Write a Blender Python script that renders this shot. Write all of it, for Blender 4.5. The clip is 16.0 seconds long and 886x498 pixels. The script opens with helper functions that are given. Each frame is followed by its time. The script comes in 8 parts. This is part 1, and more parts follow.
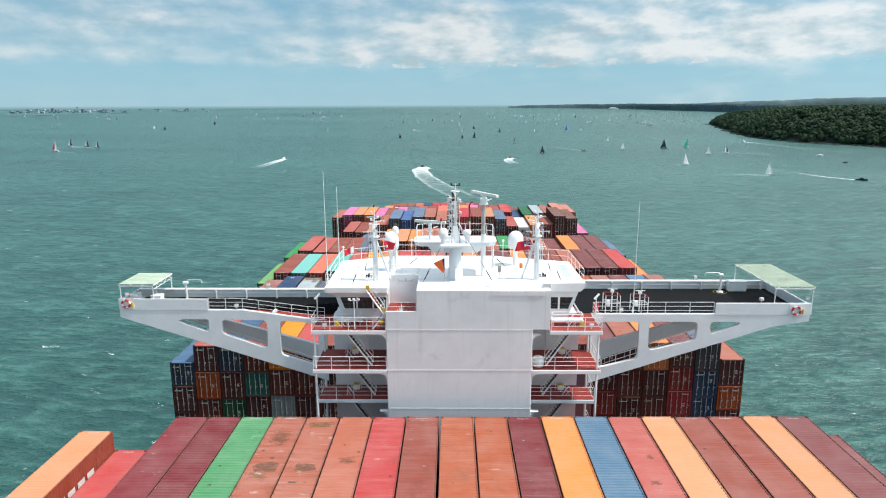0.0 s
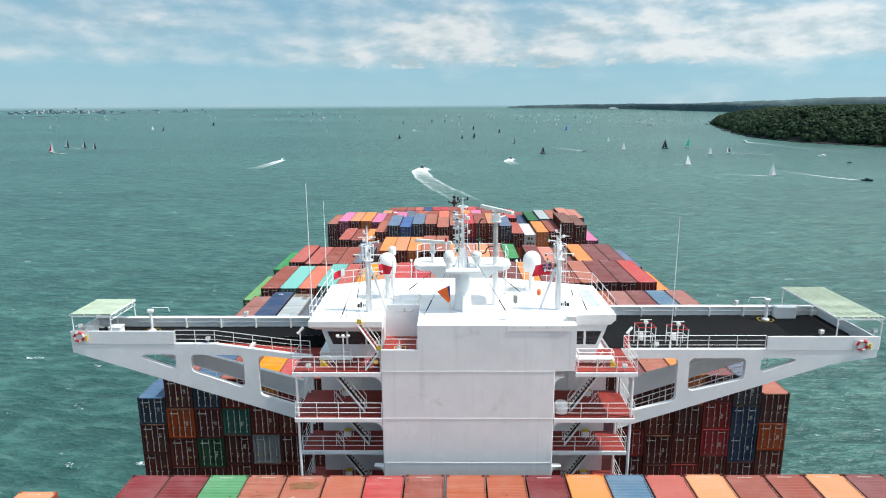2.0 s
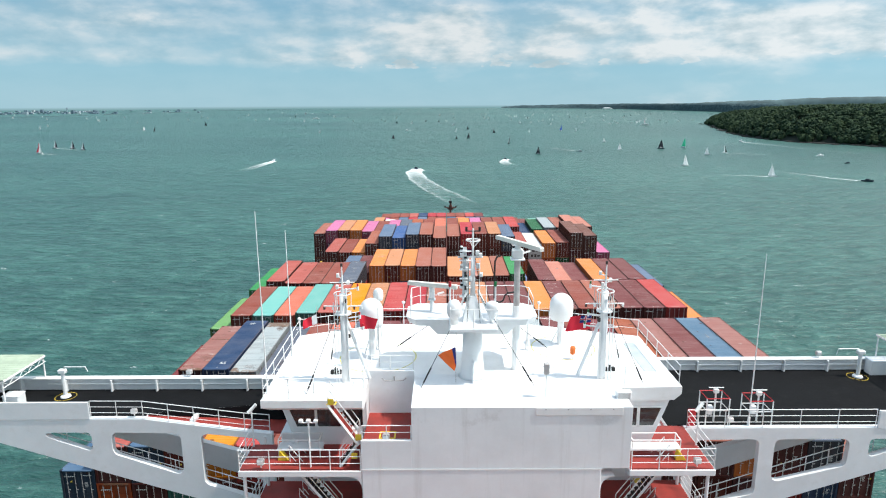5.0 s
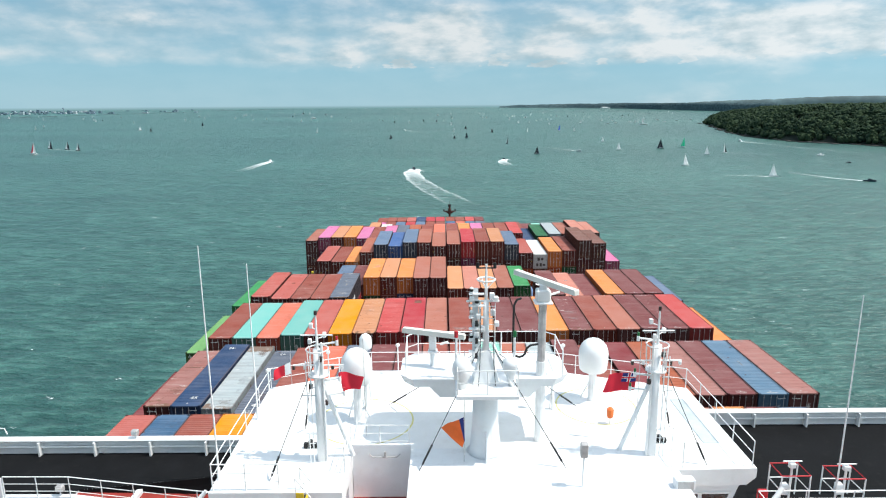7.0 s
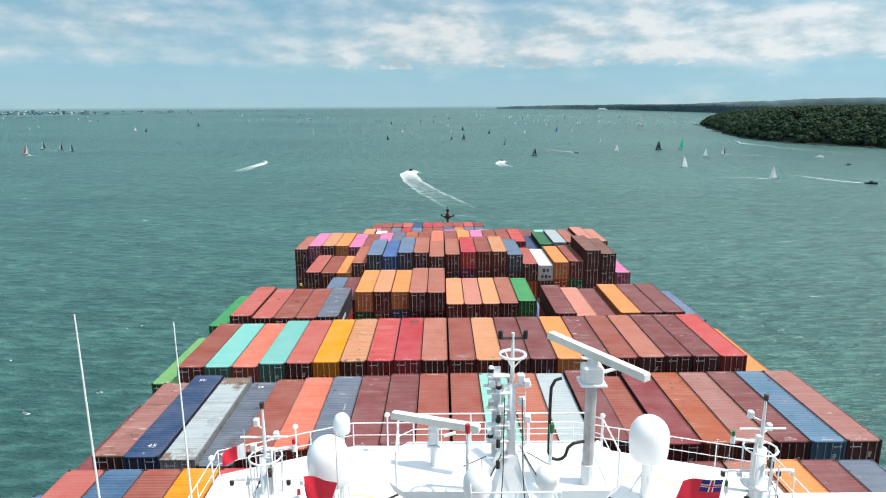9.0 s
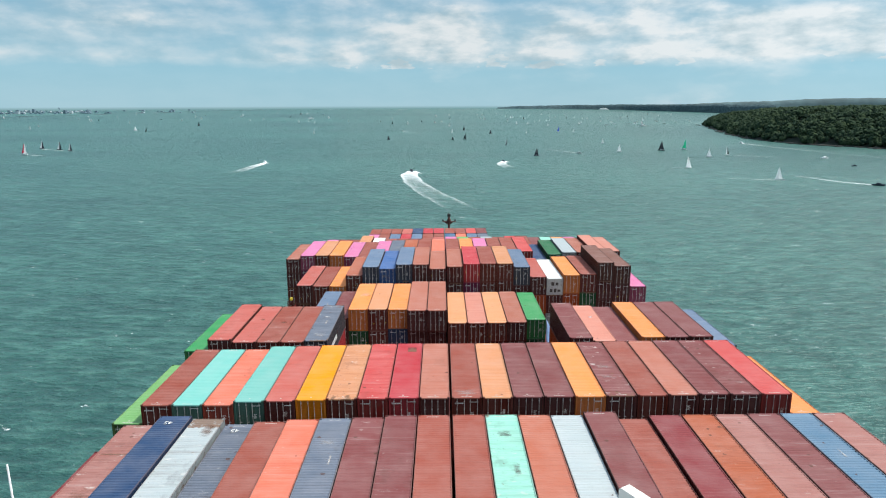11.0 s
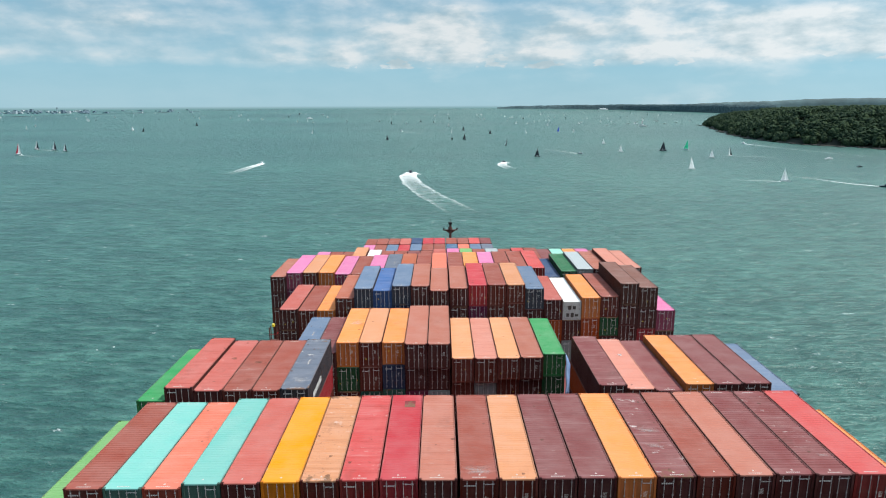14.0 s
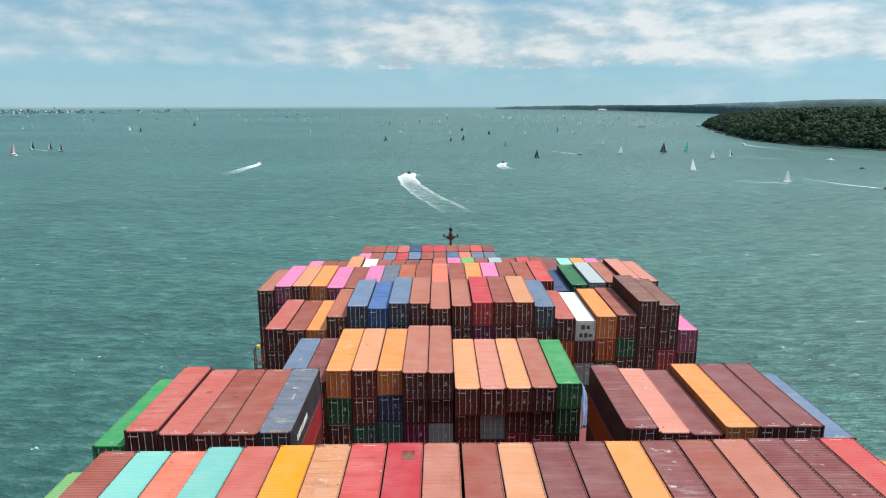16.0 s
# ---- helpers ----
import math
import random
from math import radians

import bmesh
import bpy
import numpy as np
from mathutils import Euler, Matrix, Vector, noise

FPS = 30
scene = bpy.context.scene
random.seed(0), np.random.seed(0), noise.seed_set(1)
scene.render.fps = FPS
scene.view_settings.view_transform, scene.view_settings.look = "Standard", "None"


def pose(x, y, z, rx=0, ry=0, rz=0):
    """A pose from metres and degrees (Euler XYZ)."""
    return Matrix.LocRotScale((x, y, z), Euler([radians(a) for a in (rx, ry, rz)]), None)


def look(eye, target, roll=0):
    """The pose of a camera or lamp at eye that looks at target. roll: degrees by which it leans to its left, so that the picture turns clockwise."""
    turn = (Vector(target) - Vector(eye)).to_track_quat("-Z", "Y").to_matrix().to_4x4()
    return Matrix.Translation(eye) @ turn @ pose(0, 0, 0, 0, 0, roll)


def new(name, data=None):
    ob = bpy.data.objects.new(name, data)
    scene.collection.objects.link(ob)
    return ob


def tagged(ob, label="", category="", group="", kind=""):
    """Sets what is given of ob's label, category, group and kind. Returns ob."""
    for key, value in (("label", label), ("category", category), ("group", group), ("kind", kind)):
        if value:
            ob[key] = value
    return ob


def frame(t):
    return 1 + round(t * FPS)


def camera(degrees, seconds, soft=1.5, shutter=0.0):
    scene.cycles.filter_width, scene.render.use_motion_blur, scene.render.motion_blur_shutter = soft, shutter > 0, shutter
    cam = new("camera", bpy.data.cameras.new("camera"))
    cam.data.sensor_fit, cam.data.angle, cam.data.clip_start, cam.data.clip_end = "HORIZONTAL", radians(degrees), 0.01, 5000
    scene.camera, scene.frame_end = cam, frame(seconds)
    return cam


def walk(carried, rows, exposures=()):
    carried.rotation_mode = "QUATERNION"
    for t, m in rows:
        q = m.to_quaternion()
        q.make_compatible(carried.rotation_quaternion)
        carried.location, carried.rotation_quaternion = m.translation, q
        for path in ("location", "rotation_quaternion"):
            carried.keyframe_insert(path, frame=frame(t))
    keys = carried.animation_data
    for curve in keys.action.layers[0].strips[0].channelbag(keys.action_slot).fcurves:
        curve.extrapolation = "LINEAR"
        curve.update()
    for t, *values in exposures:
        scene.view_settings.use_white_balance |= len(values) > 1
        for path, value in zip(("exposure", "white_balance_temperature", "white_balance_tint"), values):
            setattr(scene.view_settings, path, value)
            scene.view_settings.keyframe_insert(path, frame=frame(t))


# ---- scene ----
cam = camera(69.3, 16.0, soft=1.1)
PATH = [
    (0, (0.916, -2.425, 69.828), (0.888, -0.474, 69.389), -0.2),
    (0.5, (0.835, -0.54, 69.888), (0.807, 1.411, 69.448), -0.2),
    (1, (0.705, 1.507, 69.889), (0.676, 3.458, 69.449), -0.3),
    (1.5, (0.489, 3.572, 69.891), (0.462, 5.522, 69.45), -0.2),
    (2, (0.436, 5.426, 69.808), (0.409, 7.377, 69.37), -0.3),
    (2.5, (0.311, 7.475, 69.804), (0.286, 9.426, 69.366), -0.3),
    (3, (0.182, 9.426, 69.795), (0.162, 11.377, 69.356), -0.3),
    (3.5, (0.091, 11.439, 69.776), (0.073, 13.39, 69.337), -0.3),
    (4, (0.012, 13.41, 69.691), (-0.003, 15.361, 69.253), -0.3),
    (6.5, (-0.353, 22.546, 69.624), (-0.357, 24.497, 69.186), -0.4),
    (7, (-0.406, 24.466, 69.625), (-0.409, 26.417, 69.186), -0.4),
    (7.5, (-0.447, 26.473, 69.545), (-0.447, 28.425, 69.109), -0.3),
    (8, (-0.505, 28.324, 69.524), (-0.502, 30.276, 69.087), -0.3),
    (8.5, (-0.568, 30.381, 69.426), (-0.563, 32.334, 68.991), -0.3),
    (9, (-0.66, 32.199, 69.479), (-0.653, 34.151, 69.043), -0.3),
    (11.5, (-0.694, 41.848, 69.669), (-0.69, 43.799, 69.232), -0.2),
    (12, (-0.795, 43.838, 69.73), (-0.788, 45.789, 69.291), -0.2),
    (12.5, (-0.891, 45.79, 69.701), (-0.883, 47.742, 69.263), -0.2),
    (13, (-0.986, 47.62, 69.686), (-0.978, 49.571, 69.249), -0.2),
    (13.5, (-1.087, 49.592, 69.724), (-1.078, 51.544, 69.286), -0.2),
    (14, (-1.082, 51.392, 69.666), (-1.075, 53.344, 69.229), -0.2),
    (14.5, (-1.25, 53.26, 69.671), (-1.239, 55.211, 69.234), -0.2),
    (15, (-1.399, 55.141, 69.682), (-1.386, 57.092, 69.244), -0.1),
    (15.5, (-1.421, 57.077, 69.661), (-1.408, 59.029, 69.225), -0.1),
    (16, (-1.436, 58.996, 69.661), (-1.424, 60.948, 69.225), -0.1),
]
walk(cam, [(t, look(eye, target, roll)) for t, eye, target, roll in PATH])

# ---- world, sun, exposure ----
SUN_ELEVATION, SUN_AZIMUTH = 60.0, 98.0   # degrees; azimuth clockwise from the bow (+y)
scene.view_settings.exposure = 0.0


def node(tree, kind, **values):
    n = tree.nodes.new(kind)
    for key, value in values.items():
        if key in n.inputs:
            n.inputs[key].default_value = value
    return n


def math_node(tree, op, a, b=None, c=None, clamp=False):
    n = tree.nodes.new("ShaderNodeMath")
    n.operation, n.use_clamp = op, clamp
    for i, v in enumerate((a, b, c)):
        if v is None:
            continue
        if isinstance(v, (int, float)):
            n.inputs[i].default_value = v
        else:
            tree.links.new(v, n.inputs[i])
    return n.outputs[0]


def ramp(tree, fac, *stops):
    n = tree.nodes.new("ShaderNodeValToRGB")
    while len(n.color_ramp.elements) < len(stops):
        n.color_ramp.elements.new(0.5)
    for e, (at, c) in zip(n.color_ramp.elements, stops):
        e.position = at
        e.color = (c, c, c, 1) if isinstance(c, (int, float)) else (*c, 1)
    tree.links.new(fac, n.inputs[0])
    return n.outputs[0]


def mix(tree, fac, a, b, blend="MIX"):
    n = tree.nodes.new("ShaderNodeMix")
    n.data_type, n.blend_type = "RGBA", blend
    for sock, v in ((n.inputs[0], fac), (n.inputs[6], a), (n.inputs[7], b)):
        if isinstance(v, (int, float)):
            sock.default_value = v
        elif isinstance(v, tuple):
            sock.default_value = (*v, 1)
        else:
            tree.links.new(v, sock)
    return n.outputs[2]


def noise_at(tree, vec, scale, detail=4.0, rough=0.55, stretch=None, offset=(0, 0, 0), turn=0.0):
    if turn:
        m = tree.nodes.new("ShaderNodeMapping")
        m.inputs["Rotation"].default_value = (0, 0, radians(turn))
        tree.links.new(vec, m.inputs[0])
        vec = m.outputs[0]
    if stretch or any(offset):
        m = tree.nodes.new("ShaderNodeMapping")
        m.inputs["Scale"].default_value = stretch or (1, 1, 1)
        m.inputs["Location"].default_value = offset
        tree.links.new(vec, m.inputs[0])
        vec = m.outputs[0]
    n = node(tree, "ShaderNodeTexNoise", Scale=scale, Detail=detail, Roughness=rough)
    tree.links.new(vec, n.inputs["Vector"])
    return n.outputs["Fac"]


def build_world():
    w = bpy.data.worlds.new("sky")
    scene.world = w
    w.use_nodes = True
    t = w.node_tree
    t.nodes.clear()
    sky = t.nodes.new("ShaderNodeTexSky")
    sky.sky_type, sky.sun_disc = "NISHITA", False
    sky.sun_elevation, sky.sun_rotation = radians(SUN_ELEVATION), radians(SUN_AZIMUTH)
    sky.air_density, sky.dust_density, sky.ozone_density = 1.0, 0.6, 1.2
    at = t.nodes.new("ShaderNodeTexCoord").outputs["Generated"]
    sep = t.nodes.new("ShaderNodeSeparateXYZ")
    t.links.new(at, sep.inputs[0])
    x, y, z = sep.outputs
    up = math_node(t, "MAXIMUM", z, 0.0)
    comb = t.nodes.new("ShaderNodeCombineXYZ")
    for k, (v, f) in enumerate(((x, 5.0), (y, 5.0), (z, 13.0))):
        t.links.new(math_node(t, "MULTIPLY", v, f), comb.inputs[k])
    dome = comb.outputs[0]
    # broken cloud: a bank of white heaps with level bases above the horizon haze, thin veil higher up
    banks = noise_at(t, dome, 0.8, 2.0, 0.5, offset=(0.9, 2.1, 0.3))
    heaps = noise_at(t, dome, 1.9, 8.0, 0.56, offset=(4.0, 2.0, 1.0))
    sunward = noise_at(t, dome, 1.9, 8.0, 0.56, offset=(4.10, 2.0, 1.12))
    lift = ramp(t, up, (0.02, 0.18), (0.050, 0.32), (0.066, 0.55), (0.11, 0.55), (0.145, 0.475), (0.22, 0.50), (0.5, 0.56))
    # the heaps thin out to a veil on the port side
    port = ramp(t, math_node(t, "ADD", math_node(t, "MULTIPLY", x, 0.5), 0.5), (0.18, 0.02), (0.34, 0.07), (0.48, 0.155), (0.75, 0.165))
    body = math_node(t, "ADD", math_node(t, "MULTIPLY", banks, 0.5), math_node(t, "MULTIPLY", heaps, 0.5))
    body = math_node(t, "ADD", body, math_node(t, "ADD", lift, math_node(t, "SUBTRACT", port, 0.63)))
    cover = ramp(t, body, (0.28, 0.06), (0.37, 0.22), (0.47, 0.46), (0.575, 0.95))
    # small flat-bottomed heaps in a row under the main bank
    puffs = noise_at(t, dome, 5.2, 4.0, 0.5, offset=(2.0, 7.0, 1.3))
    puffs = math_node(t, "ADD", puffs, math_node(t, "SUBTRACT", ramp(t, up, (0.050, 0.25), (0.056, 0.55), (0.068, 0.53), (0.085, 0.30)), 0.5))
    puffs = math_node(t, "MULTIPLY", ramp(t, puffs, (0.52, 0.0), (0.60, 0.9)), ramp(t, port, (0.08, 0.0), (0.14, 1.0)))
    cover = math_node(t, "MAXIMUM", cover, puffs)
    relief = math_node(t, "ADD", math_node(t, "MULTIPLY", math_node(t, "SUBTRACT", heaps, sunward), 2.2), 0.5)
    shade = ramp(t, relief, (0.22, (0.52, 0.64, 0.69)), (0.46, (0.70, 0.79, 0.825)), (0.70, (0.90, 0.93, 0.935)))
    bright = ramp(t, up, (0.17, 1.0), (0.40, 0.66))
    shade = mix(t, 1.0, shade, bright, "MULTIPLY")
    # the sky brightens towards the sun
    _e, _a = radians(SUN_ELEVATION), radians(SUN_AZIMUTH)
    dot = t.nodes.new("ShaderNodeVectorMath")
    dot.operation = "DOT_PRODUCT"
    dot.inputs[1].default_value = (math.sin(_a) * math.cos(_e), math.cos(_a) * math.cos(_e), math.sin(_e))
    t.links.new(at, dot.inputs[0])
    glare = ramp(t, dot.outputs["Value"], (0.05, 0.36), (0.30, 0.40), (0.62, 0.76), (0.98, 1.0))
    glare = math_node(t, "MULTIPLY", glare, 2.5)
    haze = ramp(t, up, (0.0, (0.405, 0.67, 0.785)), (0.05, (0.345, 0.64, 0.785)), (0.11, (0.28, 0.56, 0.73)), (0.17, (0.20, 0.48, 0.70)), (0.45, (0.18, 0.38, 0.66)))
    scaled = t.nodes.new("ShaderNodeVectorMath")
    scaled.operation = "SCALE"
    scaled.inputs["Scale"].default_value = 0.1
    t.links.new(sky.outputs[0], scaled.inputs[0])
    clear = mix(t, 0.93, scaled.outputs[0], haze)
    seen = mix(t, math_node(t, "MULTIPLY", cover, 0.92), clear, shade)
    seen = mix(t, 1.0, seen, glare, "MULTIPLY")
    final = mix(t, ramp(t, math_node(t, "ADD", z, 0.5), (0.495, 1.0), (0.4995, 0.0)), seen, (0.16, 0.30, 0.31))
    bg = t.nodes.new("ShaderNodeBackground")
    t.links.new(final, bg.inputs[0])
    bg.inputs[1].default_value = 1.0
    out = t.nodes.new("ShaderNodeOutputWorld")
    t.links.new(bg.outputs[0], out.inputs[0])


build_world()
lamp = bpy.data.lights.new("sun", "SUN")
lamp.energy, lamp.angle, lamp.color = 4.6, radians(0.6), (1.0, 0.96, 0.90)
sun = new("sun", lamp)
_e, _a = radians(SUN_ELEVATION), radians(SUN_AZIMUTH)
sun.matrix_world = look((300 * math.sin(_a) * math.cos(_e), 300 * math.cos(_a) * math.cos(_e), 300 * math.sin(_e)), (0, 0, 0))


# ---- materials ----
def lin(r, g, b):
    return tuple((c / 255 / 12.92) if c < 10 else ((c / 255 + 0.055) / 1.055) ** 2.4 for c in (r, g, b))


def material(name, colour, rough=0.5, metal=0.0, grain=0.12, scale=1.5, fine=22.0, bump=0.0, stain=None, stain_amount=0.0, spec=0.5, emit=0.0):
    """A painted or bare surface: base colour varied at two scales, with stains, uneven gloss and fine relief."""
    m = bpy.data.materials.new(name)
    m.use_nodes = True
    t = m.node_tree
    b = t.nodes["Principled BSDF"]
    at = t.nodes.new("ShaderNodeTexCoord").outputs["Object"]
    big = noise_at(t, at, scale, 5.0, 0.6)
    small = noise_at(t, at, fine, 3.0, 0.6)
    dark = tuple(c * (1 - grain * 1.6) for c in colour)
    light = tuple(min(1, c * (1 + grain)) for c in colour)
    c = mix(t, ramp(t, big, (0.3, 0.0), (0.7, 1.0)), dark, light)
    c = mix(t, math_node(t, "MULTIPLY", ramp(t, small, (0.35, 0.0), (0.65, 1.0)), grain), c, tuple(x * 0.6 for x in colour))
    if stain:
        blot = ramp(t, noise_at(t, at, scale * 2.3, 8.0, 0.65, offset=(5, 3, 1)), (0.56, 0.0), (0.70, stain_amount))
        c = mix(t, blot, c, stain)
    t.links.new(c, b.inputs["Base Color"])
    b.inputs["Metallic"].default_value = metal
    b.inputs["Specular IOR Level"].default_value = spec
    t.links.new(math_node(t, "ADD", math_node(t, "MULTIPLY", big, 0.25), rough - 0.12), b.inputs["Roughness"])
    if bump:
        n = node(t, "ShaderNodeBump", Strength=bump, Distance=0.02)
        t.links.new(small, n.inputs["Height"])
        t.links.new(n.outputs[0], b.inputs["Normal"])
    return m


def container_paint(name, faded):
    """Container paint in the object's own colour, with chalking, scrapes, knocks, rust and run-off streaks."""
    m = bpy.data.materials.new(name)
    m.use_nodes = True
    t = m.node_tree
    b = t.nodes["Principled BSDF"]
    info = t.nodes.new("ShaderNodeObjectInfo")
    at0 = t.nodes.new("ShaderNodeTexCoord").outputs["Object"]
    shift = t.nodes.new("ShaderNodeVectorMath")
    shift.operation = "ADD"
    comb = t.nodes.new("ShaderNodeCombineXYZ")
    for i in range(3):
        t.links.new(math_node(t, "MULTIPLY", info.outputs["Random"], 40.0 + 17 * i), comb.inputs[i])
    t.links.new(at0, shift.inputs[0])
    t.links.new(comb.outputs[0], shift.inputs[1])
    at = shift.outputs[0]
    base = info.outputs["Color"]
    wear = info.outputs["Alpha"]   # how worn each container is
    patch = noise_at(t, at, 0.45, 5.0, 0.6)
    fine = noise_at(t, at, 9.0, 5.0, 0.65)
    chalk = mix(t, 0.5, base, (0.62, 0.56, 0.53))
    deep = mix(t, 1.0, base, (0.66, 0.58, 0.54), "MULTIPLY")
    c = mix(t, ramp(t, patch, (0.35, 0.0), (0.75, 0.22 if faded else 0.10)), base, chalk)
    sep = t.nodes.new("ShaderNodeSeparateXYZ")
    t.links.new(at0, sep.inputs[0])
    if faded:
        # dust and scrapes lie in bands across the roof, along its pressings
        bands = noise_at(t, at, 1.0, 4.0, 0.6, stretch=(0.22, 2.4, 1.0))
        c = mix(t, math_node(t, "MULTIPLY", ramp(t, bands, (0.50, 0.0), (0.72, 0.6)), wear), c, deep)
        c = mix(t, math_node(t, "MULTIPLY", ramp(t, bands, (0.28, 0.35), (0.42, 0.0)), wear), c, chalk)
        stain = noise_at(t, at, 0.42, 6.0, 0.7, stretch=(1.4, 0.8, 1.0), offset=(8, 1, 3))
        c = mix(t, math_node(t, "MULTIPLY", ramp(t, stain, (0.57, 0.0), (0.72, 0.75)), wear), c, mix(t, 0.6, base, (0.075, 0.055, 0.045)))
        # knocks rusted through the paint
        spot = t.nodes.new("ShaderNodeTexVoronoi")
        spot.inputs["Scale"].default_value = 0.85
        spot.inputs["Randomness"].default_value = 1.0
        t.links.new(at, spot.inputs["Vector"])
        near = math_node(t, "ADD", spot.outputs["Distance"], math_node(t, "MULTIPLY", math_node(t, "SUBTRACT", fine, 0.5), 0.22))
        pick = t.nodes.new("ShaderNodeSeparateColor")
        t.links.new(spot.outputs["Color"], pick.inputs[0])
        chance = math_node(t, "GREATER_THAN", math_node(t, "MULTIPLY", wear, 0.95), pick.outputs[0])
        size = math_node(t, "ADD", math_node(t, "MULTIPLY", pick.outputs[1], 0.11), 0.03)
        knock = math_node(t, "MULTIPLY", math_node(t, "LESS_THAN", near, size), chance)
        c = mix(t, math_node(t, "MULTIPLY", knock, 0.72), c, (0.085, 0.042, 0.030))
        # bright scuffs, and chipped, rust-stained edges along both top rails
        scuff = ramp(t, math_node(t, "ADD", noise_at(t, at, 0.9, 7.0, 0.7, stretch=(0.7, 1.5, 1.0), offset=(1, 5, 9)), math_node(t, "MULTIPLY", wear, 0.07)), (0.68, 0.0), (0.76, 0.7))
        c = mix(t, math_node(t, "MULTIPLY", scuff, wear), c, (0.58, 0.55, 0.52))
        edge = math_node(t, "GREATER_THAN", math_node(t, "ABSOLUTE", sep.outputs[0]), 1.14)
        # rail colour darkened all along to stand for shade in the container gaps
        rail = math_node(t, "GREATER_THAN", math_node(t, "ABSOLUTE", sep.outputs[0]), 1.16)
        c = mix(t, math_node(t, "MULTIPLY", rail, 0.45), c, (0.10, 0.06, 0.05))
        chip = noise_at(t, at, 2.2, 6.0, 0.7, stretch=(1.0, 0.8, 1.0), offset=(3, 2, 7))
        c = mix(t, math_node(t, "MULTIPLY", edge, ramp(t, chip, (0.60, 0.0), (0.70, 0.3))), c, (0.50, 0.44, 0.40))
        c = mix(t, math_node(t, "MULTIPLY", edge, ramp(t, chip, (0.32, 0.7), (0.42, 0.0))), c, (0.085, 0.042, 0.030))
        # the worst ones rust through at both ends
        ends = ramp(t, math_node(t, "MULTIPLY", math_node(t, "ABSOLUTE", math_node(t, "SUBTRACT", sep.outputs[1], 6.4)), 0.1), (0.46, 0.0), (0.66, 0.24))
        gone = ramp(t, math_node(t, "ADD", noise_at(t, at, 1.3, 8.0, 0.68, stretch=(1.0, 0.8, 1.0), offset=(6, 6, 2)), ends), (0.66, 0.0), (0.72, 0.85))
        c = mix(t, math_node(t, "MULTIPLY", gone, math_node(t, "GREATER_THAN", wear, 0.8)), c, mix(t, fine, (0.07, 0.034, 0.022), (0.26, 0.15, 0.09)))
    else:
        streak = noise_at(t, at, 1.0, 4.0, 0.6, stretch=(6.0, 0.6, 0.35))
        c = mix(t, ramp(t, streak, (0.46, 0.0), (0.72, 0.55)), c, deep)
        rust = ramp(t, noise_at(t, at, 1.9, 9.0, 0.7, offset=(2, 9, 4)), (0.56, 0.0), (0.64, 0.8))
        c = mix(t, math_node(t, "MULTIPLY", rust, wear), c, (0.085, 0.036, 0.022))
    specks = ramp(t, fine, (0.64, 0.0), (0.70, 0.7))
    c = mix(t, math_node(t, "MULTIPLY", specks, wear), c, (0.06, 0.03, 0.02))
    t.links.new(c, b.inputs["Base Color"])
    t.links.new(math_node(t, "ADD", math_node(t, "MULTIPLY", patch, 0.3), 0.42), b.inputs["Roughness"])
    b.inputs["Specular IOR Level"].default_value = 0.14
    n = node(t, "ShaderNodeBump", Strength=0.25, Distance=0.03)
    t.links.new(noise_at(t, at, 3.0, 3.0, 0.5), n.inputs["Height"])
    t.links.new(n.outputs[0], b.inputs["Normal"])
    return m


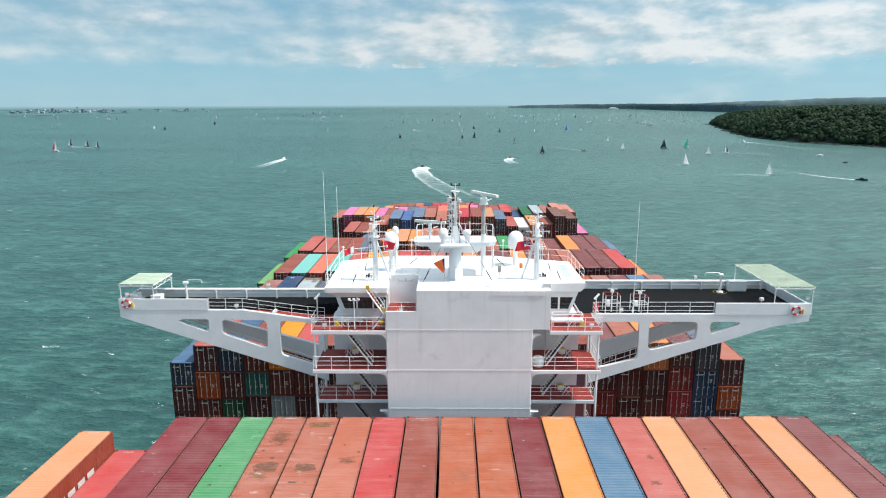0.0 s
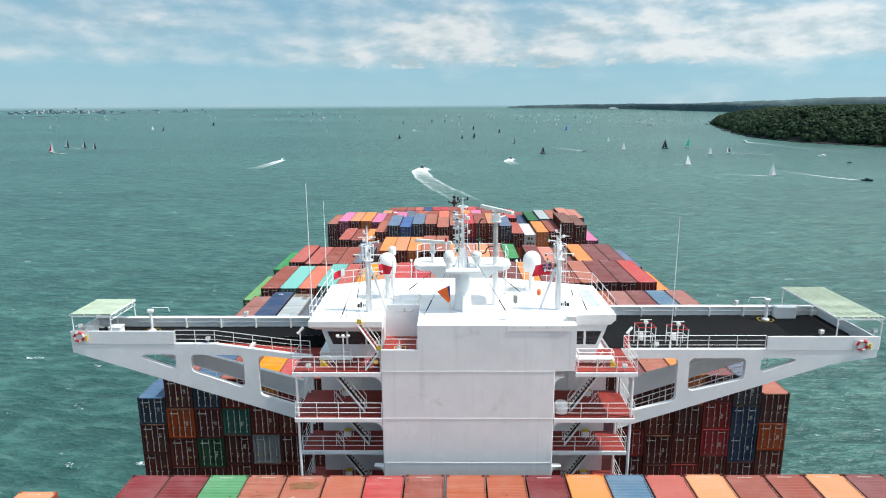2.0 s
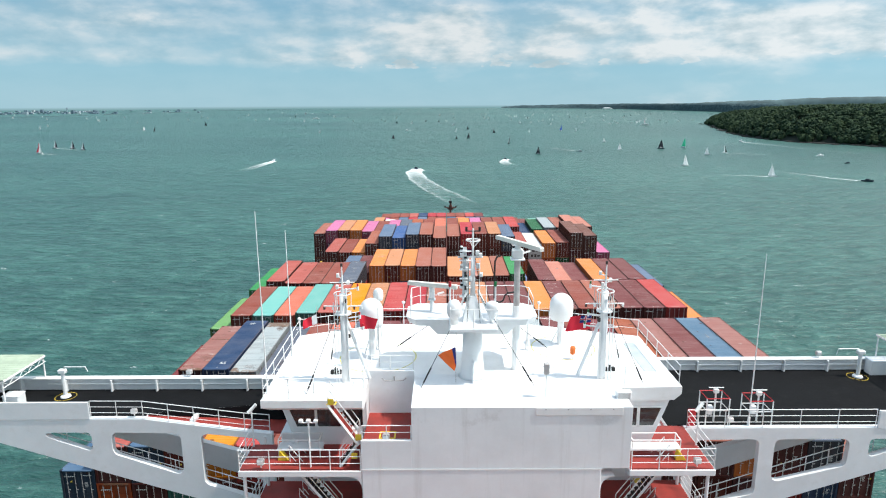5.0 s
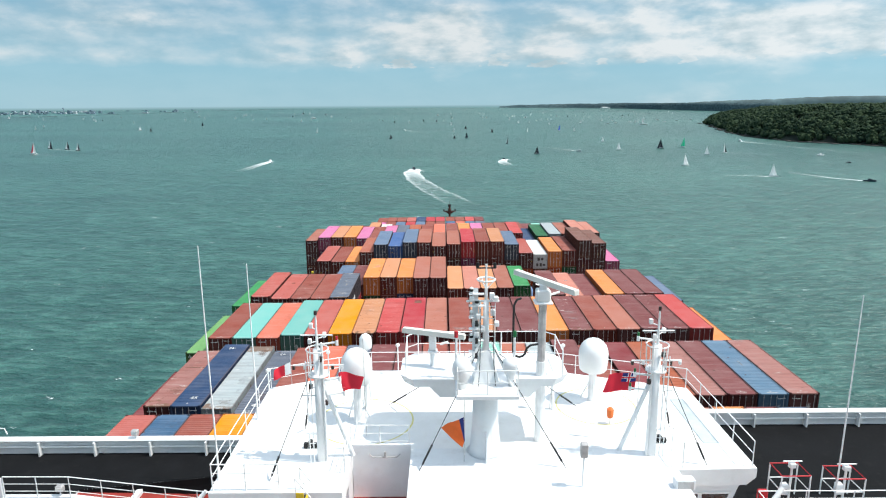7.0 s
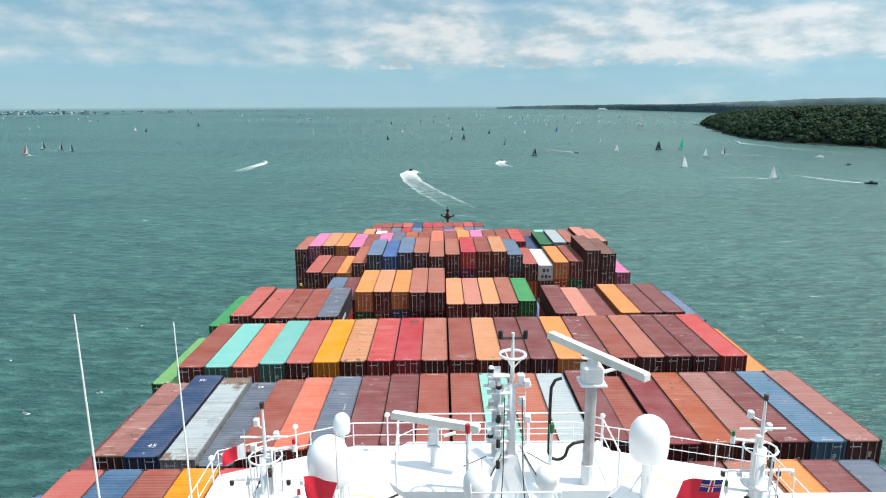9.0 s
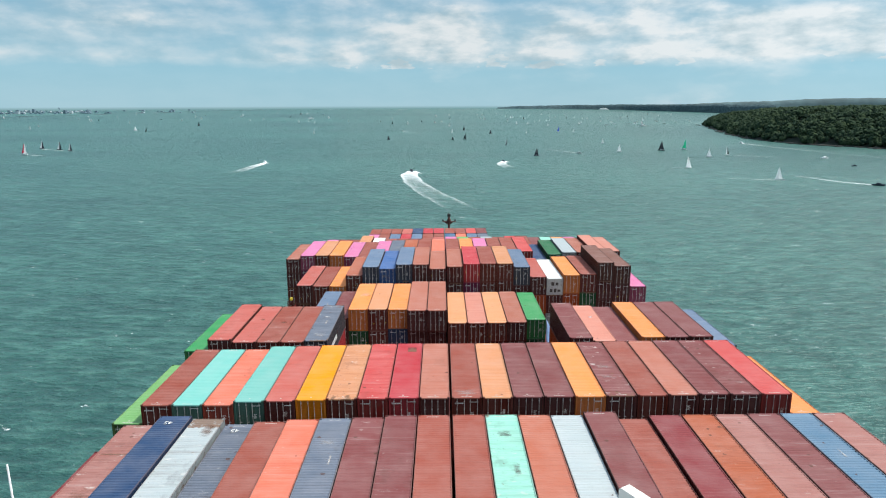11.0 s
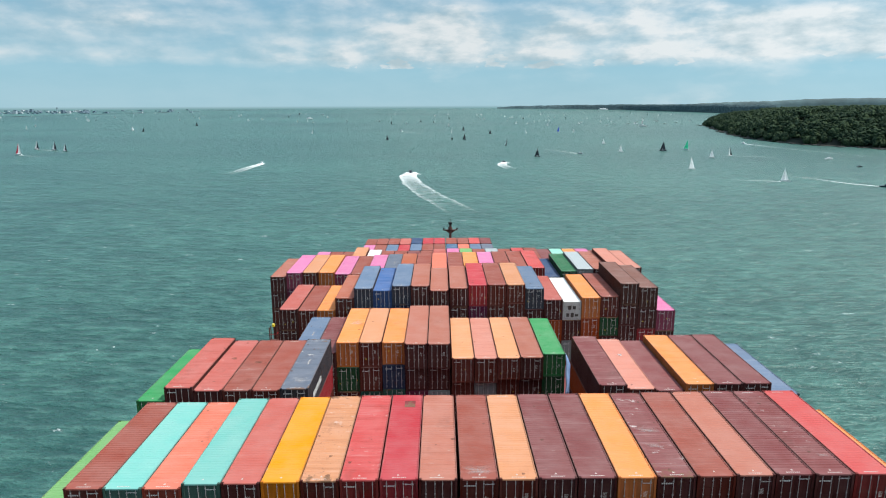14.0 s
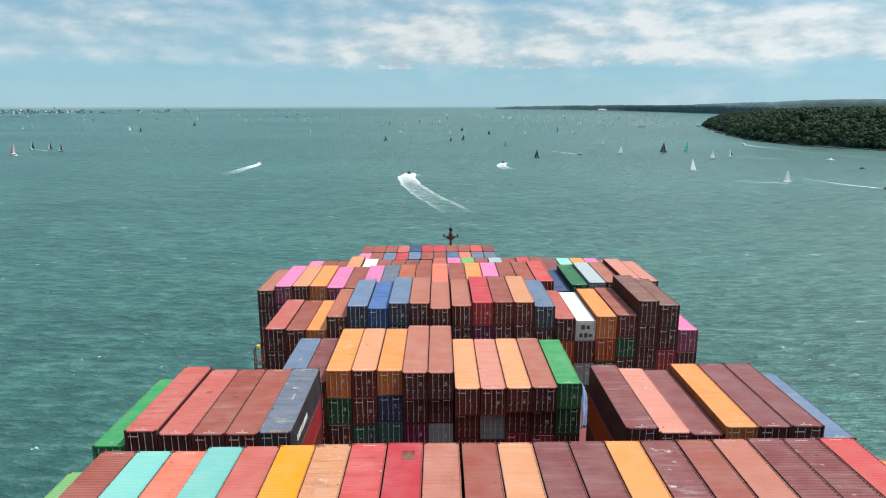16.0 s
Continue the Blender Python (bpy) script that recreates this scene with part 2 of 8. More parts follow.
def sea_water():
    m = bpy.data.materials.new("sea_water")
    m.use_nodes = True
    t = m.node_tree
    b = t.nodes["Principled BSDF"]
    at = t.nodes.new("ShaderNodeTexCoord").outputs["Object"]
    # cloud shadow on the open water painted in as dark patches; lighter crests, darker troughs
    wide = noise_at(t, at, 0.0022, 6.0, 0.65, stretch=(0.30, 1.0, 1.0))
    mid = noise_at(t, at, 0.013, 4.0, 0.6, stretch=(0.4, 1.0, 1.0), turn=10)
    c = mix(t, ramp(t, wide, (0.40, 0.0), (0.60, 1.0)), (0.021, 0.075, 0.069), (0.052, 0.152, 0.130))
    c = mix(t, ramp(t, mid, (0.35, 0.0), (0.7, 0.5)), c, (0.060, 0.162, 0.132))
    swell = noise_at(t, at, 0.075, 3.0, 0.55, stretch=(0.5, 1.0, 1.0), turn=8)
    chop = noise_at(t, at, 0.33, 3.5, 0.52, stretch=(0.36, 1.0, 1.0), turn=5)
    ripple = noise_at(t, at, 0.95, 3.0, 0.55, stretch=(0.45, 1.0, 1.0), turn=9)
    # wave shading put into the colour: troughs darkened, crests made paler
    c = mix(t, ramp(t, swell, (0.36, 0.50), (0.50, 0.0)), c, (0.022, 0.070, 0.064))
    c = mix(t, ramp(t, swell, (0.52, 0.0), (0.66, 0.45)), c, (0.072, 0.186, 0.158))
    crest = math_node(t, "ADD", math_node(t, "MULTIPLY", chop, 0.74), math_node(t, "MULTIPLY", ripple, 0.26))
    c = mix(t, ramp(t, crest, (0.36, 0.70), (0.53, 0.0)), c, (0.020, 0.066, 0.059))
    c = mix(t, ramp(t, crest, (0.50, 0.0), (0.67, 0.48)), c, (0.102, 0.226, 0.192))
    foam = math_node(t, "MULTIPLY", ramp(t, noise_at(t, at, 0.16, 5.0, 0.74, stretch=(0.6, 1.0, 1.0), offset=(30, 11, 0), turn=24), (0.650, 0.0), (0.675, 1.0)),
                     ramp(t, noise_at(t, at, 1.1, 5.0, 0.7), (0.45, 0.0), (0.56, 1.0)))
    # small whitecaps, with white sun glints painted into the same flecks
    flecks = ramp(t, noise_at(t, at, 0.42, 5.0, 0.62, stretch=(0.55, 1.0, 1.0), offset=(7, 3, 0), turn=16), (0.705, 0.0), (0.735, 0.9))
    foam = math_node(t, "MAXIMUM", foam, flecks)
    c = mix(t, foam, c, (0.72, 0.78, 0.78))
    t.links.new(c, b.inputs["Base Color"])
    t.links.new(math_node(t, "ADD", math_node(t, "MULTIPLY", foam, 0.4), 0.30), b.inputs["Roughness"])
    b.inputs["IOR"].default_value = 1.33
    b.inputs["Specular IOR Level"].default_value = 0.38
    h = math_node(t, "ADD", math_node(t, "MULTIPLY", swell, 5.0), math_node(t, "ADD", math_node(t, "MULTIPLY", chop, 3.6), math_node(t, "MULTIPLY", ripple, 1.1)))
    n = node(t, "ShaderNodeBump", Strength=1.0, Distance=0.85)
    t.links.new(h, n.inputs["Height"])
    t.links.new(n.outputs[0], b.inputs["Normal"])
    return m


def foliage(name, dark, light, scale=0.05):
    m = bpy.data.materials.new(name)
    m.use_nodes = True
    t = m.node_tree
    b = t.nodes["Principled BSDF"]
    at = t.nodes.new("ShaderNodeTexCoord").outputs["Object"]
    island = t.nodes.new("ShaderNodeNewGeometry").outputs["Random Per Island"]
    f = math_node(t, "ADD", math_node(t, "MULTIPLY", noise_at(t, at, scale, 5.0, 0.6), 0.85), math_node(t, "MULTIPLY", island, 0.22))
    c = mix(t, ramp(t, f, (0.3, 0.0), (0.8, 1.0)), dark, light)
    # gaps between leaf clumps shaded in the colour, other leaves made paler
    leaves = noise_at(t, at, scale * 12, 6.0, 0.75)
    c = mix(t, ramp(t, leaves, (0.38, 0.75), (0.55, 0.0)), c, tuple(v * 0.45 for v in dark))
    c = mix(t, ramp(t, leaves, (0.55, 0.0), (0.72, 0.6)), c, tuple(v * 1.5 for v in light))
    t.links.new(c, b.inputs["Base Color"])
    b.inputs["Roughness"].default_value = 0.85
    b.inputs["Specular IOR Level"].default_value = 0.08
    n = node(t, "ShaderNodeBump", Strength=0.8, Distance=1.5)
    t.links.new(noise_at(t, at, 0.6, 5.0, 0.7), n.inputs["Height"])
    t.links.new(n.outputs[0], b.inputs["Normal"])
    return m


PAINT = container_paint("container_paint", False)
ROOF_PAINT = container_paint("weathered_roof_paint", True)
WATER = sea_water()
WHITE = material("white_ship_paint", (0.785, 0.80, 0.81), 0.45, grain=0.04, scale=0.6, fine=9.0, bump=0.05, stain=(0.55, 0.50, 0.44), stain_amount=0.18)
CASING_WHITE = material("weathered_white_casing_paint", (0.785, 0.80, 0.81), 0.5, grain=0.04, scale=0.5, fine=7.0, bump=0.05)
_t = CASING_WHITE.node_tree
_at = _t.nodes.new("ShaderNodeTexCoord").outputs["Object"]
_old = _t.nodes["Principled BSDF"].inputs["Base Color"].links[0].from_socket
_run = ramp(_t, noise_at(_t, _at, 1.0, 6.0, 0.65, stretch=(1.6, 1.6, 0.10)), (0.54, 0.0), (0.74, 0.32))
_c = mix(_t, _run, _old, (0.44, 0.42, 0.39))
_smudge = ramp(_t, noise_at(_t, _at, 0.55, 7.0, 0.7, offset=(3, 1, 8)), (0.60, 0.0), (0.72, 0.30))
_c = mix(_t, _smudge, _c, (0.36, 0.34, 0.32))
_t.links.new(_c, _t.nodes["Principled BSDF"].inputs["Base Color"])
WHITE_PLAIN = material("white_enamel", (0.82, 0.82, 0.81), 0.40, grain=0.03, scale=2.0)
ROOF_WHITE = material("white_deck_paint", (0.84, 0.84, 0.83), 0.6, grain=0.04, scale=0.8, bump=0.1, stain=(0.66, 0.64, 0.60), stain_amount=0.25)
RED_DECK = material("red_deck_paint", (0.30, 0.034, 0.025), 0.6, grain=0.2, scale=1.2, bump=0.15, stain=(0.20, 0.04, 0.03), stain_amount=0.5)
BLACK_DECK = material("dark_deck_coating", (0.008, 0.0085, 0.0095), 0.85, grain=0.25, scale=0.9, bump=0.3, stain=(0.016, 0.016, 0.016), stain_amount=0.6, spec=0.12)
DARK_STEEL = material("dark_steel", (0.05, 0.035, 0.03), 0.6, grain=0.25, scale=1.0)
HULL_PAINT = material("hull_paint", (0.02, 0.04, 0.09), 0.5, grain=0.15, scale=0.2)
DECK_STEEL = material("hatch_red_oxide", (0.13, 0.035, 0.025), 0.7, grain=0.25, scale=0.5)
CREAM = material("cream_enamel", (0.76, 0.74, 0.68), 0.45, grain=0.05, scale=2.0)
GLASS = material("dark_window_glass", (0.012, 0.016, 0.02), 0.12, grain=0.1, scale=2.0, spec=0.8)
GALVANISED = material("galvanised_bar", (0.52, 0.50, 0.49), 0.5, grain=0.15, scale=3.0, metal=0.3)
BLACK = material("black_rubber", (0.012, 0.012, 0.012), 0.6, grain=0.2)
CANOPY = material("pale_green_slats", (0.42, 0.50, 0.37), 0.6, grain=0.12, scale=1.5)
YELLOW = material("yellow_paint", (0.72, 0.52, 0.04), 0.5, grain=0.1)
ORANGE = material("orange_paint", (0.75, 0.16, 0.02), 0.5, grain=0.1)
SIGNAL_RED = material("signal_red", (0.55, 0.02, 0.03), 0.6, grain=0.1)
WORN_WHITE = material("worn_white_marking", (0.50, 0.47, 0.44), 0.7, grain=0.3, scale=6.0)
MARK_WHITE = material("white_marking", (0.66, 0.66, 0.64), 0.6, grain=0.1)
BROWN_MAST = material("brown_mast_paint", (0.10, 0.035, 0.025), 0.6, grain=0.2)


# ---- mesh helpers ----
class Geo:
    """A growing mesh: boxes, tubes, lathed and extruded forms."""

    def __init__(self):
        self.v, self.f = [], []

    def add(self, verts, faces):
        k = len(self.v)
        self.v += [tuple(p) for p in verts]
        self.f += [tuple(i + k for i in face) for face in faces]
        return self

    def box(self, x0, x1, y0, y1, z0, z1):
        v = [(x, y, z) for z in (z0, z1) for y in (y0, y1) for x in (x0, x1)]
        return self.add(v, [(0, 2, 3, 1), (4, 5, 7, 6), (0, 1, 5, 4), (2, 6, 7, 3), (0, 4, 6, 2), (1, 3, 7, 5)])

    def soft_box(self, x0, x1, y0, y1, z0, z1, b):
        """A box with chamfered edges."""
        ring = [(x0 + b, y0), (x1 - b, y0), (x1, y0 + b), (x1, y1 - b), (x1 - b, y1), (x0 + b, y1), (x0, y1 - b), (x0, y0 + b)]
        inner = [(min(max(x, x0 + b), x1 - b), min(max(y, y0 + b), y1 - b)) for x, y in ring]
        levels = [(inner, z0), (ring, z0 + b), (ring, z1 - b), (inner, z1)]
        v = [(x, y, z) for r, z in levels for x, y in r]
        f = [tuple(range(7, -1, -1)), tuple(range(24, 32))]
        for k in range(3):
            f += [(k * 8 + i, k * 8 + (i + 1) % 8, k * 8 + 8 + (i + 1) % 8, k * 8 + 8 + i) for i in range(8)]
        return self.add(v, f)

    def tube(self, a, b, r, n=6, r2=None):
        a, b = Vector(a), Vector(b)
        q = (b - a).to_track_quat("Z", "Y")
        r2 = r if r2 is None else r2
        v = [p + q @ Vector((s * math.cos(2 * math.pi * i / n), s * math.sin(2 * math.pi * i / n), 0)) for p, s in ((a, r), (b, r2)) for i in range(n)]
        f = [(i, (i + 1) % n, n + (i + 1) % n, n + i) for i in range(n)]
        return self.add(v, f + [tuple(range(n - 1, -1, -1)), tuple(range(n, 2 * n))])

    def run(self, points, r, n=5):
        """One bent tube through the points; a closed ring where the last meets the first."""
        pts = [Vector(p) for p in points]
        closed = (pts[0] - pts[-1]).length < 1e-6
        if closed:
            pts.pop()
        m = len(pts)
        v, prev = [], None
        for i, p in enumerate(pts):
            a = pts[i - 1] if i or closed else p
            b = pts[(i + 1) % m] if i < m - 1 or closed else p
            u = (b - a).normalized()
            s = prev - u * prev.dot(u) if prev else u.orthogonal()
            if s.length < 1e-4:
                s = u.orthogonal()
            s.normalize()
            prev = s
            w = u.cross(s)
            v += [p + (s * math.cos(2 * math.pi * k / n) + w * math.sin(2 * math.pi * k / n)) * r for k in range(n)]
        spans = m if closed else m - 1
        f = [(i * n + k, i * n + (k + 1) % n, (i + 1) % m * n + (k + 1) % n, (i + 1) % m * n + k) for i in range(spans) for k in range(n)]
        if not closed:
            f += [tuple(range(n - 1, -1, -1)), tuple(range((m - 1) * n, m * n))]
        return self.add(v, f)

    def lathe(self, centre, profile, n=16):
        """profile: (radius, height) pairs from bottom to top, about a vertical axis."""
        cx, cy, cz = centre
        v = [(cx + r * math.cos(2 * math.pi * i / n), cy + r * math.sin(2 * math.pi * i / n), cz + h) for r, h in profile for i in range(n)]
        f = [(k * n + i, k * n + (i + 1) % n, k * n + n + (i + 1) % n, k * n + n + i) for k in range(len(profile) - 1) for i in range(n)]
        return self.add(v, f + [tuple(range(n - 1, -1, -1)), tuple(range((len(profile) - 1) * n, len(profile) * n))])

    def slab(self, outline, z0, z1, grow=0.0):
        """A plan outline (counter-clockwise) raised from z0 to z1; grow: how far its top spreads from its middle."""
        n = len(outline)
        cx, cy = sum(p[0] for p in outline) / n, sum(p[1] for p in outline) / n
        top = [(cx + (x - cx) * (1 + grow), cy + (y - cy) * (1 + grow)) for x, y in outline]
        v = [(x, y, z0) for x, y in outline] + [(x, y, z1) for x, y in top]
        f = [(i, (i + 1) % n, n + (i + 1) % n, n + i) for i in range(n)]
        return self.add(v, f + [tuple(range(n - 1, -1, -1)), tuple(range(n, 2 * n))])

    def upright(self, outline, y0, y1):
        """An outline in (x, z) given thickness from y0 to y1."""
        n = len(outline)
        v = [(x, y0, z) for x, z in outline] + [(x, y1, z) for x, z in outline]
        f = [(i, (i + 1) % n, n + (i + 1) % n, n + i) for i in range(n)]
        return self.add(v, f + [tuple(range(n - 1, -1, -1)), tuple(range(n, 2 * n))])

    def mesh(self, name, smooth=False):
        me = bpy.data.meshes.new(name)
        me.from_pydata(self.v, [], self.f)
        me.update()
        bm = bmesh.new()
        bm.from_mesh(me)
        bmesh.ops.recalc_face_normals(bm, faces=bm.faces)
        bm.to_mesh(me)
        bm.free()
        if smooth:
            me.shade_smooth()
        return me


ORIGIN = {}


def thing(name, at, label, category, group="", kind=""):
    """An Empty at the base of a thing; its parts are given in world places."""
    e = new(name)
    e.empty_display_size = 0.5
    e.location = at
    ORIGIN[e] = Vector(at)
    return tagged(e, label, category, group, kind)


def part(name, geo, mat, parent, label="", smooth=False):
    o = ORIGIN[parent]
    geo.v = [(x - o.x, y - o.y, z - o.z) for x, y, z in geo.v]
    ob = new(name, geo.mesh(name, smooth))
    ob.data.materials.append(mat)
    ob.parent = parent
    ORIGIN[ob] = o
    return tagged(ob, label)


def whole(name, geo, mat, label, category, group="", kind="", at=None, smooth=False):
    """A thing that is one mesh."""
    if at is not None:
        geo.v = [(x - at[0], y - at[1], z - at[2]) for x, y, z in geo.v]
    ob = new(name, geo.mesh(name, smooth))
    ob.data.materials.append(mat)
    if at is not None:
        ob.location = at
    ORIGIN[ob] = Vector(at or (0, 0, 0))
    return tagged(ob, label, category, group, kind)


# ---- sea and far shores ----
MID = 1.26   # the ship's centre line
RIM = 4930.0


def sea_height(x, y):
    r = math.hypot(x, y - 30)
    return 47.0 * max(0.0, (r - 2500) / (RIM - 2500)) ** 1.6


def build_sea():
    g = Geo()
    radii = [0, 40, 80, 130, 200, 300, 450, 650, 900, 1200, 1550, 1900, 2250, 2500] + [2500 + (RIM - 2500) * i / 14 for i in range(1, 15)]
    n = 96
    v = [(r * math.cos(2 * math.pi * i / n), 30 + r * math.sin(2 * math.pi * i / n)) for r in radii[1:] for i in range(n)]
    g.v = [(0, 30, 0)] + [(x, y, sea_height(x, y)) for x, y in v]
    g.f = [(0, 1 + i, 1 + (i + 1) % n) for i in range(n)]
    for k in range(len(radii) - 2):
        g.f += [(1 + k * n + i, 1 + (k + 1) * n + i, 1 + (k + 1) * n + (i + 1) % n, 1 + k * n + (i + 1) % n) for i in range(n)]
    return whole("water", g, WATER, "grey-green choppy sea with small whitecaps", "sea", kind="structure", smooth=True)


build_sea()


# ---- hull ----
def build_hull():
    def half(y, z):
        fore = 1.0 if y < 150 else max(0.0, 1 - ((y - 150) / (84.0 - 12 * (1 - z / 24))) ** 2.2)
        aft = 1.0 if y > -140 else max(0.55, 1 - ((-140 - y) / 40) ** 2 * 0.45)
        return 29.6 * fore * aft
    g = Geo()
    ys = [-168, -155, -140, -60, 30, 120, 150, 165, 178, 190, 200, 210, 218, 225, 230, 233.5]
    zs = [-2, 8, 16, 24]
    ring = []
    for z in zs:
        pts = [(MID - half(y, z), y, z) for y in ys] + [(MID + half(y, z), y, z) for y in reversed(ys)]
        ring.append(len(g.v))
        g.v += pts
    n = 2 * len(ys)
    for a, b in zip(ring, ring[1:]):
        g.f += [(a + i, a + (i + 1) % n, b + (i + 1) % n, b + i) for i in range(n)]
    hull = thing("ship_hull", (MID, 30, 0), "long dark blue container ship hull under the stacks", "ship")
    part("hull_side", g, HULL_PAINT, hull)
    d = Geo()
    d.slab([(MID + half(y, 24) * 0.995, y) for y in ys] + [(MID - half(y, 24) * 0.995, y) for y in reversed(ys)], 23.2, 23.9)
    part("main_deck", d, DECK_STEEL, hull, "red-brown steel main deck")
    h = Geo()
    for y in (30.2, 58.1, 73.0, 87.93, 103.2, 117.73, 133.1, 148.2, 163.3):
        h.box(MID - 28.9, MID + 29.0, y - 0.5, y + 12.7, 23.9, 25.5)
    h.box(MID - 21.5, MID + 21.5, 181.5, 194.5, 23.9, 25.5)
    part("hatch_cover", h, DECK_STEEL, hull)
    f = Geo()
    f.slab([(MID + half(y, 24) * 0.99, y) for y in (200, 210, 218, 225, 230, 233.5)] + [(MID - half(y, 24) * 0.99, y) for y in (233.5, 230, 225, 218, 210, 200)], 23.9, 27.5)
    part("forecastle", f, DECK_STEEL, hull)


build_hull()


# ---- containers ----
PITCH, WIDE, GAP = 2.52, 2.438, 0.05
SHADES = {
    "br": (157, 84, 71), "mr": (132, 74, 74), "pb": (180, 112, 94), "rb": (190, 100, 90), "pe": (212, 148, 108), "or": (238, 148, 82), "ob": (176, 95, 66), "dp": (168, 114, 106), "db": (128, 88, 78), "po": (184, 108, 86), "ap": (224, 154, 110), "dm": (134, 58, 62),
    "am": (244, 154, 18), "rd": (200, 82, 80), "co": (222, 122, 98), "tq": (122, 190, 180), "gr": (64, 156, 94), "dg": (40, 110, 72),
    "lg": (118, 172, 106), "bl": (78, 112, 144), "lb": (106, 127, 153), "nv": (54, 80, 116), "sl": (108, 118, 134), "gy": (178, 188, 190),
    "wh": (240, 240, 236), "pk": (220, 128, 172), "mi": (150, 210, 192), "tl": (60, 128, 116), "bo": (204, 98, 36), "cr": (190, 64, 72), "cb": (72, 112, 170), "pp": (208, 138, 120), "mg": (165, 60, 130), "sg": (94, 160, 110), "sb": (98, 132, 158), "hp": (236, 156, 112),
}
WORDS = {
    "br": "red-brown", "mr": "dull maroon", "pb": "faded pinkish-brown", "rb": "faded rose-brown", "pe": "sun-bleached peach", "or": "light orange", "ob": "faded orange-brown", "dp": "dusty stained pink-brown", "db": "dull dark brown", "po": "pale stained orange-brown", "ap": "bleached apricot", "dm": "dark crimson-brown",
    "am": "amber yellow", "rd": "faded red", "co": "coral orange", "tq": "pale turquoise", "gr": "bright green", "dg": "dark green",
    "lg": "light green", "bl": "blue", "lb": "light steel-blue", "nv": "navy blue", "sl": "slate grey-blue", "gy": "pale grey",
    "wh": "white", "pk": "bright pink", "mi": "pale mint", "tl": "teal green", "bo": "burnt orange", "cr": "crimson", "cb": "bright cobalt blue", "pp": "bleached pale pink", "mg": "magenta", "sg": "sun-faded green", "sb": "sun-faded blue", "hp": "peach-topped orange",
}
TINT = {k: (*(c * 0.785 for c in lin(*v)), 1.0) for k, v in SHADES.items()}
WALLS = {"ap": "br", "pe": "br", "pb": "mr", "rb": "mr", "po": "br", "dp": "mr", "pp": "br", "hp": "co"}   # sun-bleached roofs over other-coloured sides, picked dark for the shade there
VIVID = ("hp", "sg", "sb", "cb", "bo", "am", "or", "dg", "gr", "tl", "nv", "cr", "wh", "gy")
LOWER = ("br", "br", "mr", "br", "mr", "rd", "br", "nv", "bo", "mr", "br", "dg", "mr", "bl", "gy")
TALL, LOW = 2.896, 2.591
_kit = {}


def corrugated(length, pitch, depth):
    """The wavy line of a pressed steel sheet: (along, out) pairs."""
    n = max(3, int(length / pitch))
    p = length / n
    pts = []
    for i in range(n):
        a = i * p
        pts += [(a, 0), (a + p * 0.34, 0), (a + p * 0.5, -depth), (a + p * 0.84, -depth)]
    return pts + [(length, 0)]


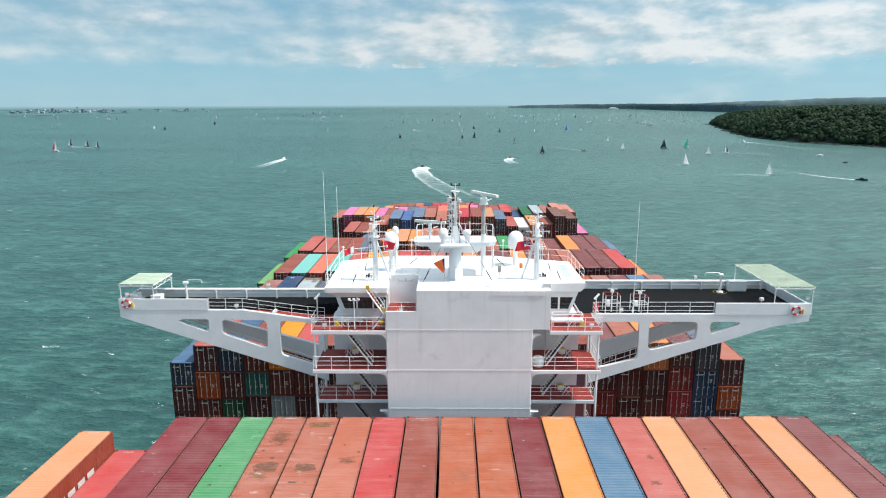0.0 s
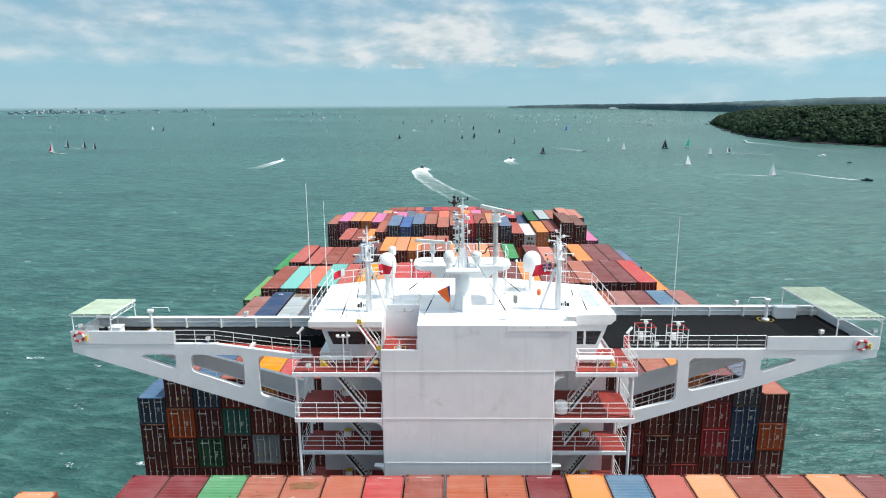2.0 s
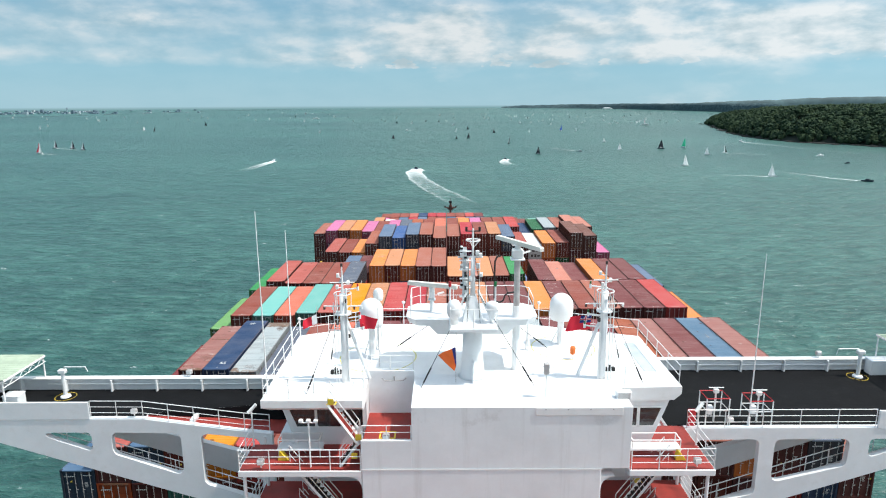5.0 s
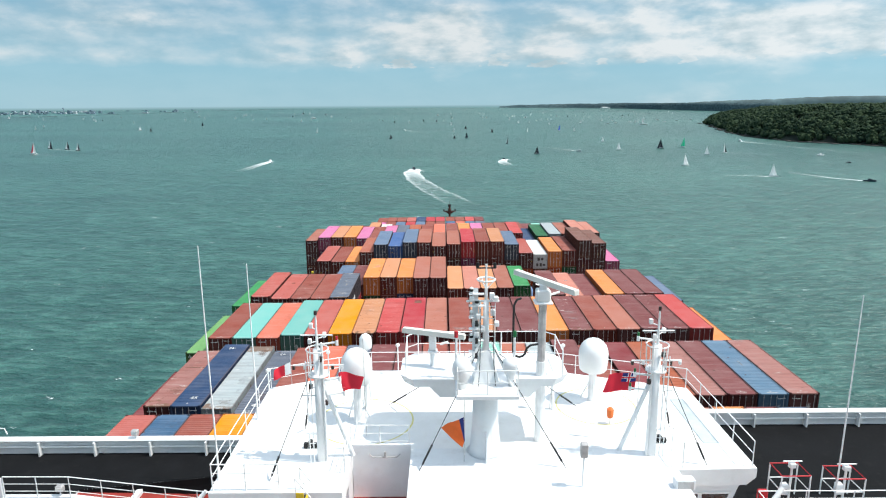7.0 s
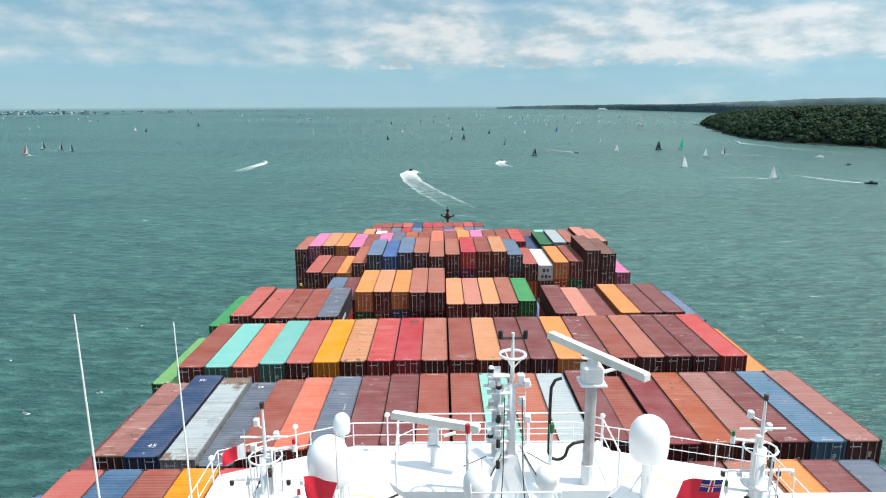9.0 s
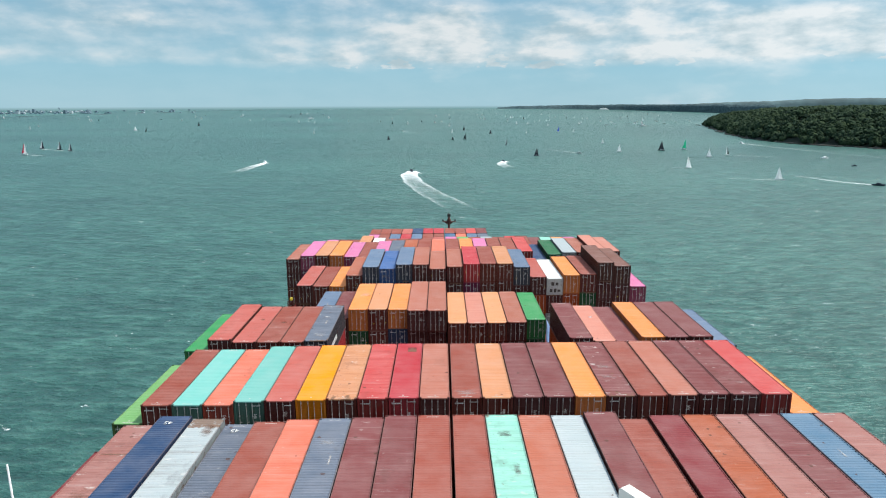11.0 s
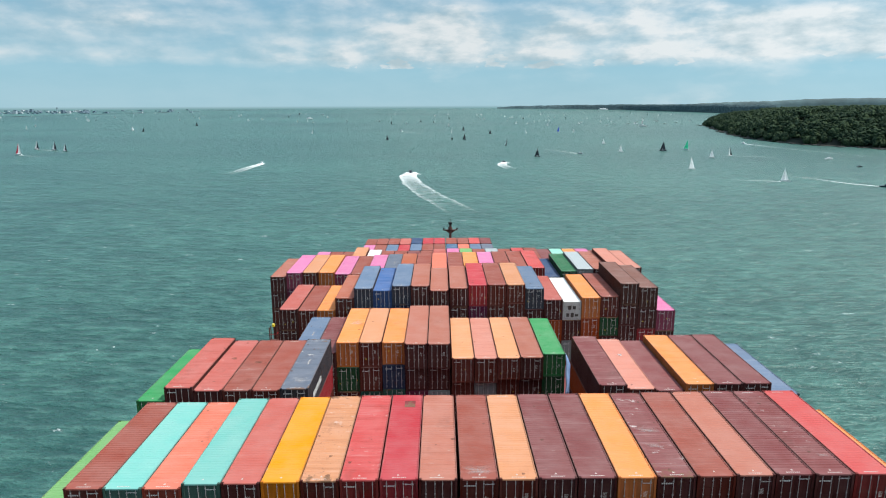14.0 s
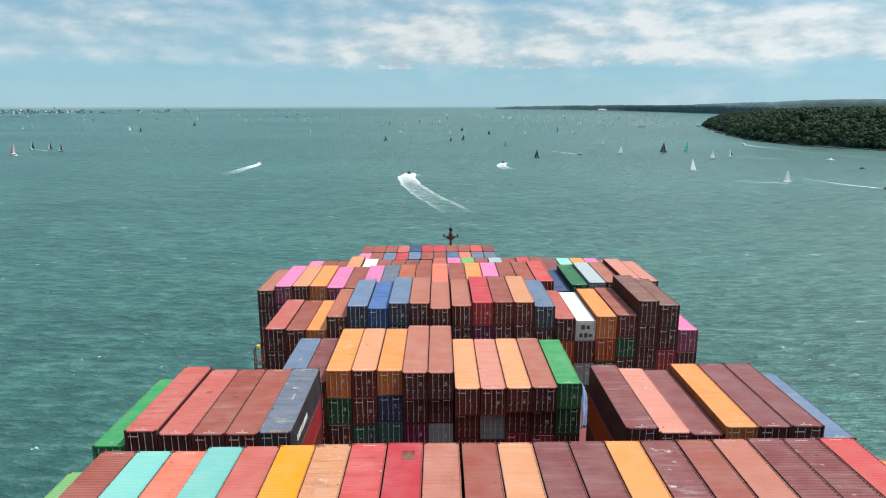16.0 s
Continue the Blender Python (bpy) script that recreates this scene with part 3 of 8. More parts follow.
def container_kit(long, tall):
    """The meshes of one container size: frame, roof, sides, end wall, door, bars, markings."""
    if (long, tall) in _kit:
        return _kit[long, tall]
    w = WIDE / 2
    frame = Geo()
    for x in (-w, w - 0.15):
        for y in (0.0, long - 0.15):
            frame.box(x, x + 0.15, y, y + 0.15, 0.10, tall - 0.10)
        frame.box(x + (0.0 if x < 0 else 0.05), x + (0.10 if x < 0 else 0.15), 0.15, long - 0.15, 0.02, 0.16)
        for y in (-0.006, long - 0.172):
            for z in (0.0, tall - 0.118):
                frame.box(x - (0.006 if x < 0 else 0.018), x + (0.168 if x < 0 else 0.156), y, y + 0.178, z, z + 0.118)
    for y in (0.01, long - 0.09):
        frame.box(-w + 0.15, w - 0.15, y, y + 0.08, 0.02, 0.17)
    frame.box(-w + 0.1, w - 0.1, 0.1, long - 0.1, 0.12, 0.16)
    roofs = []
    for depth in (0.032, 0.055):
        roof = Geo()
        pts = [(0.0, 0.0), (0.55, 0.0)] + [(0.56 + a, d) for a, d in corrugated(long - 1.26, 0.30, depth)] + [(long - 0.69, 0.0), (long - 0.14, 0.0)]
        roof.v = [(s * (w - 0.04), 0.07 + a, tall - 0.035 + d) for a, d in pts for s in (-1, 1)]
        roof.f = [(2 * i, 2 * i + 1, 2 * i + 3, 2 * i + 2) for i in range(len(pts) - 1)]
        for s in (-1, 1):
            a, b = sorted((s * w, s * (w - 0.075)))
            roof.soft_box(a, b, 0.172, long - 0.172, tall - 0.10, tall - 0.008, 0.015)
        for y in (0.0, long - 0.09):
            roof.soft_box(-w + 0.17, w - 0.17, y, y + 0.09, tall - 0.13, tall - 0.010, 0.015)
        roofs.append(roof)
    roof, ribbed = roofs
    number = Geo()
    teeth = [(-0.44, -0.04)]
    for i in range(6):
        teeth += [(-0.36 + i * 0.135, -0.04), (-0.36 + i * 0.135, 0.025), (-0.31 + i * 0.135, 0.025), (-0.31 + i * 0.135, -0.04)]
    teeth += [(0.44, -0.04), (0.44, 0.04), (-0.44, 0.04)]
    number.slab(teeth, 0.0, 0.004)
    triangle = Geo().slab([(-0.085, -0.07), (0.085, -0.07), (0.0, 0.09)], 0.0, 0.004)
    sticker = Geo().box(-0.05, 0.05, 0.028, 0.035, -0.055, 0.055)
    patch = Geo().soft_box(-0.42, 0.42, -0.55, 0.55, 0.0, 0.012, 0.004)
    side = Geo()
    pts = corrugated(long - 0.3, 0.278, 0.036)
    for a, d in pts:
        side.v += [(w - 0.012 + d, 0.15 + a, 0.15), (w - 0.012 + d, 0.15 + a, tall - 0.08)]
    side.f = [(2 * i, 2 * i + 2, 2 * i + 3, 2 * i + 1) for i in range(len(pts) - 1)]
    end = Geo()
    pts = corrugated(WIDE - 0.3, 0.25, 0.04)
    for a, d in pts:
        end.v += [(-w + 0.15 + a, long - 0.03 + d, 0.16), (-w + 0.15 + a, long - 0.03 + d, tall - 0.12)]
    end.f = [(2 * i, 2 * i + 1, 2 * i + 3, 2 * i + 2) for i in range(len(pts) - 1)]
    door = Geo()
    door.box(0.006, w - 0.16, 0.050, 0.085, 0.18, tall - 0.14)
    hh = (tall - 0.32 - 0.5) / 4
    for k in range(4):
        z = 0.28 + k * (hh + 0.1)
        door.box(0.09, w - 0.24, 0.036, 0.05, z, z + hh)
    bar = Geo()
    bar.tube((0, 0.01, 0.10), (0, 0.01, tall - 0.07), 0.019, 6)
    bar.box(-0.02, 0.16, -0.005, 0.02, 1.02, 1.06)
    for z in (0.25, 0.8, 1.5, tall - 0.4):
        bar.box(-0.045, 0.045, 0.012, 0.05, z, z + 0.10)
    mark = Geo()
    teeth = [(0.36, -0.03)]
    for i in range(7):
        teeth += [(0.38 + i * 0.085, -0.03), (0.38 + i * 0.085, -0.075), (0.42 + i * 0.085, -0.075), (0.42 + i * 0.085, -0.03)]
    teeth += [(0.98, -0.03), (0.98, 0.0), (0.36, 0.0)]
    mark.upright([(x, tall - 0.36 + z) for x, z in teeth], 0.031, 0.035)
    rows = Geo()
    for k in range(6):
        rows.box(0.40, 0.64 - 0.03 * (k % 2), 0.031, 0.035, tall - 1.172 - k * 0.07, tall - 1.155 - k * 0.07)
    rows.box(0.40, 0.403, 0.0305, 0.0315, tall - 1.522, tall - 1.155)
    fleet = Geo()
    teeth = [(0.10, -0.09)]
    for i in range(5):
        teeth += [(0.19 + i * 0.14, -0.09), (0.19 + i * 0.14, -0.015), (0.24 + i * 0.14, -0.015), (0.24 + i * 0.14, -0.09)]
    teeth += [(0.86, -0.09), (0.86, 0.0), (0.10, 0.0)]
    fleet.upright([(x, tall - 0.46 + z) for x, z in teeth], 0.031, 0.035)
    unit = Geo()
    unit.box(-w + 0.12, w - 0.12, 0.01, 0.06, 0.12, tall - 0.1)
    unit.box(-w + 0.25, w - 0.25, -0.015, 0.01, 0.25, tall - 0.25)
    grilles = [Geo().box(x0, x1, -0.03, -0.012, z0, z1) for x0, x1, z0, z1 in ((-0.55, -0.10, 1.45, 2.0), (0.10, 0.5, 1.5, 1.95), (-0.75, -0.35, 0.45, 0.95), (-0.15, 0.25, 0.4, 1.0), (0.4, 0.85, 0.5, 0.85))]
    kit = {k: g.mesh(k) for k, g in (("frame", frame), ("roof", roof), ("ribbed_roof", ribbed), ("roof_number", number), ("roof_triangle", triangle), ("sticker", sticker), ("repair_patch", patch), ("side_panel", side), ("end_wall", end), ("door", door), ("locking_bar", bar),
                                     ("marking", mark), ("data_plate", rows), ("fleet_marking", fleet), ("cooling_unit", unit), *((f"grille {i}", g) for i, g in enumerate(grilles)))}
    for k, me in kit.items():
        me.materials.append({"roof": ROOF_PAINT, "ribbed_roof": ROOF_PAINT, "repair_patch": ROOF_PAINT, "roof_number": WORN_WHITE, "roof_triangle": WORN_WHITE, "sticker": YELLOW, "locking_bar": GALVANISED, "marking": MARK_WHITE, "data_plate": MARK_WHITE, "fleet_marking": MARK_WHITE, "grille": DARK_STEEL}.get(k.split()[0], PAINT))
    _kit[long, tall] = kit
    return kit


def piece(name, mesh, parent, tint, at=(0, 0, 0), turn=0.0, label=""):
    ob = new(name, mesh)
    ob.parent = parent
    ob.location = at
    ob.rotation_euler = (0, 0, turn)
    ob.color = tint
    return tagged(ob, label)


WHERE = {"Z": "behind the bridge", "A": "beneath the wings", "B": "ahead of the bridge", "C": "of a full row", "D": "near the side",
         "E": "amidships", "F": "of stepped height", "G": "near the bow", "H": "near the bow", "I": "at the bow", "J": "at the bow"}
rng, wear_rng = random.Random(7), random.Random(17)


def container(bay, x, y, top, long, tall, shade, tier, ribs=False, patched=False, state=""):
    kit = container_kit(long, tall)
    size = "20-foot" if long < 7 else "45-foot" if long > 13 else "40-foot"
    tint = TINT[shade]
    k = rng.uniform(0.92, 1.06)
    wear = {"": wear_rng.choice((0.2, 0.3, 0.5, 0.7)), "clean": 0.05, "worn": 1.0}[state]
    tint = (tint[0] * k, tint[1] * k, tint[2] * k, wear)
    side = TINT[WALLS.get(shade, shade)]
    wall_shade = (0.62, 0.60, 0.60) if shade in VIVID else (0.38, 0.28, 0.25)
    deep = (*(f * (k * c) ** 1.15 for f, c in zip(wall_shade, side[:3])), 0.4 + 0.6 * wear)   # walls darkened in colour to take in their shade, under lighter bleached roofs
    reefer = shade == "wh"
    label = f"{WORDS[shade]} {size} {'refrigerated ' if reefer else ''}container {'topping' if tier == 0 else 'inside'} a stack {WHERE[bay]}"
    e = new("shipping_container")
    e.empty_display_size = 0.5
    e.location = (x, y, top - tall)
    tagged(e, label, "container", "containers stacked on deck")
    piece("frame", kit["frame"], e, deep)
    # roofs below the top tier take the shade-darkened wall colour too
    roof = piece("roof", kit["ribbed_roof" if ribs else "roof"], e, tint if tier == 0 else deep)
    if patched:
        piece("repair_patch", kit["repair_patch"], roof, tuple(c * 0.45 for c in tint[:3]) + (1.0,), (0.25, long - 1.6, tall - 0.034), label="dull square repair patch")
    if tier == 0 and bay in "ZBCDEFG" and shade != "wh":
        mood = rng.random()
        if mood < 0.85:
            piece("roof_number", kit["roof_number"], roof, tint, (rng.uniform(-0.1, 0.1), 0.26, tall - 0.034), label="worn white marking")
        if mood < 0.6:
            piece("roof_number", kit["roof_number"], roof, tint, (rng.uniform(-0.1, 0.1), long - 0.26, tall - 0.034), label="worn white marking")
        if mood > 0.2:
            piece("warning_mark", kit["roof_triangle"], roof, tint, (rng.uniform(-0.08, 0.08), 0.56, tall - 0.034), label="small white triangle")
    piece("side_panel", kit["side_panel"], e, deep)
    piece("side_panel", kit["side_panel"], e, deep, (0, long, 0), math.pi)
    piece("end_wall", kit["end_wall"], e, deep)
    if reefer:
        u = piece("cooling_unit", kit["cooling_unit"], e, deep, label="white cooling unit with dark grilles")
        for i in range(5):
            piece("grille", kit[f"grille {i}"], u, tint)
        return e
    for s in (1, -1):
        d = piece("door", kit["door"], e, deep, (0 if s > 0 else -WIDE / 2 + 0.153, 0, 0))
        for bx in (0.28, 0.86):
            piece("locking_bar", kit["locking_bar"], d, tint, (bx, 0.018, 0))
        if tier < 3 and bay in "AEFG" and rng.random() < 0.25:
            piece("sticker", kit["sticker"], d, tint, (rng.choice((0.18, 0.57, 0.98)), 0.0, rng.uniform(0.7, 1.7)), label="small yellow sticker")
        if s > 0 and tier < (4 if bay == "A" else 3):
            if rng.random() < 0.5:
                piece("marking", kit["marking"], d, tint, (rng.uniform(-0.08, 0.02), 0, rng.uniform(-0.12, 0.08)))
            if rng.random() < 0.75:
                piece("data_plate", kit["data_plate"], d, tint, (rng.uniform(-0.06, 0.04), 0, rng.uniform(-0.2, 0.25)))
        elif s < 0 and rng.random() < 0.65 and tier < 3:
            piece("fleet_marking", kit["fleet_marking"], d, tint)
    return e


# each stack: column=shade/shade below/...@height of its top
BAYS = {
    "Z": (30.2, 1, """-11=hp^@45.36 -10=rd@43.73 -9=rd@43.73 -8=dm@46.57 -7=dm~@46.57 -6=sg~@46.58 -5=po%@46.6 -4=po%@46.6 -3=po@46.62 -2=rd@46.62 -1=br@46.65
          1=ob@46.65 2=ob@46.66 3=dm@46.66 4=or^@46.7 5=sb~@46.7 6=rb@46.7 7=ap^@46.72 8=br@46.72 9=br@46.75 10=ap^@46.78 11=mr@46.78 12=mr@45.25"""),
    "A": (58.1, 1, """-11=bl/mr/br/br@44.42 -10=rb/bo/br/mr@46.25 -9=bl~/mr/dg/br@46.25 -8=br~/tl/mr/br@46.28 -7=am/br/gy/br@46.3 -6=rd/br/mr/br@46.3 -5=br/mr/br@46.3 -4=mr@46.3
          -3=pb@46.3 -2=br@46.3 -1=mr@46.35 1=br@46.4 2=rd@46.4 3=br@46.4 4=mr@46.45 5=pb@46.5 6=br@46.5 7=mr/mr/rd/mr@46.55 8=pb/br/mr/br@46.6
          9=or/mr/br/rd@46.64 10=mr/rd/cr/br@46.62 11=sl/nv/nv/mr@46.6 12=pb/bo/br/br@44.87"""),
    "B": (73.0, 1, """-11=dm/br@43.4 -10=dp%/br@45.65 -9=nv~+@46.0 -8=gy%+@45.75 -7=sl~+@45.3 -6=br@45.9 -5=co@46.06 -4=sl~@46.15 -3=mr@46.2 -2=mr@46.38 -1=br@46.38
          1=br@46.4 2=mi%@46.4 3=po@46.35 4=gy@46.3 5=mr@46.6 6=br@46.0 7=dm@46.3 8=ob@46.33 9=dp@46.35 10=mr@46.38 11=sb~@46.4 12=dp/mr@46.44"""),
    "C": (87.93, 1, """-11=lg/dg@44.33 -10=br~@45.95 -9=tq^@45.95 -8=co@45.96 -7=tq^@46.25 -6=rb@46.3 -5=am^@46.36 -4=pe%@46.42 -3=rd@46.48 -2=cr!^@46.5 -1=pb@46.5
          1=br@46.48 2=pe@46.5 3=mr@46.52 4=mr@46.55 5=or^@46.57 6=mr%@46.6 7=br@46.65 8=pb^@46.68 9=mr~@46.72 10=mr~@46.72 11=rd^@46.73 12=or/br@45.0"""),
    "D": (103.2, 1, """-11=gr/br@44.6 -10=rb/br@45.83 -9=rb/br@45.55 -8=br/mr@45.54 -7=br/br@45.53 -6=sl%/cr/br@45.67 -5=br@34.5 -4=mr@34.5 -3=br@34.5 -2=br@34.2 -1=mr@34.2
          1=br@34.2 2=br@34.2 3=nv@34.5 4=br@34.5 5=mr@34.5 6=mr/bo/br@45.87 7=pp@45.52 8=mr@45.33 9=or/bo@45.94 10=mr@45.95 11=mr/mr@45.97 12=lb/br@44.95"""),
    "E": (117.73, 3, """-11=br@34 -10=mr@34 -9=br@34.5 -8=br@36.5 -7=lb/mr/br@43.2 -6=mr/br/mr@43.2 -5=or/dg/mr/br@44.35 -4=pe/br/tl/mr@44.38 -3=or/nv/tl/br@44.33 -2=pb+/mr/mg/br@44.45
          -1=pb+/mr/gy/br@44.45 1=ap+/br/br/mr@42.76 2=pp+/gy/mr/br@42.76 3=ap+/br/cr/mr@42.80 4=pb+/mr/cr/br@42.84 5=gr/dg/br/mr@42.92 6=br@36.5 7=gy@34.5 8=br@34 9=br@34 10=mr@34 11=br@33 12=br@33"""),
    "F": (133.1, 3, """-11=br@33 -10=br@33 -9=rb/mr/br/mr@43.22 -8=br/br/mr@43.06 -7=or/br/mr@43.06 -6=po/br/mr/br@44.75 -5=lb/nv/br@46.08 -4=cb/cb/mr@45.78 -3=lb/nv/br@46.42 -2=pb/mr/br@46.41
          -1=pb/mr/br@45.74 1=pb/mr/mr@46.08 2=cr/mg/mr@46.46 3=br/pe/br@46.5 4=pe/pe/mr@46.5 5=lb/mr/br@45.95 6=rb/bo/br/mr@44.42 7=wh/mr/gy/br@44.13 8=or/bo/dg/br@44.66 9=br/dg/mr/br@44.79
          10=db/mr/mr/br@46.58 11=db/mr/cr/br@46.05 12=pk/mr/br@42.87"""),
    "G": (148.2, 2, """-11=pb/mr/br/br/mr@43.68 -10=pk/mg/mr/br/mr@44.3 -9=pe/br@44.33 -8=or/bo@44.33 -7=pk/mg@44.07 -6=br@44.07 -5=pk@44.3 -4=sl@44.4 -3=ob@44.5 -2=br@44.5 -1=co@44.6
          1=br@44.7 2=or@44.7 3=pk@44.75 4=br@44.8 5=br@44.85 6=rd/mr@44.95 7=nv@43.5 8=dg/dg@44.37 9=gy/br@44.73 10=pb@44.75 11=pp/br@45.3 12=pp/mr@44.9"""),
    "H": (163.3, 1, """-10=pk@41.42 -9=br@41.42 -8=br@41.42 -7=pe@42.3 -6=wh@41.8 -5=br@41.6 -4=br@41.6 -3=mr@41.6 -2=br@41.6 -1=rb@41.9
          1=pk@42.0 2=lg@42.0 3=br@41.9 4=gy@42.0 5=br@41.9 6=rd@42.1 7=br@42.1 8=mr@41.8 9=mi@41.86 10=or@41.86 11=pk@41.86 12=br@41.5"""),
    "I": (182.0, 1, """-7=pk-@40.0 -6=br-@40.1 -5=lb-@40.1 -4=cr-@40.1 -3=lb-@40.2 -2=br-@40.2 -1=br-@40.2 1=bl-@40.2 2=co-@40.2 3=lb-@40.2 4=sl-@40.2 5=br-@37 6=mr-@37 7=br-@37 8=br-@37"""),
    "J": (188.15, 1, """-7=br-@40.1 -6=br-@40.2 -5=br-@40.2 -4=rb-@40.2 -3=nv-@40.3 -2=cr-@40.3 -1=cr-@40.3 1=br-@40.3 2=br-@40.3 3=rd-@40.3 4=mr-@40.3 5=br-@37 6=mr-@37 7=br-@37 8=br-@37"""),
}


def column_x(col):
    return (col - 0.5) * PITCH + GAP if col > 0 else (col + 0.5) * PITCH - GAP


ROOFS = {}


def build_stacks():
    rest = Geo()
    for bay, (y, tiers, text) in BAYS.items():
        for token in text.split():
            col, spec = token.split("=")
            names, top = spec.split("@")
            names = names.split("/")
            long = 12.192
            if names[0].endswith("+"):
                names[0], long = names[0][:-1], 13.716
            elif names[0].endswith("-"):
                names[0], long = names[0][:-1], 6.058
            x, z = column_x(int(col)), float(top)
            ribs, patched = "~" in names[0], "!" in names[0]
            state = "clean" if "^" in names[0] else "worn" if "%" in names[0] else ""
            names[0] = names[0].strip("~!^%")
            for tier in range(len(names) if z > 38 else 0):
                shade = names[tier] if tier < len(names) else rng.choice(LOWER)
                tall = TALL if rng.random() < 0.7 else LOW
                ll = long if tier == 0 or long < 13 else 12.192
                e = container(bay, x + rng.uniform(-0.012, 0.012), y + (12.192 - ll if ll > 13 else 0) / 2 + rng.uniform(-0.03, 0.03), z, ll, tall, shade, tier, ribs and tier == 0, patched and tier == 0, state if tier == 0 else "")
                if tier == 0:
                    ROOFS[bay, int(col)] = (next(p for p in e.children if p.name.startswith("roof")), tall)
                z -= tall + 0.012
            left = z - 25.5
            n = max(1, round(left / 2.75))
            tall = left / n
            ll = min(long, 12.192)
            for i in range(n):
                rest.soft_box(x - WIDE / 2, x + WIDE / 2, y, y + ll, z - tall + 0.01, z, 0.04)
                z -= tall
    rest_mat = bpy.data.materials.new("mixed_container_paint")
    rest_mat.use_nodes = True
    t = rest_mat.node_tree
    pick = t.nodes.new("ShaderNodeNewGeometry").outputs["Random Per Island"]
    c = ramp(t, pick, (0.0, TINT["br"][:3]), (0.3, TINT["mr"][:3]), (0.5, TINT["rd"][:3]), (0.62, TINT["nv"][:3]), (0.75, TINT["br"][:3]), (0.88, TINT["dg"][:3]), (1.0, TINT["bo"][:3]))
    at = t.nodes.new("ShaderNodeTexCoord").outputs["Object"]
    c = mix(t, ramp(t, noise_at(t, at, 2.0, 6.0, 0.65), (0.5, 0.0), (0.75, 0.5)), c, (0.10, 0.05, 0.035))
    t.links.new(c, t.nodes["Principled BSDF"].inputs["Base Color"])
    t.nodes["Principled BSDF"].inputs["Roughness"].default_value = 0.6
    whole("container_stack", rest, rest_mat, "lower tiers of mixed red-brown and blue steel containers", "containers", kind="stuff")


build_stacks()


def mark_material(name, most, drop):
    """Rust, scraped paint or old primer in the object's own colour: patchy, and thinning out to its edges."""
    m = bpy.data.materials.new(name)
    m.use_nodes = True
    t = m.node_tree
    b = t.nodes["Principled BSDF"]
    info = t.nodes.new("ShaderNodeObjectInfo")
    coords = t.nodes.new("ShaderNodeTexCoord")
    at = coords.outputs["Object"]
    n = noise_at(t, at, 1.5, 8.0, 0.68, stretch=(0.7, 1.5, 1.0))
    fine = noise_at(t, at, 9.0, 4.0, 0.6)
    sep = t.nodes.new("ShaderNodeSeparateXYZ")
    t.links.new(coords.outputs["Generated"], sep.inputs[0])
    far = [math_node(t, "ABSOLUTE", math_node(t, "SUBTRACT", sep.outputs[k], 0.5)) for k in (0, 1)]
    rim = math_node(t, "MAXIMUM", far[0], far[1])
    body = math_node(t, "SUBTRACT", math_node(t, "ADD", n, math_node(t, "MULTIPLY", fine, 0.15)), math_node(t, "MULTIPLY", rim, drop))
    lie = t.nodes.new("ShaderNodeSeparateXYZ")
    t.links.new(at, lie.inputs[0])
    rib = math_node(t, "ADD", math_node(t, "MULTIPLY", math_node(t, "SINE", math_node(t, "MULTIPLY", lie.outputs[1], 20.9)), 0.22), 0.78)
    t.links.new(math_node(t, "MULTIPLY", ramp(t, body, (0.30, 0.0), (0.58, most)), rib), b.inputs["Alpha"])
    t.links.new(mix(t, fine, info.outputs["Color"], mix(t, 0.35, info.outputs["Color"], (0.4, 0.3, 0.25))), b.inputs["Base Color"])
    b.inputs["Roughness"].default_value = 0.75
    b.inputs["Specular IOR Level"].default_value = 0.15
    return m


WORN_FAINT, WORN_THIN, WORN_THICK = mark_material("faint_scrape", 0.20, 0.75), mark_material("thin_scrape", 0.42, 0.55), mark_material("thick_stain", 0.62, 0.35)


def roof_mark(bay, col, along, across, wide, long, colour, mat, label, seed):
    """A ragged stain or scrape lying on one container's roof."""
    roof, tall = ROOFS[bay, col]
    n = 22
    g = Geo()
    ring = []
    for i in range(n):
        a = 2 * math.pi * i / n
        k = 1.0 + 0.35 * noise.noise(Vector((math.cos(a) * 1.4, math.sin(a) * 1.4, seed * 2.7)))
        flat = max(abs(math.cos(a)), abs(math.sin(a))) ** -0.7
        ring.append((math.cos(a) * k * flat * wide / 2, math.sin(a) * k * flat * long / 2))
    g.slab(ring, 0.0, 0.003)
    me = g.mesh("stain")
    me.materials.append(mat)
    piece("stain", me, roof, (*colour, 1.0), (across, along, tall - 0.032), label=label)


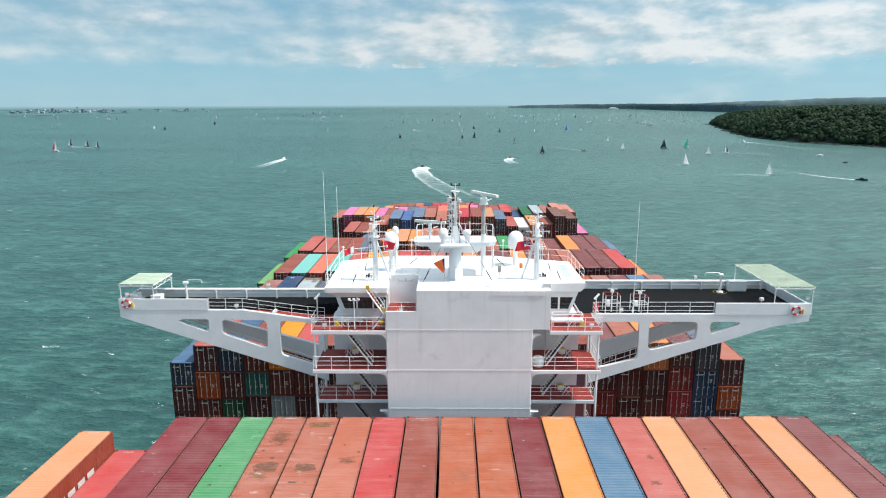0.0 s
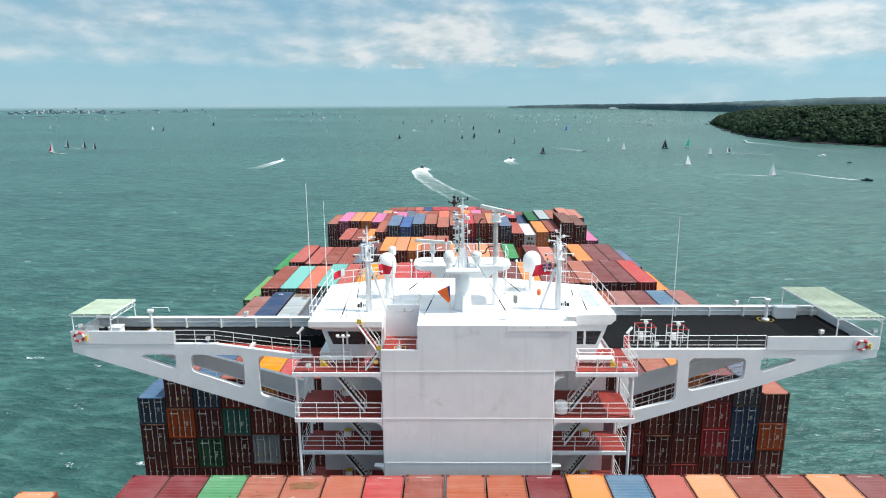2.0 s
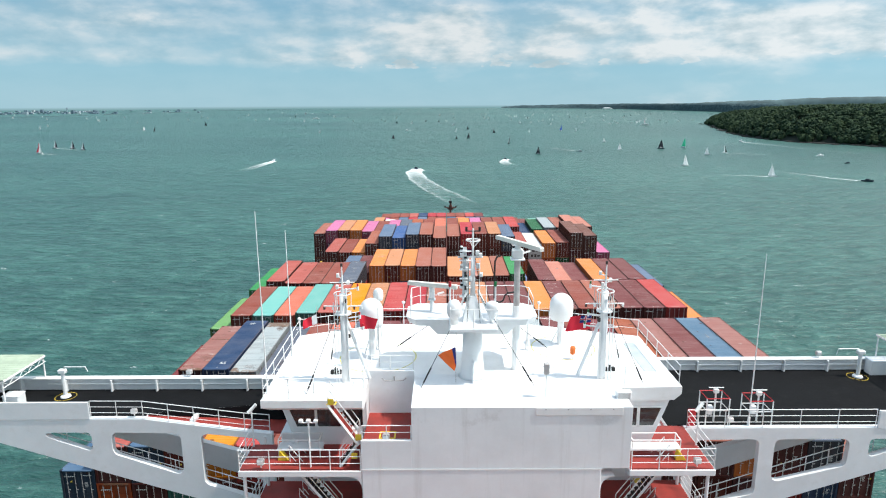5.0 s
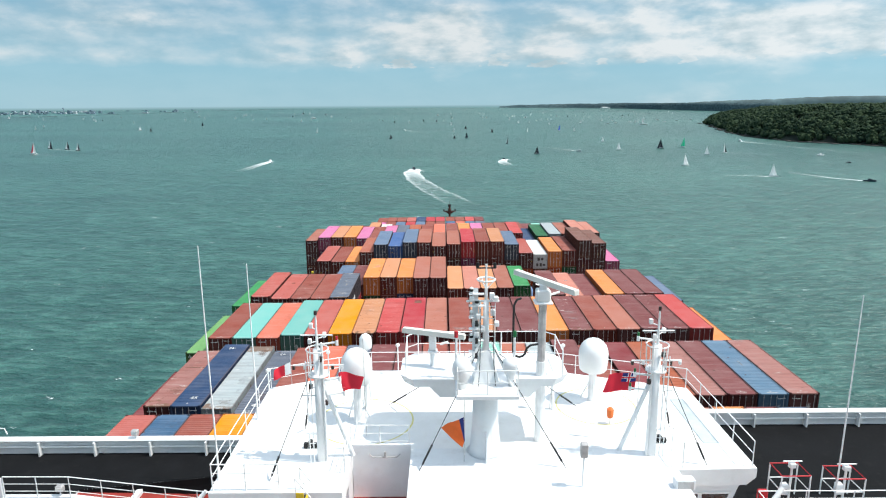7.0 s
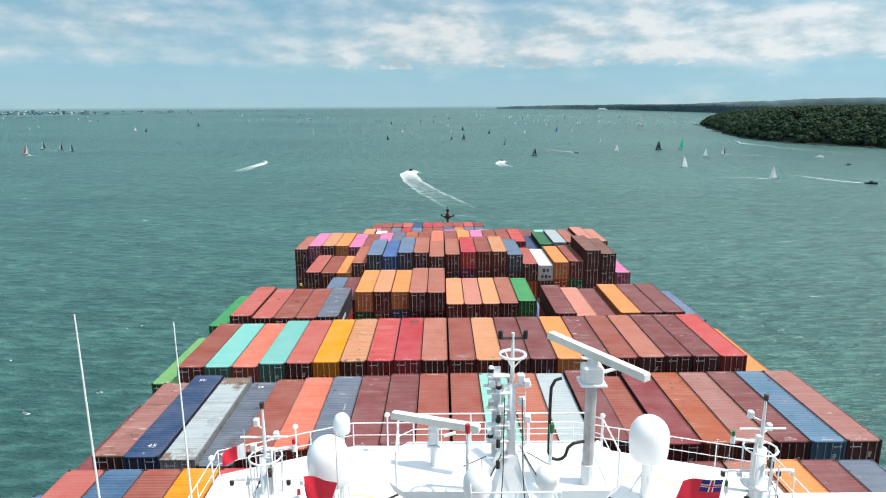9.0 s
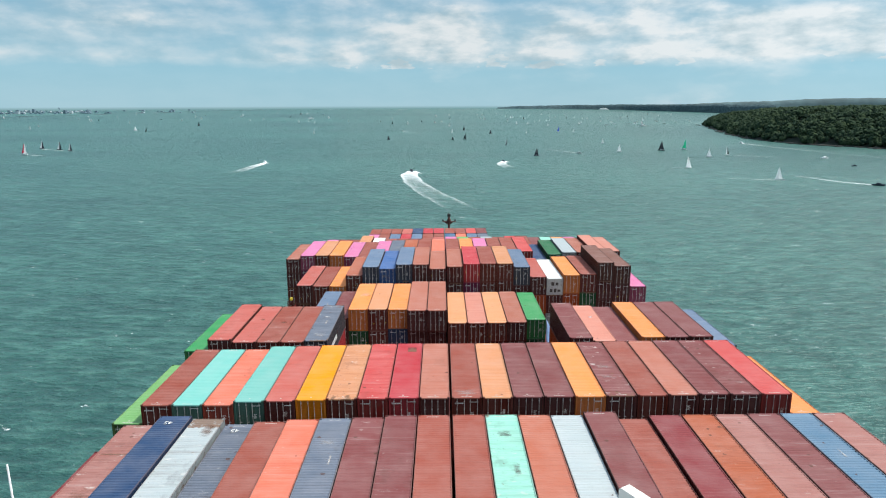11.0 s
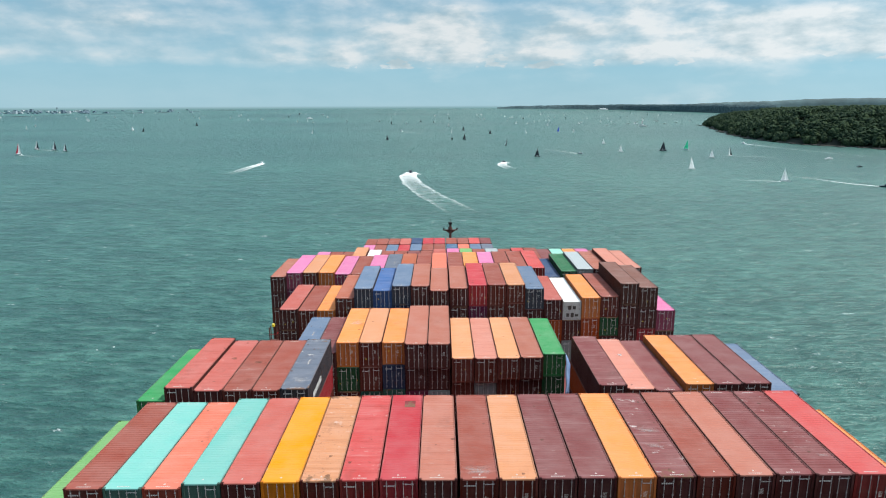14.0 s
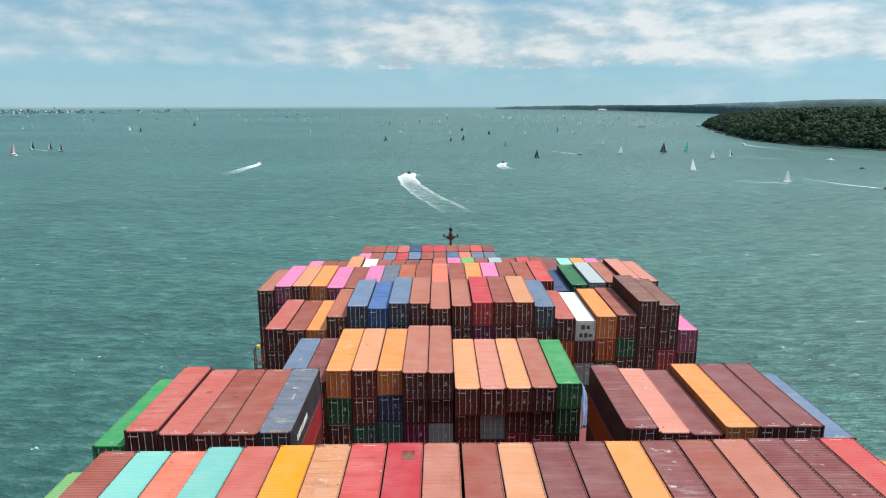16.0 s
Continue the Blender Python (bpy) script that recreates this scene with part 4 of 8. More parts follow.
RUST, OCHRE, PALE, SOOT = (0.17, 0.075, 0.042), (0.28, 0.14, 0.05), (0.60, 0.58, 0.56), (0.09, 0.10, 0.09)
for k, (bay, col, along, across, wide, long, colour, mat, label) in enumerate((
        ("Z", -5, 5.2, 0.1, 1.7, 1.1, RUST, WORN_THICK, "brown rust stain"), ("Z", -5, 4.3, -0.2, 1.3, 0.8, OCHRE, WORN_THIN, "ochre rust stain"), ("Z", -5, 9.0, 0.0, 1.6, 2.2, RUST, WORN_THIN, "thin rust stain"),
        ("Z", -4, 5.3, 0.1, 1.5, 0.9, RUST, WORN_THICK, "dark rusted square"), ("Z", -4, 11.1, 0.0, 1.8, 0.9, OCHRE, WORN_THICK, "ochre rust stain"), ("Z", -4, 3.6, -0.3, 0.6, 0.2, SOOT, WORN_THICK, "dark scrape"),
        ("Z", -3, 6.2, 0.2, 1.2, 1.0, RUST, WORN_THIN, "thin rust stain"), ("Z", 6, 6.6, 0.3, 0.5, 0.5, RUST, WORN_THIN, "rusty knock"), ("Z", 6, 3.6, -0.2, 0.8, 0.5, RUST, WORN_THIN, "rusty knock"),
        ("B", 2, 9.3, 0.0, 1.0, 0.8, SOOT, WORN_THIN, "sooty stain"), ("B", 2, 4.6, 0.4, 0.5, 1.4, SOOT, WORN_THIN, "sooty stain"), ("B", -10, 8.0, 0.1, 2.0, 0.22, RUST, WORN_THICK, "line of rust"), ("B", -10, 3.2, 0.2, 1.8, 2.4, RUST, WORN_FAINT, "thin rust stain"),
        ("B", -8, 11.9, 0.5, 1.0, 1.8, RUST, WORN_THIN, "flaking rust"), ("B", -8, 1.2, 0.3, 1.6, 1.2, RUST, WORN_FAINT, "flaking rust"), ("B", -7, 3.0, 0.2, 1.5, 2.6, RUST, WORN_FAINT, "thin rust stain"),
        ("B", -4, 6.3, 0.5, 0.12, 1.3, PALE, WORN_THICK, "white scratch"), ("B", -4, 8.7, 0.0, 1.3, 0.8, PALE, WORN_FAINT, "pale scrape"), ("B", 11, 6.4, 0.1, 0.10, 1.1, PALE, WORN_THICK, "white scratch"),
        ("C", 6, 6.1, 0.0, 1.9, 0.8, PALE, WORN_FAINT, "pale scrape"), ("C", 6, 3.9, -0.2, 1.4, 0.7, PALE, WORN_FAINT, "pale scrape"), ("C", 10, 2.4, 0.5, 0.9, 0.4, PALE, WORN_FAINT, "pale scrape"), ("C", 1, 1.1, 0.0, 2.0, 1.4, PALE, WORN_FAINT, "pale scraped rectangle"),
        ("D", -6, 6.0, 0.1, 0.14, 1.5, PALE, WORN_THICK, "white scratch"), ("D", -6, 1.9, 0.1, 1.5, 1.6, PALE, WORN_FAINT, "pale scrape"), ("D", -9, 7.4, 0.1, 0.6, 0.7, RUST, WORN_THIN, "rusty knock"), ("D", -8, 6.4, 0.2, 0.8, 0.5, RUST, WORN_THIN, "rusty knock"),
        ("D", 7, 7.9, 0.2, 0.4, 0.5, PALE, WORN_THICK, "pale scrape"), ("E", -5, 6.6, 0.2, 1.5, 2.0, PALE, WORN_FAINT, "pale scrape"), ("E", -7, 6.0, 0.1, 0.14, 1.3, PALE, WORN_THICK, "white scratch"), ("G", -4, 6.0, 0.2, 0.16, 1.4, PALE, WORN_THICK, "white scratch"))):
    roof_mark(bay, col, along, across, wide, long, colour, mat, label, k)


# ---- bridge and accommodation ----
from mathutils.geometry import tessellate_polygon


def rounded(points, r, n=4):
    """A polygon with its corners rounded."""
    out = []
    k = len(points)
    for i in range(k):
        a, b, c = (Vector(points[(i + j - 1) % k]) for j in range(3))
        u, w = (a - b).normalized(), (c - b).normalized()
        half = math.acos(max(-1, min(1, u.dot(w)))) / 2
        s = min(r / math.tan(half), (a - b).length * 0.45, (c - b).length * 0.45)
        p, q = b + u * s, b + w * s
        for j in range(n + 1):
            f = j / n
            out.append(tuple(p * (1 - f) ** 2 + b * 2 * f * (1 - f) + q * f * f))
    return out


def pierced(g, outline, holes, y0, y1):
    """A plate in the (x, z) plane with openings through it."""
    loops = [outline, *holes]
    flat = [p for loop in loops for p in loop]
    tris = tessellate_polygon([[Vector((x, z, 0)) for x, z in loop] for loop in loops])
    n = len(flat)
    v = [(x, y0, z) for x, z in flat] + [(x, y1, z) for x, z in flat]
    f = [tuple(t) for t in tris] + [tuple(i + n for i in reversed(t)) for t in tris]
    k = 0
    for loop in loops:
        m = len(loop)
        f += [(k + i, k + (i + 1) % m, n + k + (i + 1) % m, n + k + i) for i in range(m)]
        k += m
    return g.add(v, f)


def railing(points, label, tall=1.05, rails=3, spacing=1.5, r=0.024, mat=None, lean=(0, 0)):
    """A tubular railing along a line of places: each rail and each post is a part."""
    mat = mat or WHITE_PLAIN
    pts = [Vector(p) for p in points]
    e = thing("railing", pts[0], label, "railing", "railings of the bridge")
    up = Vector((lean[0], lean[1], tall))
    for k in range(rails):
        f = (k + 1) / rails
        part("top_rail" if k == rails - 1 else "middle_rail", Geo().run([p + up * f for p in pts], r if k == rails - 1 else r * 0.75, 6), mat, e)
    for i, (a, b) in enumerate(zip(pts, pts[1:])):
        n = max(1, round((b - a).length / spacing))
        for j in range(n + (1 if i == len(pts) - 2 else 0)):
            p = a + (b - a) * (j / n)
            part("post", Geo().tube(p - Vector((0, 0, 0.02)), p + up, r * 1.05, 6), mat, e)
    return e


def stairway(top, foot, wide, label, side="y", tread=None):
    """A steep ship's stair between two places, with stringers, treads and handrails; wide runs along the given axis."""
    a, b = Vector(top), Vector(foot)
    e = thing("ship_stair", foot, label, "stair", "stairs of the bridge")
    off = Vector((0, wide, 0)) if side == "y" else Vector((wide, 0, 0))
    for s in (0, 1):
        o = off * s
        g = Geo()
        g.tube(a + o, b + o, 0.07, 4)
        part("stringer", g, WHITE_PLAIN, e)
        h = Vector((0, 0, 0.9))
        part("handrail", Geo().run([b + o, b + o + h, a + o + h, a + o], 0.025, 6), WHITE_PLAIN, e)
        part("handrail", Geo().tube(b + o + h * 0.5, a + o + h * 0.5, 0.02, 6), WHITE_PLAIN, e)
    n = max(3, round(abs(a.z - b.z) / 0.23))
    for i in range(1, n):
        p = b + (a - b) * (i / n)
        g = Geo()
        if side == "y":
            g.box(p.x - 0.11, p.x + 0.11, p.y + 0.03, p.y + wide - 0.03, p.z - 0.015, p.z + 0.015)
        else:
            g.box(p.x + 0.03, p.x + wide - 0.03, p.y - 0.11, p.y + 0.11, p.z - 0.015, p.z + 0.015)
        part("tread", g, tread or DARK_STEEL, e)
    return e


def floodlight(x, y, z, label="white deck floodlight on the rail", turn=0.0):
    e = thing("floodlight", (x, y, z), label, "floodlight", "floodlights")
    part("bracket", Geo().tube((x, y, z), (x, y, z + 0.18), 0.03), WHITE_PLAIN, e)
    part("lamp_body", Geo().soft_box(x - 0.17, x + 0.17, y - 0.12, y + 0.12, z + 0.16, z + 0.44, 0.04), GALVANISED, e)
    part("lens", Geo().box(x - 0.13, x + 0.13, y - 0.135, y - 0.118, z + 0.21, z + 0.39), WHITE_PLAIN, e)


def lamp_post(x, y, z, tall, label="white lamp post with a double lamp head"):
    e = thing("lamp_post", (x, y, z), label, "lamp")
    part("pole", Geo().tube((x, y, z), (x, y, z + tall), 0.04, 8), WHITE_PLAIN, e)
    part("cross_arm", Geo().tube((x - 0.4, y, z + tall), (x + 0.4, y, z + tall), 0.03), WHITE_PLAIN, e)
    for s in (-0.35, 0.0, 0.35):
        part("lamp_head", Geo().soft_box(x + s - 0.10, x + s + 0.10, y - 0.10, y + 0.10, z + tall + 0.02, z + tall + 0.16, 0.03), WHITE_PLAIN, e)


def build_house():
    h = thing("bridge_house", (MID, 48, 24), "white-painted steel bridge house above the container stacks", "ship bridge")
    g = Geo()
    g.box(-9.0, 11.5, 48.4, 55.6, 24, 52.6)
    part("house_wall", g, WHITE, h)
    part("casing", Geo().soft_box(-4.15, 7.1, 44.15, 48.39, 24, 53.0, 0.05), CASING_WHITE, h, "broad white steel casing wall with weld seams")
    part("upper_casing", Geo().soft_box(-1.78, 8.4, 44.17, 47.9, 53.001, 56.12, 0.012), CASING_WHITE, h)
    part("casing_corner", Geo().soft_box(-4.15, -1.781, 44.168, 44.30, 53.001, 54.45, 0.008), CASING_WHITE, h)
    # plate seams that stand a little proud
    for z, x0, x1 in ((52.98, -4.17, 7.12), (49.68, -4.17, 7.12), (46.45, -4.17, 7.12)):
        part("seam", Geo().box(x0, x1, 44.132, 44.149, z - 0.03, z + 0.03), WHITE_PLAIN, h)
    part("seam", Geo().soft_box(3.95, 7.95, 44.13, 44.169, 55.72, 56.10, 0.012), WHITE_PLAIN, h, "thin white steel apron plate")
    for k in range(4):
        part("bolt", Geo().tube((4.4 + k * 1.03, 44.12, 56.02), (4.4 + k * 1.03, 44.13, 56.02), 0.035, 8), GALVANISED, h)
    # wheelhouse: walls that lean outward, windows, roof with a faceted front
    w = Geo()
    low = [(-7.75, 46.6), (-4.15, 46.6), (-4.15, 47.82), (-1.79, 47.82), (-1.79, 46.6), (10.1, 46.6), (10.1, 53.0), (4.3, 55.0), (-3.9, 55.0), (-7.75, 53.2)]
    high = [(-8.55, 46.6), (-4.15, 46.6), (-4.15, 47.82), (-1.79, 47.82), (-1.79, 46.6), (11.0, 46.6), (11.0, 53.3), (4.5, 55.6), (-4.1, 55.6), (-8.55, 53.5)]
    n = len(low)
    w.add([(x, y, 52.9) for x, y in low] + [(x, y, 55.45) for x, y in high], [(i, (i + 1) % n, n + (i + 1) % n, n + i) for i in range(n)] + [tuple(range(n - 1, -1, -1)), tuple(range(n, 2 * n))])
    part("wheelhouse_wall", w, WHITE, h)
    r = Geo()
    out = [(-8.92, 44.95), (-4.12, 44.95), (-4.12, 47.78), (-1.79, 47.78), (-1.78, 47.9), (8.41, 47.9), (8.41, 46.25), (11.42, 46.35), (11.36, 53.4), (4.6, 55.75), (-4.2, 55.75), (-9.0, 53.7)]
    m = len(out)
    inn = [(x + (0.35 if x < -8 else -0.35 if x > 11 else 0), y + (0.5 if y < 45.5 else 0)) for x, y in out]
    r.add([(x, y, 55.40) for x, y in inn] + [(x, y, 55.72) for x, y in out] + [(x, y, 56.10) for x, y in out],
          [(i, (i + 1) % m, m + (i + 1) % m, m + i) for i in range(m)] + [(m + i, m + (i + 1) % m, 2 * m + (i + 1) % m, 2 * m + i) for i in range(m)] + [tuple(range(m - 1, -1, -1)), tuple(range(2 * m, 3 * m))])
    part("wheelhouse_roof", r, ROOF_WHITE, h, "bright white wheelhouse roof")

    def window(x0, x1, z0, z1, y, l=0.0, r=0.0):
        """A window whose sides lean outward by l and r at the sill."""
        inner = [(x0 + l, z0), (x1 - r, z0), (x1, z1), (x0, z1)]
        outer = [(x0 + l - 0.06, z0 - 0.06), (x1 - r + 0.06, z0 - 0.06), (x1 + 0.06, z1 + 0.06), (x0 - 0.06, z1 + 0.06)]
        fr = Geo().add([(px, py, pz) for py in (y - 0.03, y + 0.02) for ring in (outer, inner) for px, pz in ring],
                       [(i, (i + 1) % 4, 4 + (i + 1) % 4, 4 + i) for i in range(4)] + [(4 + i, 4 + (i + 1) % 4, 12 + (i + 1) % 4, 12 + i) for i in range(4)]
                       + [(i, (i + 1) % 4, 8 + (i + 1) % 4, 8 + i) for i in range(4)] + [(8 + i, 8 + (i + 1) % 4, 12 + (i + 1) % 4, 12 + i) for i in range(4)])
        f = part("window_frame", fr, WHITE_PLAIN, h)
        part("pane", Geo().upright(inner, y - 0.012, y + 0.01), GLASS, f, "dark wheelhouse window glass")

    for x0, x1 in ((-8.02, -6.75), (-6.62, -5.45), (-5.32, -4.35)):
        window(x0, x1, 53.92, 54.86, 46.59, 0.36 if x0 < -8 else 0.0)
    for x0, x1 in ((8.62, 9.35), (9.5, 10.55)):
        window(x0, x1, 53.92, 54.88, 46.59, 0.0, 0.36 if x1 > 10 else 0.0)
    # decks: the red-painted side galleries
    decks = ((52.92, 44.15, 48.4, 1.0), (49.70, 44.15, 48.4, 1.0), (46.50, 45.6, 48.4, 1.0), (43.3, 45.6, 48.4, 1.0))
    for z, y0, y1, _ in decks:
        for x0, x1 in ((-9.97, -4.16), (7.11 if z < 52 else 8.41, 12.45)):
            part("gallery_deck", Geo().soft_box(x0, x1, y0, y1 - (1.8 if z > 52 and x0 < 0 else 0), z - 0.33, z - 0.01, 0.03), WHITE, h)
            part("deck_coating", Geo().box(x0 + 0.05, x1 - 0.05, y0 + 0.06, y1 - (1.82 if z > 52 and x0 < 0 else 0.02), z - 0.01, z + 0.006), RED_DECK, h, "red deck coating")
    # rounded gussets where the galleries meet the casing
    for z in (52.58, 49.36, 46.16):
        for x, s in ((-4.16, -1), (7.11, 1)):
            arc = [(x, z), (x, z - 0.62)] + [(x + s * 0.62 * (1 - math.cos(a)), z - 0.62 * (1 - math.sin(a))) for a in (0.3, 0.6, 0.9, 1.2)] + [(x + s * 0.62, z)]
            part("gusset", Geo().upright(arc, 44.2, 44.6), WHITE, h)
    for x in (-9.75, 12.2):
        for y in (44.4, 48.0):
            part("pillar", Geo().tube((x, y, 24), (x, y, 52.6), 0.09, 8), WHITE, h)
    # doors and small plates on the gallery walls
    for z in (49.70, 46.50, 43.3):
        for x in (-6.4, 9.1):
            d = part("door", Geo().soft_box(x - 0.38, x + 0.38, 48.34, 48.42, z + 0.2, z + 2.1, 0.03), WHITE_PLAIN, h)
            part("door_handle", Geo().tube((x + 0.25, 48.30, z + 1.1), (x + 0.25, 48.30, z + 1.3), 0.02), GALVANISED, d)
    # balcony beside the upper casing
    part("balcony_deck", Geo().box(-4.14, -1.79, 44.31, 47.81, 53.9, 54.08), RED_DECK, h, "red balcony deck")
    part("balcony_hatch", Geo().soft_box(-3.4, -2.6, 45.0, 45.7, 54.08, 54.12, 0.01), YELLOW, h, "yellow-rimmed hatch")
    part("hatch_plate", Geo().box(-3.32, -2.68, 45.08, 45.62, 54.12, 54.13), RED_DECK, h)
    part("well_wall", Geo().box(-4.13, -1.79, 47.70, 47.80, 54.08, 56.4), WHITE, h, "white wall of the stair well")
    part("hand_hold", Geo().run([(-3.45, 47.62, 56.05), (-3.3, 47.6, 55.92), (-2.35, 47.6, 55.92), (-2.2, 47.62, 56.05)], 0.03), GALVANISED, h)
    part("hand_hold", Geo().tube((-2.8, 47.6, 55.9), (-2.8, 47.6, 56.15), 0.045), GALVANISED, h)
    return h


build_house()
RAIL = "white tubular steel railing"
railing([(-9.9, 46.5, 52.92), (-9.9, 44.22, 52.92), (-4.2, 44.22, 52.92)], RAIL + " along the red upper gallery")
railing([(8.5, 44.22, 52.92), (12.38, 44.22, 52.92), (12.38, 46.5, 52.92)], RAIL + " along the red upper gallery")
for z, y in ((49.7, 44.22), (46.5, 45.66), (43.3, 45.66)):
    railing([(-9.9, 48.2, z), (-9.9, y, z), (-4.2, y, z)], RAIL + " along a red side gallery")
    railing([(7.15, y, z), (12.38, y, z), (12.38, 48.2, z)], RAIL + " along a red side gallery")
railing([(-4.1, 44.36, 54.08), (-1.82, 44.36, 54.08)], RAIL + " on the small red balcony", spacing=1.1)
ROOF_RAIL = RAIL + " round the wheelhouse roof"
railing([(-8.8, 45.1, 56.1), (-8.9, 53.6, 56.1), (-4.2, 55.65, 56.1), (4.6, 55.65, 56.1), (11.25, 53.3, 56.1), (11.3, 46.5, 56.1)], ROOF_RAIL, rails=2, spacing=1.9, r=0.022)
railing([(-8.8, 45.1, 56.1), (-6.4, 45.1, 56.1)], ROOF_RAIL)
railing([(8.6, 46.4, 56.1), (8.6, 47.6, 56.1)], ROOF_RAIL)
railing([(-4.2, 46.2, 56.1), (-4.2, 47.9, 56.1), (-1.85, 47.9, 56.1)], "white tubular railing round the roof stair well", spacing=1.2)
stairway((-5.65, 44.45, 56.1), (-4.3, 44.45, 54.08), 0.7, "white stair with red treads up to the wheelhouse roof", tread=RED_DECK)
stairway((-4.35, 44.5, 54.08), (-5.2, 44.5, 52.92), 0.7, "short white stair from the gallery to the balcony")
for z in (49.7, 46.5, 43.3):
    yy = 45.0 if z > 49 else 46.4
    stairway((-7.7, yy, z + 3.15), (-5.4, yy, z), 0.75, "steep white steel stair with dark treads between galleries")
    stairway((10.5, yy, z + 3.15), (8.3, yy, z), 0.75, "steep white steel stair with dark treads between galleries")
for x, y, z in ((-8.9, 44.3, 52.92), (11.6, 44.3, 52.92), (-3.0, 44.5, 54.08)):
    floodlight(x, y, z + 0.1, "grey floodlight low on the gallery deck")
e = thing("hazard_plate", (-5.6, 44.45, 56.12), "yellow and black striped plate at the stair head", "hazard marking")
for k in range(5):
    part("stripe", Geo().box(-5.72 + k * 0.09, -5.635 + k * 0.09, 44.46, 44.82, 56.112, 56.12), YELLOW if k % 2 == 0 else BLACK, e)
for px, pz in ((-4.28, 54.5), (-4.5, 53.55), (-5.5, 56.3)):
    g = Geo().soft_box(px - 0.14, px + 0.14, 44.40, 44.43, pz - 0.15, pz + 0.15, 0.01)
    whole("hand_guard", g, YELLOW, "small yellow guard plate on the stair rail", "guard plate", "guard plates", at=(px, 44.41, pz - 0.15))
lamp_post(-6.6, 44.5, 52.92, 2.3, "white lamp post with a triple lamp head on the gallery")


def tilted_lamp(x, y, z):
    e = thing("tilted_lamp", (x, y, z), "slim white lamp on a pole above the gallery corner", "lamp")
    part("pole", Geo().tube((x, y, z), (x, y, z + 2.0), 0.04, 8), WHITE_PLAIN, e)
    part("lamp_head", Geo().tube((x - 0.16, y - 0.05, z + 1.85), (x + 0.22, y + 0.1, z + 2.25), 0.09, 8), WHITE_PLAIN, e)


tilted_lamp(-9.85, 46.4, 52.92)
tilted_lamp(12.35, 46.4, 52.92)


def raft_cradle(x0, x1, y, z, yellow_right):
    e = thing("raft_cradle", (x0, y, z), "white tubular cradle with a yellow wedge on the red gallery", "cradle", "cradles")
    part("cradle_bed", Geo().soft_box(x0, x1, y, y + 0.7, z + 0.35, z + 0.5, 0.05), WHITE_PLAIN, e)
    for x in (x0 + 0.1, x1 - 0.1):
        part("leg", Geo().run([(x, y, z), (x, y, z + 0.95), (x, y + 0.7, z + 0.95), (x, y + 0.7, z)], 0.03), WHITE_PLAIN, e)
    part("hoop", Geo().run([(x0 + 0.1, y, z + 0.95), (x1 - 0.1, y, z + 0.95)], 0.03), WHITE_PLAIN, e)
    part("hoop", Geo().run([(x0 + 0.1, y + 0.7, z + 0.95), (x1 - 0.1, y + 0.7, z + 0.95)], 0.03), WHITE_PLAIN, e)
    xw = x1 - 0.35 if yellow_right else x0 + 0.1
    part("wedge", Geo().upright([(xw, z + 0.02), (xw + 0.5, z + 0.02), (xw + 0.1, z + 0.5)], y - 0.25, y + 0.05), YELLOW, e, "yellow steel wedge")


raft_cradle(-8.4, -6.2, 45.3, 52.92, False)
raft_cradle(8.7, 11.2, 45.2, 52.92, True)


def drum(x, y, z):
    g = Geo().lathe((x, y, z), [(0.25, 0.0), (0.42, 0.06), (0.45, 0.3), (0.45, 0.62), (0.38, 0.8), (0.12, 0.88)], 14)
    whole("drum", g, WHITE_PLAIN, "rounded white drum on the red gallery", "drum", at=(x, y, z), smooth=True)


drum(7.7, 44.9, 49.71)


def gallery_box(x, y, z):
    e = thing("storage_box", (x, y, z), "small white box with yellow lid beside the stair", "box", "gallery boxes")
    part("box_body", Geo().soft_box(x - 0.26, x + 0.26, y - 0.2, y + 0.2, z, z + 0.42, 0.03), WHITE_PLAIN, e)
    part("lid", Geo().soft_box(x - 0.24, x + 0.24, y - 0.18, y + 0.18, z + 0.421, z + 0.50, 0.02), YELLOW, e, "yellow lid")
    part("frame", Geo().run([(x - 0.4, y, z), (x - 0.4, y, z + 1.1), (x + 0.4, y, z + 1.1), (x + 0.4, y, z)], 0.025), WHITE_PLAIN, e)


for z in (49.71, 46.51, 43.31):
    gallery_box(-7.1, 47.6, z)
    gallery_box(10.0, 47.6, z)


